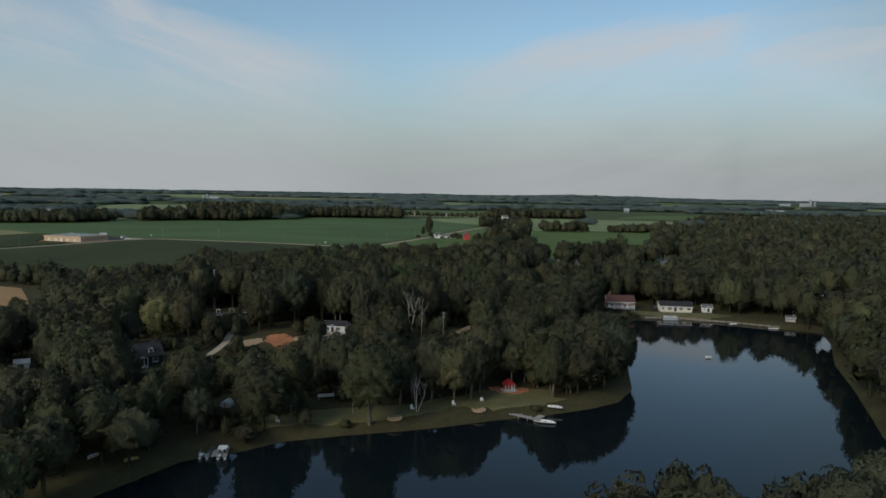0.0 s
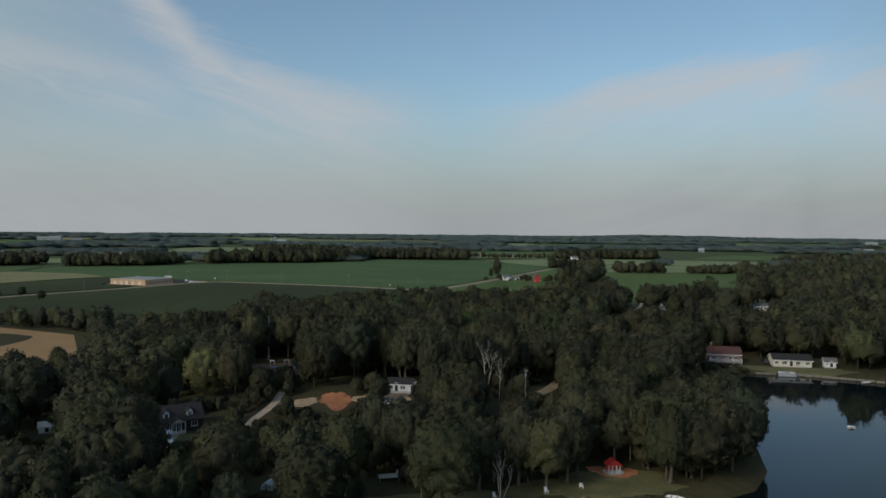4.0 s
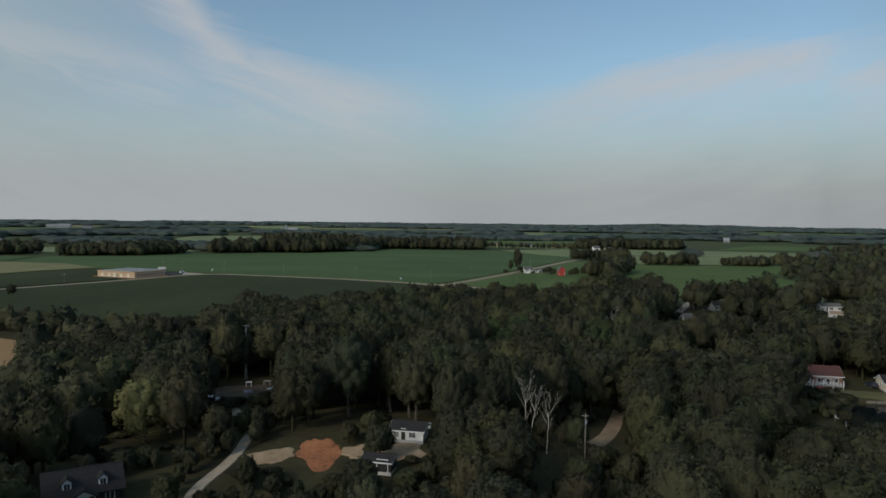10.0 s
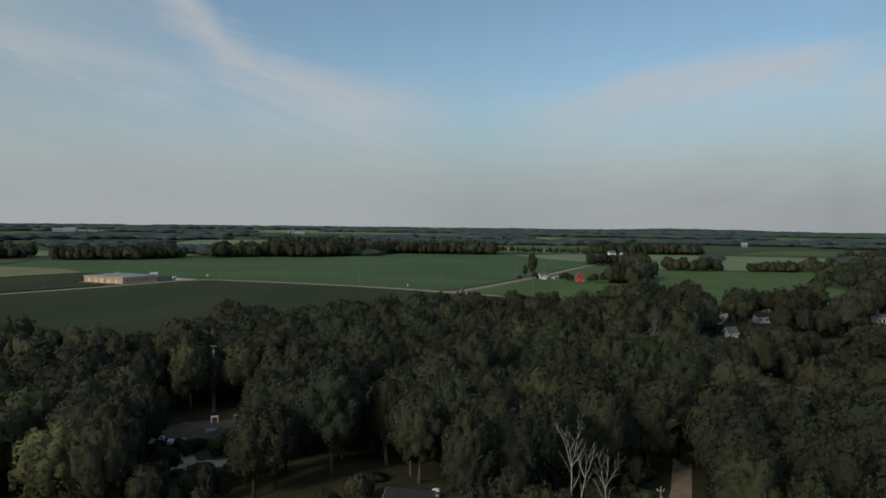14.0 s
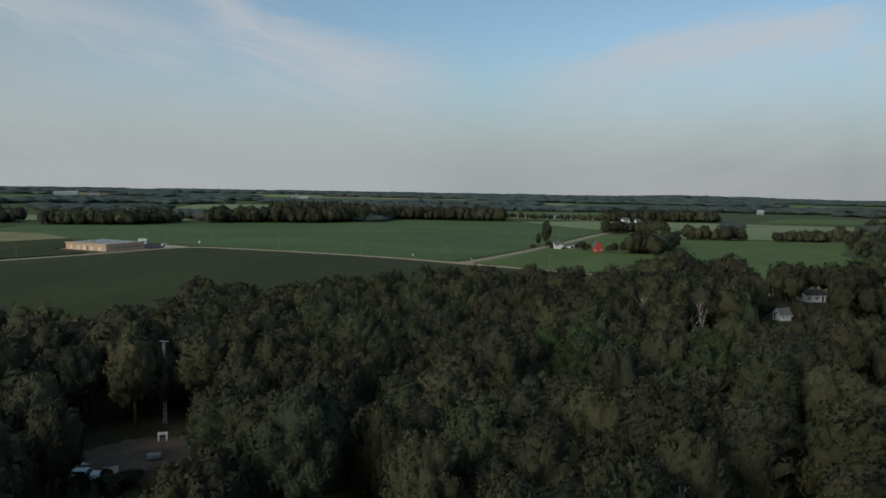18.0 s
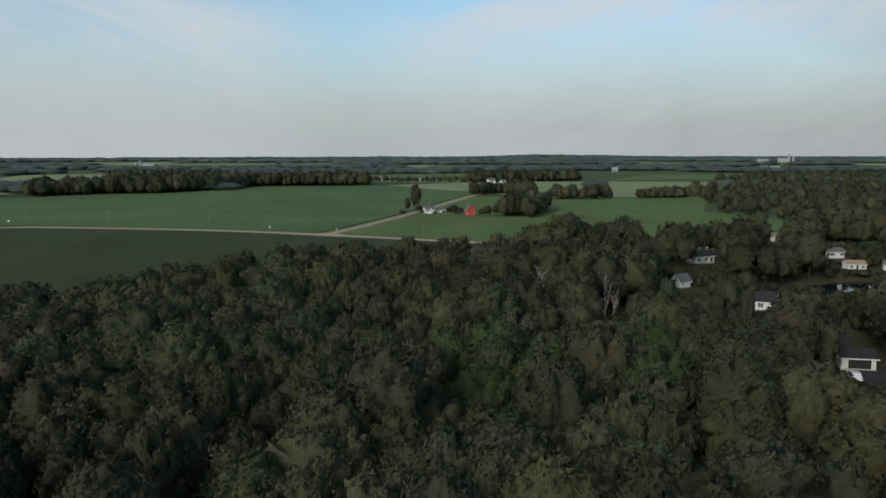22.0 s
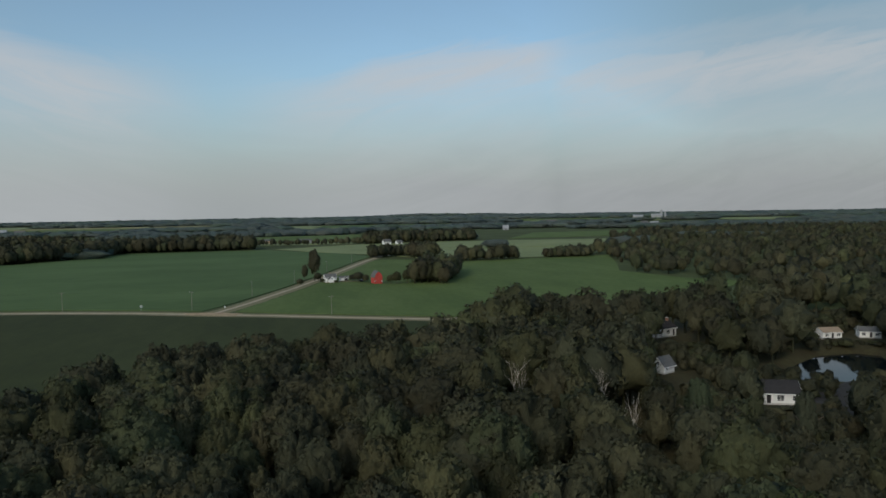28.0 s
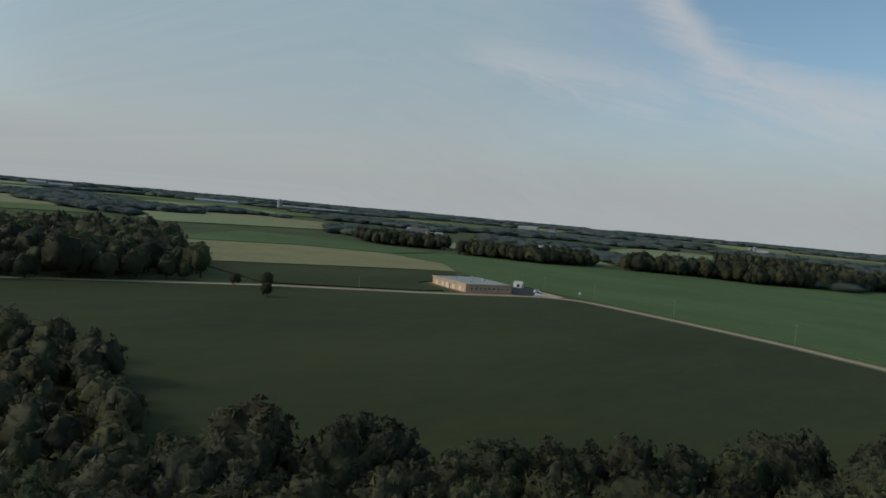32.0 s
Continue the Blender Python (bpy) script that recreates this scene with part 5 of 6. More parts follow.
# ---- warehouse ----


def warehouse():
    ob = thing("warehouse", "long low tan metal building with a pale flat roof", "warehouse", -309, 591, 0, 0)
    u, v = Vector((-0.957, 0.29, 0)), Vector((0.29, 0.957, 0))
    corner = Vector((-292, 571, 0)) - Vector((-309, 591, 0))
    L1, L2, h = 37.0, 30.0, 4.1

    def spot(a, b, z=0.0):
        p = corner + u * a + v * b
        return (p.x, p.y, z)

    def slab(name, a0, a1, b0, b1, z0, z1, tone, parent):
        bm = bmesh.new()
        lo = [bm.verts.new(spot(a, b, z0)) for a, b in ((a0, b0), (a1, b0), (a1, b1), (a0, b1))]
        hi = [bm.verts.new(spot(a, b, z1)) for a, b in ((a0, b0), (a1, b0), (a1, b1), (a0, b1))]
        bm.faces.new(lo), bm.faces.new(hi)
        for i in range(4):
            bm.faces.new((lo[i], lo[(i + 1) % 4], hi[(i + 1) % 4], hi[i]))
        bmesh.ops.recalc_face_normals(bm, faces=bm.faces)
        return part(name, bm, tone, parent)

    body = slab("wall", 0, L1, 0, L2, 0, h, "tan", ob)
    slab("plinth", -0.05, L1 + 0.05, -0.05, L2 + 0.05, 0, 0.5, "concrete", ob)
    for k in range(36):
        slab("rib", 0.5 + k, 0.62 + k, -0.06, 0, 0.5, h, "tan", body)
    for k in range(29):
        slab("rib", -0.06, 0, 0.5 + k, 0.62 + k, 0.5, h, "tan", body)
    roof = slab("roof", -0.4, L1 + 0.4, -0.4, L2 + 0.4, h, h + 0.35, "paleroof", ob)
    for k in range(24):
        slab("seam", 0.2 + k * 1.55, 0.3 + k * 1.55, -0.3, L2 + 0.3, h + 0.35, h + 0.43, "paleroof", roof)
    slab("parapet", -0.45, L1 + 0.45, -0.45, -0.3, h - 0.1, h + 0.5, "tan", ob)
    slab("parapet", -0.45, -0.3, -0.3, L2 + 0.4, h - 0.1, h + 0.5, "tan", ob)
    for a in (5, 12, 24, 31):
        slab("loading_door", a, a + 2.2, -0.14, 0, 0.1, 2.7, "cream", ob)
    slab("entrance", 17, 20, -0.9, 0, 0.1, 2.9, "cream", ob)
    for k in range(9):
        w = slab("window", -0.12, 0, 3 + k * 2.9, 4.3 + k * 2.9, 1.4, 2.6, "white", ob)
        slab("pane", -0.16, -0.12, 3.1 + k * 2.9, 4.2 + k * 2.9, 1.5, 2.5, "glass", w)
    for a, b in ((6, 7), (14, 20), (26, 9), (30, 22)):
        vent = slab("vent", a, a + 0.9, b, b + 0.9, h + 0.35, h + 1.5, "metal", ob)
        slab("cap", a - 0.15, a + 1.05, b - 0.15, b + 1.05, h + 1.5, h + 1.65, "metal", vent)
    return ob


warehouse()
house("shed", "small white utility shed behind the warehouse", -303, 632, 15, 5, 4, 2.5, 1.2, "white", "paleroof", category="shed", doors=[("S", 0.5, 1.8)])
flat("pavement", [(-278, 590), (-272, 604), (-281, 628), (-296, 634), (-302, 622)], 0.13, "asphalt", "dark asphalt parking lot beside the warehouse", depth=0.2, category="parking lot")
flat("pavement", [(-272, 604), (-262, 612), (-263, 622), (-281, 628)], 0.125, "gravel", "pale gravel apron at the road bend", depth=0.2, category="apron")
flat("pavement", [(-334, 582), (-290, 567), (-277, 594), (-283, 598), (-294, 573), (-331, 585)], 0.135, "dirt", "worn dirt strip along the warehouse wall", depth=0.2, category="yard")


# ---- vehicles and boats ----


def car(x, y, rz, tone, label, kind="car", z=None):
    """A car or van: body, cabin, windows, wheels with rims, lamps and bumpers."""
    ob = thing(kind, label, kind, x, y, at_ground(x, y) + 0.12 if z is None else z, rz)
    tall = 2.0 if kind == "van" else 1.5
    L, w = (5.0, 1.9) if kind == "van" else (4.5, 1.8)
    side = [(-L / 2, 0.35), (L / 2, 0.35), (L / 2, 0.75), (L / 2 - 0.1, 0.9), (L * 0.22, 1.0), (-L / 2 + 0.05, 1.0), (-L / 2, 0.8)]
    part("body", prism(side, -w / 2, w / 2), tone, ob)
    roof = [(L * 0.24, 1.0), (L * 0.10, tall), (-L * (0.46 if kind == "van" else 0.3), tall), (-L * 0.47, 1.0)]
    cab = part("cabin", prism(roof, -w / 2 + 0.12, w / 2 - 0.12), tone, ob)
    part("windscreen", prism([(L * 0.245, 1.03), (L * 0.115, tall - 0.06), (L * 0.09, tall - 0.06), (L * 0.2, 1.03)], -w / 2 + 0.2, w / 2 - 0.2), "glass", cab)
    for s in (-1, 1):
        part("side_window", boxed(-L * 0.1, s * (w / 2 - 0.115), (1.0 + tall) / 2 + 0.02, L * 0.38, 0.04, (tall - 1) * 0.6), "glass", cab)
        part("headlight", boxed(L / 2, s * 0.65, 0.68, 0.06, 0.32, 0.16), "aluminium", ob)
        part("tail_light", boxed(-L / 2, s * 0.7, 0.8, 0.06, 0.22, 0.2), "carred", ob)
        for px_ in (-L * 0.31, L * 0.31):
            wh = part("wheel", rods([((px_, s * (w / 2 - 0.2), 0.33), (px_, s * (w / 2 + 0.02), 0.33), 0.33, 0.33)], 14), "black", ob)
            part("rim", rods([((px_, s * (w / 2 + 0.0), 0.33), (px_, s * (w / 2 + 0.035), 0.33), 0.19, 0.17)], 10), "aluminium", wh)
    for px_ in (-L / 2 - 0.04, L / 2 + 0.04):
        part("bumper", boxed(px_, 0, 0.45, 0.14, w, 0.22, bevel=0.03), tone, ob)
    return ob


car(-77, 175, -62, "carwhite", "white minivan parked on the drive", "van")
car(-87, 247, 15, "carwhite", "white car parked on a sandy yard")
car(-72, 254, 60, "cardark", "dark car parked among yard clutter")
car(-271, 609, 40, "carwhite", "white car on the warehouse lot", z=0.13)
car(-275, 614, 35, "cardark", "dark car on the warehouse lot", z=0.13)
car(-279, 619, 38, "carwhite", "pale van on the warehouse lot", "van", z=0.13)
car(88, 292, 95, "cardark", "dark car beside the ranch house")
car(60, 318, 70, "carwhite", "white car on the asphalt yard")
car(14, 688, 100, "cardark", "dark pickup-like car beside the farm shed", z=0.0)


def pontoon_boat(x, y, rz, label, canopy=True):
    ob = thing("pontoon_boat", label, "boat", x, y, WATER_LEVEL, rz, group="boats on the shore")
    for s in (-1, 1):
        part("float", rods([((-2.9, s * 0.85, 0.12), (2.4, s * 0.85, 0.12), 0.32, 0.32), ((2.4, s * 0.85, 0.12), (3.1, s * 0.85, 0.25), 0.32, 0.08)], 10), "aluminium", ob)
    part("deck", boxed(0, 0, 0.52, 5.6, 2.4, 0.1), "deck", ob)
    for s in (-1, 1):
        part("side_panel", boxed(0.1, s * 1.17, 0.92, 5.0, 0.06, 0.66), "aluminium", ob)
    part("side_panel", boxed(2.6, 0, 0.92, 0.06, 2.3, 0.66), "aluminium", ob)
    for px_ in (-1.8, 1.6):
        part("bench", boxed(px_, 0.6, 0.78, 1.2, 0.8, 0.42, bevel=0.08), "white", ob)
    part("console", boxed(0.2, -0.6, 0.95, 0.5, 0.6, 0.75, bevel=0.05), "cardark", ob)
    part("motor", boxed(-3.0, 0, 0.6, 0.4, 0.4, 0.8, bevel=0.08), "black", ob)
    if canopy:
        part("canopy", boxed(-0.6, 0, 2.35, 2.9, 2.3, 0.08, bevel=0.03), "white", ob)
        for px_ in (-1.9, 0.7):
            for s in (-1, 1):
                part("canopy_post", rods([((px_, s * 1.1, 0.6), (px_, s * 1.1, 2.33), 0.03, 0.03)], 6), "aluminium", ob)
    return ob


def rowboat(x, y, rz, z, tone, label, name="rowboat", long=4.0, wide=1.4, over=False):
    """An open boat: ribs of one hull skin with thickness, thwarts and gunwale; over: lying keel up."""
    ob = thing(name, label, "boat", x, y, z, rz, group="boats on the shore")
    n, verts, faces = 12, [], []
    for k in range(n + 1):
        s = k / n
        hw = wide / 2 * math.sin(math.pi * min(1, 0.12 + 0.88 * s) ** 0.9) ** 0.7 if s < 1 else 0.02
        px_ = (s - 0.5) * long
        deep = 0.45 * (1 - 0.2 * abs(2 * s - 1))
        for a in (-1, -0.8, -0.35, 0.35, 0.8, 1):
            verts.append((px_, a * hw, 0.05 + deep * (abs(a) ** 2.2) + 0.12 * s * s))
    for k in range(n):
        faces += [(6 * k + i, 6 * k + i + 1, 6 * k + i + 7, 6 * k + i + 6) for i in range(5)]
    faces.append(tuple(range(6)))
    me = mesh_of("hull", verts, faces, tone)
    hull = part("hull", me, tone, ob, smooth=True)
    sol = hull.modifiers.new("thickness", "SOLIDIFY")
    sol.thickness = 0.04
    if over:
        hull.matrix_local = pose(0, 0, 0.62, 180, 0, 0)
        part("keel", boxed(0, 0, 0.58, long * 0.8, 0.06, 0.06), tone, ob)
    else:
        for px_ in (-long * 0.25, 0.1, long * 0.25):
            part("thwart", boxed(px_, 0, 0.38, 0.26, wide * 0.85, 0.04), "deck", ob)
        part("motor", boxed(-long / 2 - 0.1, 0, 0.5, 0.25, 0.3, 0.7, bevel=0.06), "black", ob)
    return ob


def dock(x, y, rz, long, label, wide=1.4, arm=0.0):
    ob = thing("dock", label, "dock", x, y, WATER_LEVEL, rz)
    n = int(long / 0.3)
    for k in range(n):
        part("plank", boxed(0.15 + k * 0.3, 0, 0.62, 0.26, wide, 0.06), "deck", ob)
    for k in range(int(arm / 0.3)):
        part("plank", boxed(long - wide / 2, wide / 2 + 0.16 + k * 0.3, 0.62, wide, 0.26, 0.06), "deck", ob)
    for k in range(int(long / 2.2) + 1):
        for s in (-1, 1):
            part("dock_post", rods([((0.2 + k * 2.2, s * wide / 2, -1.3), (0.2 + k * 2.2, s * wide / 2, 0.95), 0.06, 0.06)], 6), "metal", ob)
    return ob


dock(-41.5, 131, -82, 6, "short plank dock between two pontoon boats")
resized(pontoon_boat(-43.0, 127.4, 95, "low white pontoon boat moored at a dock", canopy=False), 0.75)
resized(pontoon_boat(-39.8, 127.2, 98, "white pontoon boat with a canopy moored at a dock"), 0.72)
dock(15.5, 153.0, -35, 7, "white L-shaped plank dock at the lawn", 1.5, 2.4)
rowboat(22.5, 148.8, -20, WATER_LEVEL - 0.05, "white", "white fishing boat moored at the dock", "fishing_boat", 4.8, 1.8)
rowboat(25.8, 156.0, -25, -0.6, "white", "white rowing boat lying on the bank", long=3.6)
rowboat(-57, 128.5, 18, at_ground(-57, 128.5), "cream", "pale canoe lying keel up on the shore", "canoe", 4.8, 1.1, over=True)
rowboat(-55, 114.5, 12, WATER_LEVEL - 0.05, "aluminium", "aluminium fishing boat at the water's edge", "fishing_boat", 5.0, 1.9)
rowboat(-60.5, 121, 60, at_ground(-60.5, 121), "white", "small white dinghy pulled ashore", "dinghy", 2.6, 1.2)
rowboat(-53.5, 120, 30, at_ground(-53.5, 120), "yellow", "small yellow dinghy pulled ashore", "dinghy", 2.4, 1.1)
rowboat(111, 267.5, 15, WATER_LEVEL - 0.05, "white", "white rowing boat moored below the far bank", long=3.6)
rowboat(123, 260.0, -20, WATER_LEVEL - 0.05, "white", "white rowing boat moored below the far bank", long=3.6)
pontoon_boat(90, 277.0, -4, "low pontoon boat moored before the ranch house", canopy=False)
pontoon_boat(64, 255, 70, "pontoon boat at the inlet", canopy=True)
dock(60, 250, -20, 5, "plank dock in the narrow inlet")
buoy = thing("swim_float", "small white swim float on the lake", "float", 81, 212, WATER_LEVEL)
part("drum", rods([((-0.5, -0.4, 0.1), (-0.5, 0.4, 0.1), 0.28, 0.28), ((0.5, -0.4, 0.1), (0.5, 0.4, 0.1), 0.28, 0.28)], 10), "white", buoy)
part("platform", boxed(0, 0, 0.42, 1.6, 1.2, 0.1, bevel=0.02), "white", buoy)

# ---- shore furniture ----


def gazebo():
    x, y = 16.5, 167.5
    ob = thing("gazebo", "small garden pavilion with a red roof and white posts", "pavilion", x, y, at_ground(x, y), 8)
    part("floor", rods([((0, 0, 0), (0, 0, 0.22), 2.9, 2.8)], 24), "concrete", ob)
    for px_ in (-1.5, -0.5, 0.5, 1.5):
        for py_ in (-1.3, 1.3):
            part("post", rods([((px_, py_, 0.2), (px_, py_, 2.3), 0.11, 0.09)], 8), "white", ob)
    part("wall", boxed(-0.2, 1.2, 1.2, 3.0, 0.1, 2.0), "barnred", ob)
    part("gable", prism([(-1.7, 2.3), (1.7, 2.3), (0, 3.5)], -1.5, 1.5), "red", ob)
    for s in (-1, 1):
        part("roof", prism([(0, 3.5), (0, 3.68), (s * 2.1, 2.25), (s * 2.1, 2.07)], -1.8, 1.8), "red", ob)
    railing(ob, (-1.5, -1.3, 0.2), (-0.5, -1.3, 0.2), 0.8)
    railing(ob, (0.5, -1.3, 0.2), (1.5, -1.3, 0.2), 0.8)

    resized(ob, 0.72)


gazebo()
for x, y, rz in ((-9.5, 145.6, 20), (8.5, 152.5, 10)):
    ob = thing("fire_pit", "round tan gravel sitting place ringed with stones", "fire pit", x, y, at_ground(x, y), rz, group="fire pits")
    part("gravel_bed", rods([((0, 0, -0.1), (0, 0, 0.16), 1.55, 1.45)], 18), "sandy", ob)
    for k in range(16):
        a = k * math.pi / 8
        part("stone", boxed(math.cos(a) * 1.5, math.sin(a) * 1.5, 0.15, 0.4, 0.25, 0.24, rz=math.degrees(a) + 90, bevel=0.06), "sandy", ob)


def garden_chair(x, y, rz, tone="white"):
    ob = thing("garden_chair", "white slatted garden chair on the shore lawn", "chair", x, y, at_ground(x, y), rz, group="garden chairs")
    for k in range(5):
        part("seat_slat", boxed(0, -0.25 + k * 0.12, 0.42, 0.6, 0.1, 0.03), tone, ob)
        part("back_slat", boxed(-0.24 + k * 0.12, 0.36, 0.8, 0.1, 0.03, 0.75, rx=-14), tone, ob)
    for px_ in (-0.3, 0.3):
        part("armrest", boxed(px_, 0, 0.62, 0.1, 0.7, 0.03), tone, ob)
        for py_ in (-0.28, 0.28):
            part("leg", boxed(px_, py_, 0.3, 0.07, 0.07, 0.6), tone, ob)
    return ob


for x, y, rz in ((3, 154.5, 20), (9.5, 158, 160), (-6, 151, 40), (-33, 141, 30)):
    garden_chair(x, y, rz)


def bird_house(x, y, h=4.2):
    ob = thing("bird_house", "white bird house on a tall post by the shore", "bird house", x, y, at_ground(x, y))
    part("post", rods([((0, 0, -0.2), (0, 0, h), 0.07, 0.05)], 8), "polewood", ob)
    b = part("box", boxed(0, 0, h + 0.3, 0.6, 0.6, 0.55), "white", ob)
    part("roof", prism([(-0.42, h + 0.55), (0.42, h + 0.55), (0, h + 0.85)], -0.42, 0.42), "greyroof", b)


bird_house(-18.5, 147.5)


def quonset():
    ob = thing("hoop_shed", "small white arched hoop shed with two windows", "shed", -46.5, 151.5, at_ground(-46.5, 151.5), -8)
    arc = [(math.cos(a) * 1.8, math.sin(a) * 2.3) for a in np.linspace(0, math.pi, 13)]
    part("front", prism(arc, -1.6, -1.5), "white", ob)
    part("shell", prism(arc, -1.5, 2.2), "aluminium", ob)
    for k in range(8):
        ring = [(c * 1.02, s * 1.02) for c, s in arc] + [(c * 0.985, s * 0.985) for c, s in arc[::-1]]
        part("hoop", prism(ring, -1.45 + k * 0.5, -1.37 + k * 0.5), "white", ob)
    door(ob, 0, -1.6, 0.0, 0.8, 1.8, tone="deck")
    window(ob, -0.95, -1.6, 1.0, 0.4, 0.6)
    window(ob, 0.95, -1.6, 1.0, 0.4, 0.6)
    resized(ob, 0.62)


quonset()
swing = thing("swing_set", "faded yellow swing seat under a leaning frame", "swing", -42, 151, at_ground(-42, 151), 25)
for a, b in (((-1.4, -0.8, 0), (-1.2, 0, 2.2)), ((-1.4, 0.8, 0), (-1.2, 0, 2.2)), ((1.4, -0.8, 0), (1.2, 0, 2.2)), ((1.4, 0.8, 0), (1.2, 0, 2.2)), ((-1.2, 0, 2.2), (1.2, 0, 2.2)), ((-1.6, 0.2, 1.2), (-2.4, 0.4, 3.4))):
    part("frame_bar", rods([(a, b, 0.06, 0.05)], 8), "yellow", swing)
part("seat", boxed(0, 0, 0.6, 1.6, 0.5, 0.08, bevel=0.02), "yellow", swing)
part("backrest", boxed(0, 0.25, 0.95, 1.6, 0.08, 0.6, rx=-10), "yellow", swing)
for s in (-0.75, 0.75):
    part("chain", rods([((s, 0, 0.6), (s, 0, 2.2), 0.02, 0.02)], 5), "metal", swing)
resized(swing, 0.75)

# ---- poles, masts and wires ----


def utility_pole(x, y, h, label, arm=2.2, transformer=False, rz=0.0, lamp=False):
    ob = thing("utility_pole", label, "utility pole", x, y, at_ground(x, y), rz, group="utility poles")
    part("mast", rods([((0, 0, -0.3), (0, 0, h), 0.13, 0.085)], 8), "polewood", ob)
    if arm:
        c = part("crossarm", boxed(0, 0.14, h - 0.6, arm, 0.1, 0.12), "polewood", ob)
        for k in range(3):
            part("insulator", rods([((-arm * 0.45 + k * arm * 0.45, 0.14, h - 0.54), (-arm * 0.45 + k * arm * 0.45, 0.14, h - 0.34), 0.06, 0.03)], 6), "white", c)
    if transformer:
        t = part("transformer", rods([((0.05, -0.36, h - 1.9), (0.05, -0.36, h - 1.2), 0.2, 0.2)], 12), "weathered_haze", ob)
        part("bracket", boxed(0.05, -0.16, h - 1.7, 0.12, 0.16, 0.3), "metal", t)
    if lamp:
        part("lamp_head", boxed(0.5, 0, h - 0.1, 1.0, 0.25, 0.16, bevel=0.03), "metal", ob)
    return ob


WEST_POLES = [(-134, 600.5), (-75, 583), (-196, 618.5), (-250, 632)]
for x, y in WEST_POLES:
    utility_pole(x, y, 9.0, "grey timber utility pole beside the gravel road", rz=-15)
NORTH_POLES = [(-50, 628), (-27, 690), (-2, 770), (24, 850)]
for x, y in NORTH_POLES:
    utility_pole(x, y, 8.5, "grey timber utility pole beside the farm road", rz=72)
for x, y in ((-14, 549),):
    utility_pole(x, y, 8.5, "grey timber utility pole at the pasture corner", rz=-25)
utility_pole(-302, 505, 8.0, "lone grey pole in the crop strip", rz=60)
utility_pole(-305, 638, 8.0, "lamp pole at the warehouse lot", arm=0, lamp=True)
utility_pole(-290, 640, 8.0, "lamp pole at the warehouse lot", arm=0, lamp=True)
utility_pole(-61, 236, 9.5, "utility pole with a white transformer in the woods", transformer=True, rz=30)
utility_pole(0.5, 206.5, 9.5, "tall pale pole standing beside a drive", arm=0.9, transformer=True)
utility_pole(13.5, 287, 10, "pale utility pole beside the woodland lane", arm=1.6, transformer=True)
utility_pole(47, 247, 8, "pole with a lamp beside the inlet", arm=0, lamp=True)
utility_pole(21, 175, 10, "bare pale post behind the garden pavilion", arm=0)
utility_pole(17.5, 173, 6, "bare pale post behind the garden pavilion", arm=0)
utility_pole(78, 478, 8, "white-topped pole beside the lane", arm=1.4)


def wire(name, points, sag=0.8):
    rows = []
    for a, b in zip(points, points[1:]):
        last = a
        for k in range(1, 9):
            s = k / 8
            p = tuple(a[i] + (b[i] - a[i]) * s - (4 * sag * s * (1 - s) if i == 2 else 0) for i in range(3))
            rows.append((last, p, 0.02, 0.02))
            last = p
    ob = tagged(part(name, rods(rows, 4), "black"), "thin dark power line between timber poles", "power line")
    return ob


wire("power_line", [(x, y, 8.7) for x, y in sorted(WEST_POLES)] + [(-75, 583, 8.7)])
wire("power_line", [(-75, 583, 8.7)] + [(x, y, 8.2) for x, y in NORTH_POLES])


def antenna(x, y, h):
    ob = thing("antenna_mast", "slim grey lattice antenna mast at the wood's edge", "antenna", x, y, at_ground(x, y))
    for k in range(3):
        a = k * 2.094
        part("leg", rods([((math.cos(a) * 0.4, math.sin(a) * 0.4, 0), (math.cos(a) * 0.2, math.sin(a) * 0.2, h), 0.05, 0.04)], 6), "metal", ob)
    n = int(h / 0.8)
    for k in range(n):
        r1, r2 = 0.4 - 0.2 * k / n, 0.4 - 0.2 * (k + 1) / n
        rows = []
        for j in range(3):
            a, b = j * 2.094, (j + 1) * 2.094
            rows.append(((math.cos(a) * r1, math.sin(a) * r1, k * 0.8), (math.cos(b) * r2, math.sin(b) * r2, (k + 1) * 0.8), 0.025, 0.025))
        part("brace", rods(rows, 4), "metal", ob)
    rows = [((-0.9, 0, h + 0.3), (0.9, 0, h + 0.3), 0.03, 0.03)] + [((-0.8 + k * 0.4, -0.5, h + 0.3), (-0.8 + k * 0.4, 0.5, h + 0.3), 0.02, 0.02) for k in range(5)]
    part("aerial", rods(rows, 4), "aluminium", ob)
    return ob


antenna(-88, 272, 15)

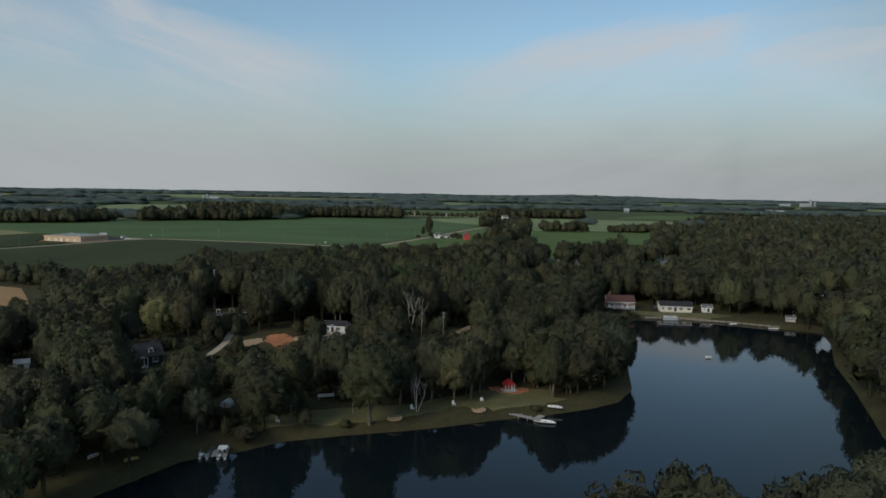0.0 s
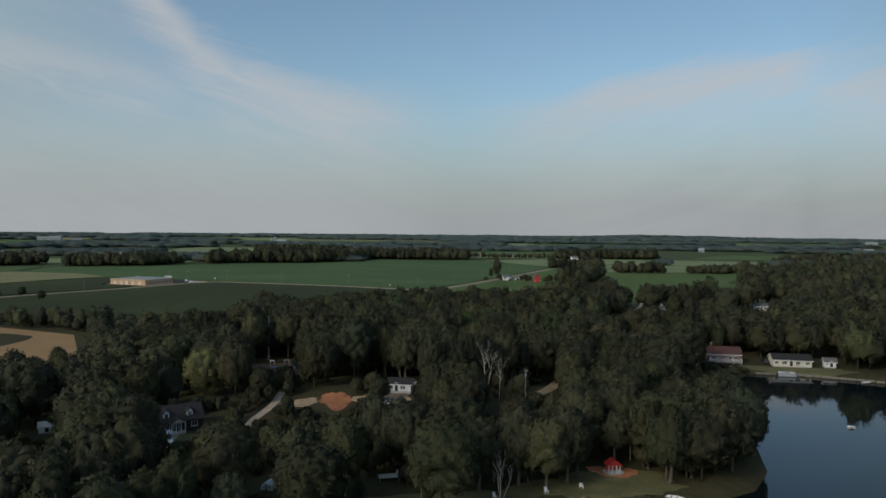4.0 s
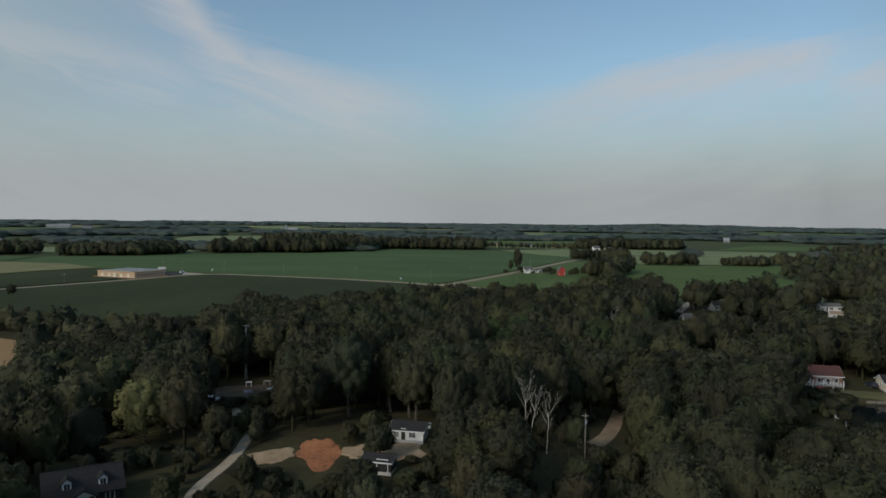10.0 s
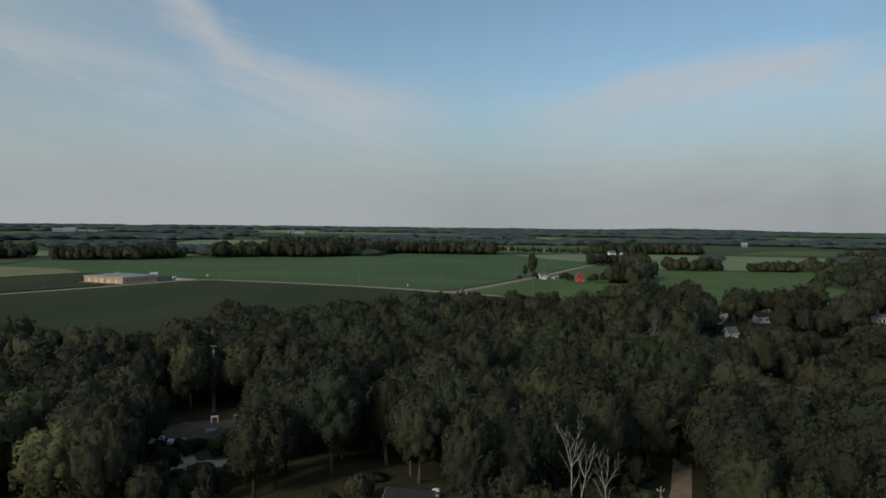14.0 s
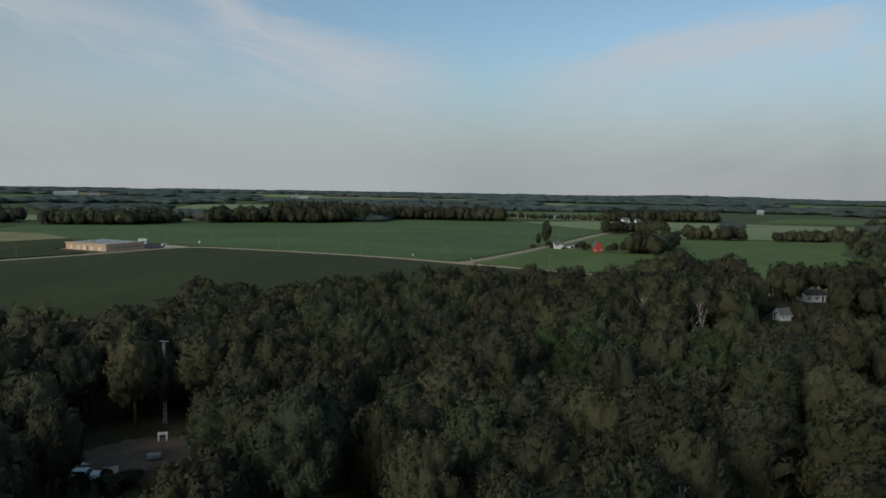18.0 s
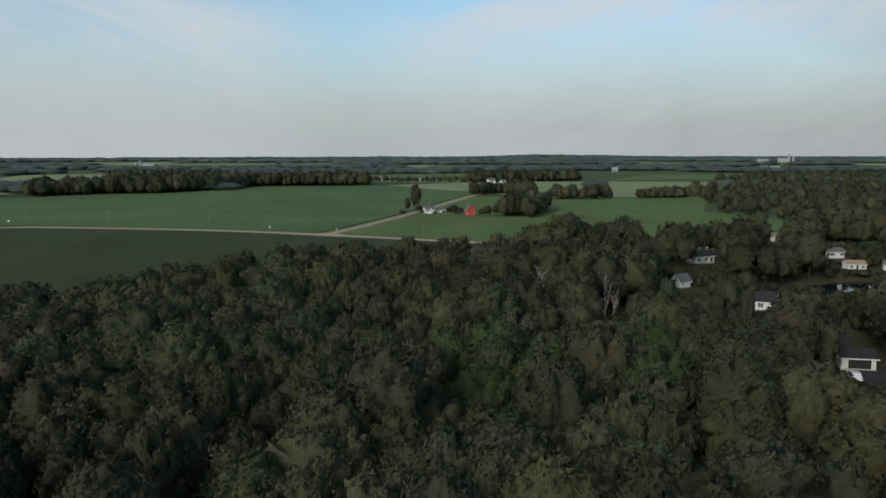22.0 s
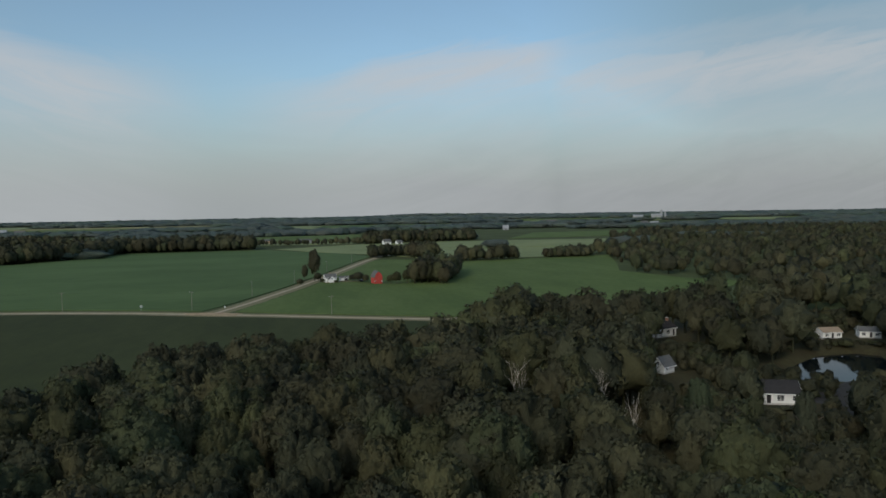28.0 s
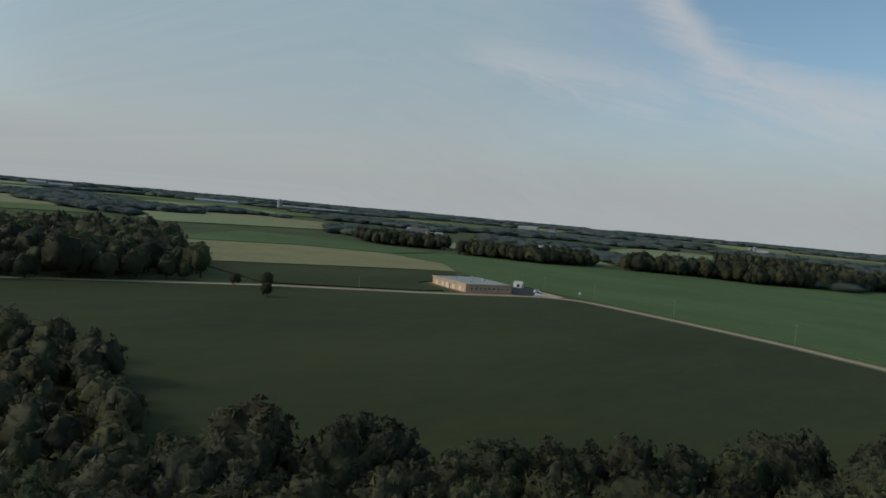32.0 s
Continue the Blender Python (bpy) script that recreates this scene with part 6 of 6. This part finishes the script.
# ---- trees that stand out ----


def dead_tree(x, y, h, label, seed, forks=2, spread=0.16, tone="deadwood"):
    """A bare bleached tree: slim trunks that part into steep limbs, branches and fine twigs."""
    r = np.random.default_rng(seed)
    ob = thing("dead_tree", label, "tree", x, y, at_ground(x, y) - 0.1, group="dead trees")

    def grow(rows, start, way, length, rad, depth):
        """A crooked limb of four pieces that sends off steeper, thinner ones."""
        for k in range(4):
            way = (way + Vector(r.normal(0, 0.10, 3).tolist()) + Vector((0, 0, 0.06))).normalized()
            end = start + way * length / 4
            rows.append((start, end, rad * (1 - 0.2 * k), rad * (0.8 - 0.2 * k)))
            if depth and (k > 0 or depth < 2):
                for _ in range(2 if depth == 2 else 1):
                    side = Vector(r.normal(0, 1, 3).tolist())
                    side = (side - way * side.dot(way)).normalized()
                    grow(rows, end, (way + side * float(r.uniform(0.45, 0.8))).normalized(), length * float(r.uniform(0.28, 0.46)), rad * 0.42, depth - 1)
            start = end

    for f in range(forks):
        a = f * 2.6 + seed
        lean = Vector((math.cos(a), math.sin(a), 0)) * spread * (0.25 + 0.75 * f)
        tall = h * (1 - 0.15 * f)
        last, rows, twigs = Vector((math.cos(a) * 0.25 * f, math.sin(a) * 0.25 * f, 0)), [], []
        rad = 0.006 * tall + 0.03
        for k in range(5):
            nxt = Vector((lean.x * tall * (k + 1) / 5, lean.y * tall * (k + 1) / 5, tall * 0.62 * (k + 1) / 5)) + Vector(r.normal(0, 0.008 * h, 3).tolist())
            rows.append((last, nxt, rad * (1 - 0.09 * k), rad * (0.91 - 0.09 * k)))
            if k > 1:
                side = Vector((*r.normal(0, 1, 2).tolist(), 0)).normalized()
                grow(twigs, nxt, (Vector((0, 0, 1)) + side * 0.6).normalized(), tall * 0.26, rad * 0.42, 1)
            last = nxt
        for k in range(3):
            b = a + k * 2.1
            grow(twigs, last, Vector((math.cos(b) * 0.32, math.sin(b) * 0.32, 1)).normalized(), tall * float(r.uniform(0.32, 0.4)), rad * 0.5, 2)
        part("trunk", rods(rows, 7), tone, ob)
        tagged(part("branches", rods(twigs, 3), tone, ob), kind="stuff")
    return ob


dead_tree(-9.5, 213, 13, "tall bleached dead tree with bare branches", 3)
dead_tree(-6.0, 210, 11, "slim bleached dead tree beside another", 5, 1)
dead_tree(-5, 149.5, 8.5, "forked dead tree on the shore lawn", 8, 3, 0.2)
dead_tree(-32, 149, 9.5, "thin dead tree near the shore", 12, 2)
dead_tree(12, 380, 12.5, "bleached dead tree above the canopy", 15, 2)
dead_tree(28, 374, 11.5, "bare grey tree above the canopy", 17, 3, 0.2)
dead_tree(23, 352, 11.5, "bare grey tree above the canopy", 19, 2)
dead_tree(61, 279, 11, "twin pale dead trunks in the woods", 21, 2, 0.25)
dead_tree(137, 274, 10, "bare forked tree at the lake's far end", 23, 2, 0.3)
for k, (x, y) in enumerate(((-4, 202), (-2.5, 201), (-1, 203), (-5.5, 203.5), (1, 202))):
    dead_tree(x, y, 4.5 + 0.6 * (k % 3), "thin bare grey stem beside the drive", 30 + k, 1, 0.05, "bark")


def special(name, seed, n, leaf, clumps, material, mesh=10, **shape):
    v, q, soft = crown_arrays(seed, n, leaf, clumps, mesh=mesh, **shape)
    return quad_mesh(name, v, q, material, True, soft)


willow = special("crown", 301, 4600, 0.034, 46, "leaf_willow", droop=0.5, girth=1.5, base=0.04, lift=-0.1)
cottonwood = special("crown", 302, 5200, 0.022, 90, "leaf_pale", girth=1.25, base=0.1, lift=0.8)
maple = special("crown", 303, 4400, 0.022, 64, "leaf_bright", girth=1.45, base=0.1, lift=0.2)
slim = special("crown", 304, 2800, 0.024, 40, "leaf_pale", girth=0.6, base=0.08, lift=0.9)
pale = special("crown", 305, 3400, 0.023, 60, "leaf_pale", girth=1.3, base=0.05, lift=0.9)
tree(-86, 214, 14, willow, "leaf_willow", "yellow-green weeping willow with a rounded crown", "willow", "single trees")
tree(-48, 230, 19, cottonwood, "leaf_pale", "large silver-green cottonwood above the dirt bank", "cottonwood", "single trees")
for x, y, h in ((-17, 160, 14), (-13.5, 164, 15), (-25.5, 163.5, 12.5), (-30, 168, 14), (-20, 159.5, 10), (3, 156, 14), (7, 160, 15), (26, 162, 15), (-2, 158, 15.5), (-9, 155, 13.5)):
    tree(x, y, h, label="leafy shade tree on the lake shore", group="shore trees", wide=1.1)
for x, y, h in ((-34, 146, 3.0), (-38, 139, 3.4), (-44, 139, 4.0), (-22, 156, 4.0), (-12, 158, 4.5), (0, 160, 4.5), (6, 164, 5), (23, 171, 5), (30, 166, 5), (36, 169, 5.5), (41, 174, 6), (45, 182, 6), (48, 192, 6), (-16, 163, 5), (-30, 160, 4), (-37, 153, 4.5), (-52, 146, 5), (-58, 138, 5), (-54, 129, 4)):
    tree(x, y, h, label="low leafy bush under the shore trees", name="bush", group="shore bushes", wide=1.7)
tree(-47, 134, 9.5, pale, "leaf_pale", "pale green willow bush at the shore", "willow", "single trees")
for x, y, h in ((-20, 297, 16.5), (-11, 303, 17), (-6, 288, 16), (-15, 285, 15), (-14, 271, 13.5), (11, 290, 15.5), (14, 299, 16.5)):
    tree(x, y, h, maple, "leaf_bright", "broad fresh green maple in the canopy", "maple", "bright maples")
for x, y, h in ((32, 318, 14), (24, 296, 13), (36, 352, 15), (44, 384, 14), (118, 452, 12), (52, 345, 13)):
    tree(x, y, h, slim, "leaf_pale", "slim light green tree at the wood's edge", "poplar", "slim trees")
for x, y, h in ((-21, 262, 15.5), (-36, 268, 14.5), (-2, 274, 14), (20, 260, 12), (-30, 306, 15), (-44, 318, 16), (40, 171, 14), (44, 181, 15), (46, 196, 15), (31, 166, 14), (35, 172, 16), (26, 165, 13)):
    tree(x, y, h, pale, "leaf_pale", "leafy tree with pale silver-green sprays", "tree", "pale trees")
for x, y, h in ((28, 74, 19), (37, 72, 17.5), (46, 76, 18.5), (54, 80, 20), (62, 86, 19)):
    tree(x, y, h, pale, "leaf_pale", "tall leafy tree on the lake's south shore", "tree", "south shore trees")
tall_farm = special("crown", 306, 1500, 0.035, 36, "leaf", girth=0.72, base=0.1)
tree(-14, 704, 21, tall_farm, "leaf", "tall dark tree beside the farmhouse", "tree", "farm trees")
tree(-20, 707, 11, tall_farm, "leaf", "tall dark tree beside the farmhouse", "tree", "farm trees")
for x, y, h, w in ((-24, 678, 4.5, 1.5), (12, 684, 7, 1.5), (9, 690, 5, 1.5), (-10, 690, 3, 1.8), (16, 680, 5.5, 1.4), (-12, 699, 6, 1.4), (30, 668, 6, 1.5), (33, 664, 8, 1.2), (-2, 684, 2.4, 1.6), (40, 668, 9, 1.2), (52, 905, 9, 1.2)):
    tree(x, y, h, near_crowns[2], "leaf", "round dark bush or small farmyard tree", "bush", "farm bushes", wide=w)
for x, y, h in ((-321, 466, 8), (-330, 455, 6.5), (-296, 450, 7.0)):
    tree(x, y, h, near_crowns[4], "leaf", "lone round tree beside the field road", "tree", "field trees", wide=1.3)


def spruce(x, y, h, label):
    """A conifer: trunk with whorls of drooping needle boughs."""
    r = np.random.default_rng(abs(int(x * 7 + y)))
    ob = thing("spruce", label, "tree", x, y, at_ground(x, y) - 0.1, group="spruces")
    part("trunk", rods([((0, 0, 0), (0, 0, h), 0.16, 0.02)], 7), "bark", ob)
    n = int(h / 0.5)
    for k in range(n):
        z = h * (0.08 + 0.90 * k / n)
        reach = (h - z) * 0.30 + 0.15
        verts, faces = [], []
        for j in range(9):
            a = j * 0.698 + k * 0.37 + r.normal(0, 0.08)
            rr = reach * r.uniform(0.8, 1.15)
            c, s = math.cos(a), math.sin(a)
            for f in range(4):
                q0, q1 = f / 4, (f + 1) / 4
                w = 0.16 * rr * (1 - q0) + 0.08
                b = len(verts)
                for q_, sgn in ((q0, -1), (q1, 0), (q0, 1)):
                    verts.append((c * rr * q_ - s * w * sgn, s * rr * q_ + c * w * sgn, z - 0.22 * rr * q_ + (0.12 if sgn == 0 else 0) + 0.1 * rr * q_ * q_))
                verts.append((c * rr * (q0 + 0.1), s * rr * (q0 + 0.1), z - 0.22 * rr * q0 - 0.18))
                faces += [(b, b + 1, b + 2), (b, b + 3, b + 1), (b + 2, b + 1, b + 3)]
        part("bough_whorl", mesh_of("bough_whorl", verts, faces, "needle"), "needle", ob)
    return ob


spruce(20.5, 271, 9, "pale green spruce with bare tip among broadleaf trees")
spruce(24.5, 272, 8, "pale green spruce beside another")
spruce(4, 283, 11, "dull brown-green spruce beside the lane")
spruce(-29, 146, 6.5, "small spruce on the shore lawn")
spruce(-74, 258, 6, "young spruce in the yard")

# ---- ways, bare ground and yard things in the woods ----


def patch(name, x, y, rx, ry, rz, material, label, lift=0.10, seed=0, category="bare ground"):
    """A patch of bare ground with an uneven edge that follows the land."""
    c, s = math.cos(radians(rz)), math.sin(radians(rz))
    rings, spokes, verts, faces = 9, 40, [], []
    for i in range(rings + 1):
        for j in range(spokes):
            a = j * 2 * math.pi / spokes
            e = 1 + 0.34 * noise.noise((math.cos(a) * 1.6 + seed, math.sin(a) * 1.6, seed * 3.1)) + 0.22 * noise.noise((math.cos(a) * 5 + seed, math.sin(a) * 5, seed * 1.7))
            f = i / rings * e
            px_, py_ = math.cos(a) * rx * f, math.sin(a) * ry * f
            gx_, gy_ = x + px_ * c - py_ * s, y + px_ * s + py_ * c
            edge = i == rings
            verts.append((gx_, gy_, at_ground(gx_, gy_) + (-0.08 if edge else lift) + 0.05 * noise.noise((gx_ * 0.7, gy_ * 0.7, 1)) * (not edge)))
    for i in range(rings):
        for j in range(spokes):
            k = (j + 1) % spokes
            faces.append((i * spokes + j, i * spokes + k, (i + 1) * spokes + k, (i + 1) * spokes + j))
    return tagged(new(name, mesh_of(name, verts, faces, material)), label, category, kind="structure")


patch("yard", 2, 691, 15, 6, 5, "lawn", "worn brown grass of the farmyard", 0.32, 31)
patch("dirt_bank", -48, 207, 4.4, 7.5, 24, "dirt", "bare red-brown dirt bank under a cottonwood", seed=1)
patch("dirt_patch", -57, 205, 6, 3.5, 30, "sandy", "trodden sandy slope beside the dirt bank", 0.12, 2)
patch("dirt_patch", -35, 207, 8, 4, 0, "sandy", "trodden ground round the cottage", 0.12, 3)
patch("yard", -84, 258, 14, 8, 10, "mud", "bare brown dirt yard in the woods", 0.1, 4)
patch("yard", -73, 236, 6, 3, 30, "gravel", "pale gravel parking place in the woods", 0.12, 5)
patch("lawn", 12, 160, 16, 7, 18, "lawn", "mown lawn round the garden pavilion", 0.08, 6, "lawn")
patch("lawn", -18, 148, 22, 5, 18, "lawn", "dry shore lawn", 0.08, 7, "lawn")
patch("lawn", -75, 178, 8, 5, 20, "lawn", "lawn before the large house", 0.08, 8, "lawn")
patch("lawn", 96, 281, 22, 5, -8, "lawn", "lawn between ranch house and lake", 0.08, 9, "lawn")
patch("yard", 68, 316, 12, 8, 20, "asphalt", "dark asphalt yard before the garage", 0.1, 10)
patch("yard", 88, 376, 10, 6, -20, "asphalt", "dark asphalt drive between houses", 0.1, 11)
patch("dirt_patch", 17, 168, 5, 3.5, 0, "dirt", "reddish bare ground behind the pavilion", 0.14, 12)
ribbon("driveway", [(-88, 166), (-76, 174), (-64, 177), (-52, 176)], 3.4, 0.14, "sandy", "pale gravel drive before the large house", "drive", True, 2)
ribbon("path", [(-76.5, 175), (-77.6, 181)], 1.0, 0.18, "sandy", "narrow pale path to the house door", "path", True, 2)
ribbon("driveway", [(-52, 176), (-63, 184), (-65, 192), (-63, 203), (-66, 222), (-78, 240), (-86, 252)], 2.4, 0.14, "gravel", "narrow pale drive climbing through the woods", "drive", True, 2)
ribbon("driveway", [(1, 214), (5, 220), (8, 230), (11, 244), (13, 254)], 3.4, 0.14, "sandy", "sandy lane winding through the woods", "lane", True, 2)
ribbon("driveway", [(13, 253), (14, 262), (12, 276), (15, 284), (22, 289)], 2.0, 0.14, "sandy", "narrow sandy lane curving between trees", "lane", True, 2)
ribbon("driveway", [(94, 548), (80, 482), (68, 448)], 3.6, 0.14, "gravel", "pale lane winding between village houses", "lane", True, 3)
ribbon("road", [(62, 316), (72, 340), (86, 372), (100, 388), (150, 392), (230, 400)], 5.0, 0.16, "asphalt", "dark village road between the houses", "road", True, 3)


def bank_wall():
    """The far bank's low wall of stacked timbers, along the water."""
    line = [(80, 277.6), (93, 277.4), (112, 269.6), (126, 261.4)]
    ob = tagged(new("seawall"), "low pale timber seawall along the far bank", "seawall")
    for (ax, ay), (bx, by) in zip(line, line[1:]):
        n = int(math.hypot(bx - ax, by - ay) / 2.4)
        turn = math.degrees(math.atan2(by - ay, bx - ax))
        for k in range(n):
            s = (k + 0.5) / n
            for lv in range(3):
                part("timber", boxed(ax + (bx - ax) * s, ay + (by - ay) * s, WATER_LEVEL + 0.1 + lv * 0.3, 2.34, 0.3, 0.27, rz=turn, bevel=0.03), "polewood", ob)


bank_wall()


def frame_stand(name, x, y, w, d, h, tone, label, category, rz=0.0):
    """An open frame of posts and beams, such as a carport or a goal."""
    ob = thing(name, label, category, x, y, at_ground(x, y), rz)
    for px_ in (-w / 2, w / 2):
        for py_ in (-d / 2, d / 2):
            part("post", boxed(px_, py_, h / 2, 0.14, 0.14, h), tone, ob)
        part("beam", boxed(px_, 0, h, 0.14, d + 0.2, 0.16), tone, ob)
    for py_ in (-d / 2, d / 2):
        part("beam", boxed(0, py_, h + 0.14, w + 0.3, 0.14, 0.16), tone, ob)
    return ob


house("shed", "low dark shed with white trim below the cottage", -35, 199.5, -8, 5.0, 3.0, 2.2, 0.7, "darkwood", "darkroof", category="shed", windows=[("S", -1.4, 1.4, 0.6, 0.7)], doors=[("S", 1.0, 1.8)])
frame_stand("garden_swing", -84, 264, 1.3, 0.8, 1.2, "white", "white swing frame in the dirt yard", "swing", 20)
frame_stand("play_frame", -75, 262, 1.4, 1.4, 1.8, "deck", "pale timber play frame in the yard", "play frame", 40)
frame_stand("goal", -79.5, 266, 1.8, 0.7, 1.2, "metal", "bent metal frame at the yard's edge", "goal", -10)
for x, y, rz, n in ((-74.5, 264.5, 60, 5), (-77, 262.5, 70, 4)):
    ob = thing("lumber_stack", "stack of pale boards lying in the yard", "lumber", x, y, at_ground(x, y) + 0.1, rz, group="lumber stacks")
    for k in range(n):
        part("board", boxed(0, -0.5 + k * 0.3, 0.2 + 0.02 * (k % 2), 3.4 - 0.3 * (k % 2), 0.22, 0.12), "white", ob)
rowboat(-91, 251, 10, at_ground(-91, 251) + 0.1, "aluminium", "aluminium boat stored in the dirt yard", long=4.2)
rowboat(-66, 263, 120, at_ground(-66, 263), "white", "white boat stored at the yard's edge", long=3.8)
for x, y, rz, sx, sy, h, tone, label in ((-81, 256, 20, 2.2, 1.2, 1.0, "weathered_haze", "grey tarpaulin-covered pile in the yard"), (-72, 248, 50, 2.6, 1.6, 1.1, "metal", "grey scrap pile in the yard"),
                                         (-29, 218, 0, 1.2, 1.0, 1.2, "white", "white box beside the cottage"), (72, 286, 10, 2.4, 1.4, 0.8, "carred", "red cover over lake-house furniture")):
    ob = thing("covered_pile", label, "pile", x, y, at_ground(x, y) + 0.08, rz)
    bm = boxed(0, 0, h / 2, sx, sy, h, bevel=0.2)
    bmesh.ops.subdivide_edges(bm, edges=bm.edges, cuts=2, use_grid_fill=True)
    for v in bm.verts:
        v.co += Vector((0.08, 0.08, 0.12)) * noise.noise(v.co * 2.0 + Vector((x, y, 0)))
        v.co.z = max(v.co.z, 0)
    part("cover", bm, tone, ob, smooth=True)

# ---- distant farms and works ----


def far_farm(name, label, x, y, rz, blocks, silos=()):
    """Far buildings of one farm: each with wall, roof and door."""
    for dx, dy, L, d, h, ridge, wall, roof in blocks:
        ob = thing(name, label, "farm building", x + dx, y + dy, at_ground(x + dx, y + dy), rz)
        part("wall", prism([(-L / 2, 0), (L / 2, 0), (L / 2, h), (-L / 2, h)], -d / 2, d / 2), wall, ob)
        for s in (-1, 1):
            part("gable", prism([(-d / 2, h), (d / 2, h), (0, h + ridge)], -0.1, 0.1), wall, ob).matrix_local = pose(s * (L / 2 - 0.1), 0, 0, 0, 0, 90)
            roof_side(ob, -L / 2 - 0.4, L / 2 + 0.4, s * (d / 2 + 0.4), h - 0.2, h + ridge, roof, 0.25, courses=False)
        part("door", boxed(0, -d / 2 - 0.05, min(h, 3) / 2, 3.0, 0.1, min(h, 3)), "greyroof", ob)
        for k in range(max(2, int(L / 5))):
            part("window", boxed(-L / 2 + 2 + k * 5, -d / 2 - 0.05, h * 0.55, 1.2, 0.12, 1.2), "glass", ob)
    for dx, dy, h, r in silos:
        ob = thing("silo", "distant pale farm silo with a domed top", "silo", x + dx, y + dy, at_ground(x + dx, y + dy), 0, "distant silos")
        part("shaft", rods([((0, 0, 0), (0, 0, h), r, r)], 14), "weathered_haze", ob)
        part("dome", rods([((0, 0, h), (0, 0, h + r * 0.7), r, r * 0.3)], 14), "weathered_haze", ob)


# Most far walls and roofs carry distance haze in their grey colour.
far_farm("farm_building", "distant white farm building among fields", -425, 1500, 10, [(0, 0, 22, 12, 6, 4, "weathered_haze", "weathered_haze"), (-30, 10, 12, 9, 6, 5, "weathered_haze", "greyroof"), (30, -8, 26, 10, 5, 3, "weathered_haze", "weathered_haze")])
far_farm("farm_building", "distant pale farm building on the plain", -690, 2140, 0, [(0, 0, 30, 14, 8, 5, "weathered_haze", "weathered_haze"), (40, 10, 24, 12, 6, 4, "weathered_haze", "greyroof")], [(-22, 5, 18, 4), (-32, 0, 15, 3.5)])
far_farm("farm_building", "distant white house beside the farm road", 101, 1168, 15, [(0, 0, 10, 7, 4, 3, "white", "greyroof"), (18, 10, 8, 6, 3, 2, "white", "greyroof")])
far_farm("farm_building", "distant grey barn at the field's edge", -92, 1285, 8, [(0, 0, 14, 10, 6, 3, "weathered_haze", "weathered_haze"), (36, 12, 16, 8, 4, 2, "tan", "greyroof"), (92, -6, 18, 7, 4, 2, "weathered_haze", "greyroof")])
far_farm("farm_building", "distant large white barn with a pale roof", 434, 1690, -12, [(0, 0, 12, 9, 5, 5, "weathered_haze", "weathered_haze")])
far_farm("farm_building", "distant white works at the hazy horizon", 1425, 2810, -25, [(0, 0, 40, 20, 10, 5, "weathered_haze", "weathered_haze"), (-70, 20, 40, 20, 8, 4, "weathered_haze", "weathered_haze")], [(26, 10, 28, 5), (38, 0, 20, 4)])
far_farm("farm_building", "distant white house in eastern fields", 740, 2200, -18, [(0, 0, 24, 14, 7, 5, "weathered_haze", "greyroof")])
far_farm("farm_building", "distant white house in eastern fields", 846, 1850, -18, [(0, 0, 16, 11, 6, 4, "weathered_haze", "greyroof"), (30, 6, 20, 9, 5, 3, "weathered_haze", "weathered_haze")])
far_farm("farm_building", "farm building behind a clump of trees", -548, 1010, 25, [(0, 0, 26, 14, 6, 4, "weathered_haze", "weathered_haze"), (-34, 12, 14, 10, 5, 3, "tan", "greyroof")])
far_farm("farm_building", "distant farm building west of the fields", -830, 1055, 35, [(0, 0, 24, 13, 6, 4, "weathered_haze", "greyroof"), (30, 16, 18, 10, 5, 3, "weathered_haze", "weathered_haze")])
far_farm("farm_building", "distant farm building west of the fields", -872, 1105, 35, [(0, 0, 30, 13, 6, 4, "tan", "greyroof"), (-50, 30, 18, 10, 5, 3, "weathered_haze", "weathered_haze")])
far_farm("greenhouse", "very long white greenhouse on the far plain", -2080, 1400, 48, [(0, 0, 130, 30, 8, 3, "weathered_haze", "weathered_haze"), (120, 280, 220, 30, 8, 3, "weathered_haze", "weathered_haze")], [(90, 170, 26, 8)])
far_farm("farm_building", "pale works at the western horizon", -2880, 1130, 60, [(0, 0, 60, 24, 12, 5, "weathered_haze", "weathered_haze"), (30, 70, 80, 24, 9, 4, "weathered_haze", "weathered_haze")])
far_farm("farm_building", "distant pale barn at the northern horizon", -1500, 2260, 20, [(0, 0, 40, 18, 9, 5, "weathered_haze", "weathered_haze"), (60, 30, 30, 14, 7, 4, "weathered_haze", "greyroof"), (-60, 40, 50, 14, 7, 4, "weathered_haze", "weathered_haze")])


def sign(x, y, rz, label, w=1.6, h=1.1, top=2.6, tone="white"):
    ob = thing("road_sign", label, "sign", x, y, 0.05, rz, group="road signs")
    part("post", rods([((0, 0, -0.2), (0, 0, top), 0.05, 0.05)], 6), "metal", ob)
    b = part("board", boxed(0, -0.06, top - h / 2, w, 0.05, h, bevel=0.01), tone, ob)
    for k in range(2):
        part("lettering_bar", boxed(0, -0.09, top - h * (0.35 + 0.3 * k), w * 0.7, 0.02, h * 0.12), "black", b)


sign(-98, 590, 20, "white road sign at the field's edge", 1.0, 1.0)
sign(-262, 636, 10, "white sign at the warehouse entrance", 1.3, 0.9, 2.6)
sign(-60, 577, 0, "small road sign at the crossing", 0.7, 0.7, 2.2)
patch("junction", -64, 567, 15, 4.5, -25, "sandy", "worn dirt round the road junction", 0.2, 21)
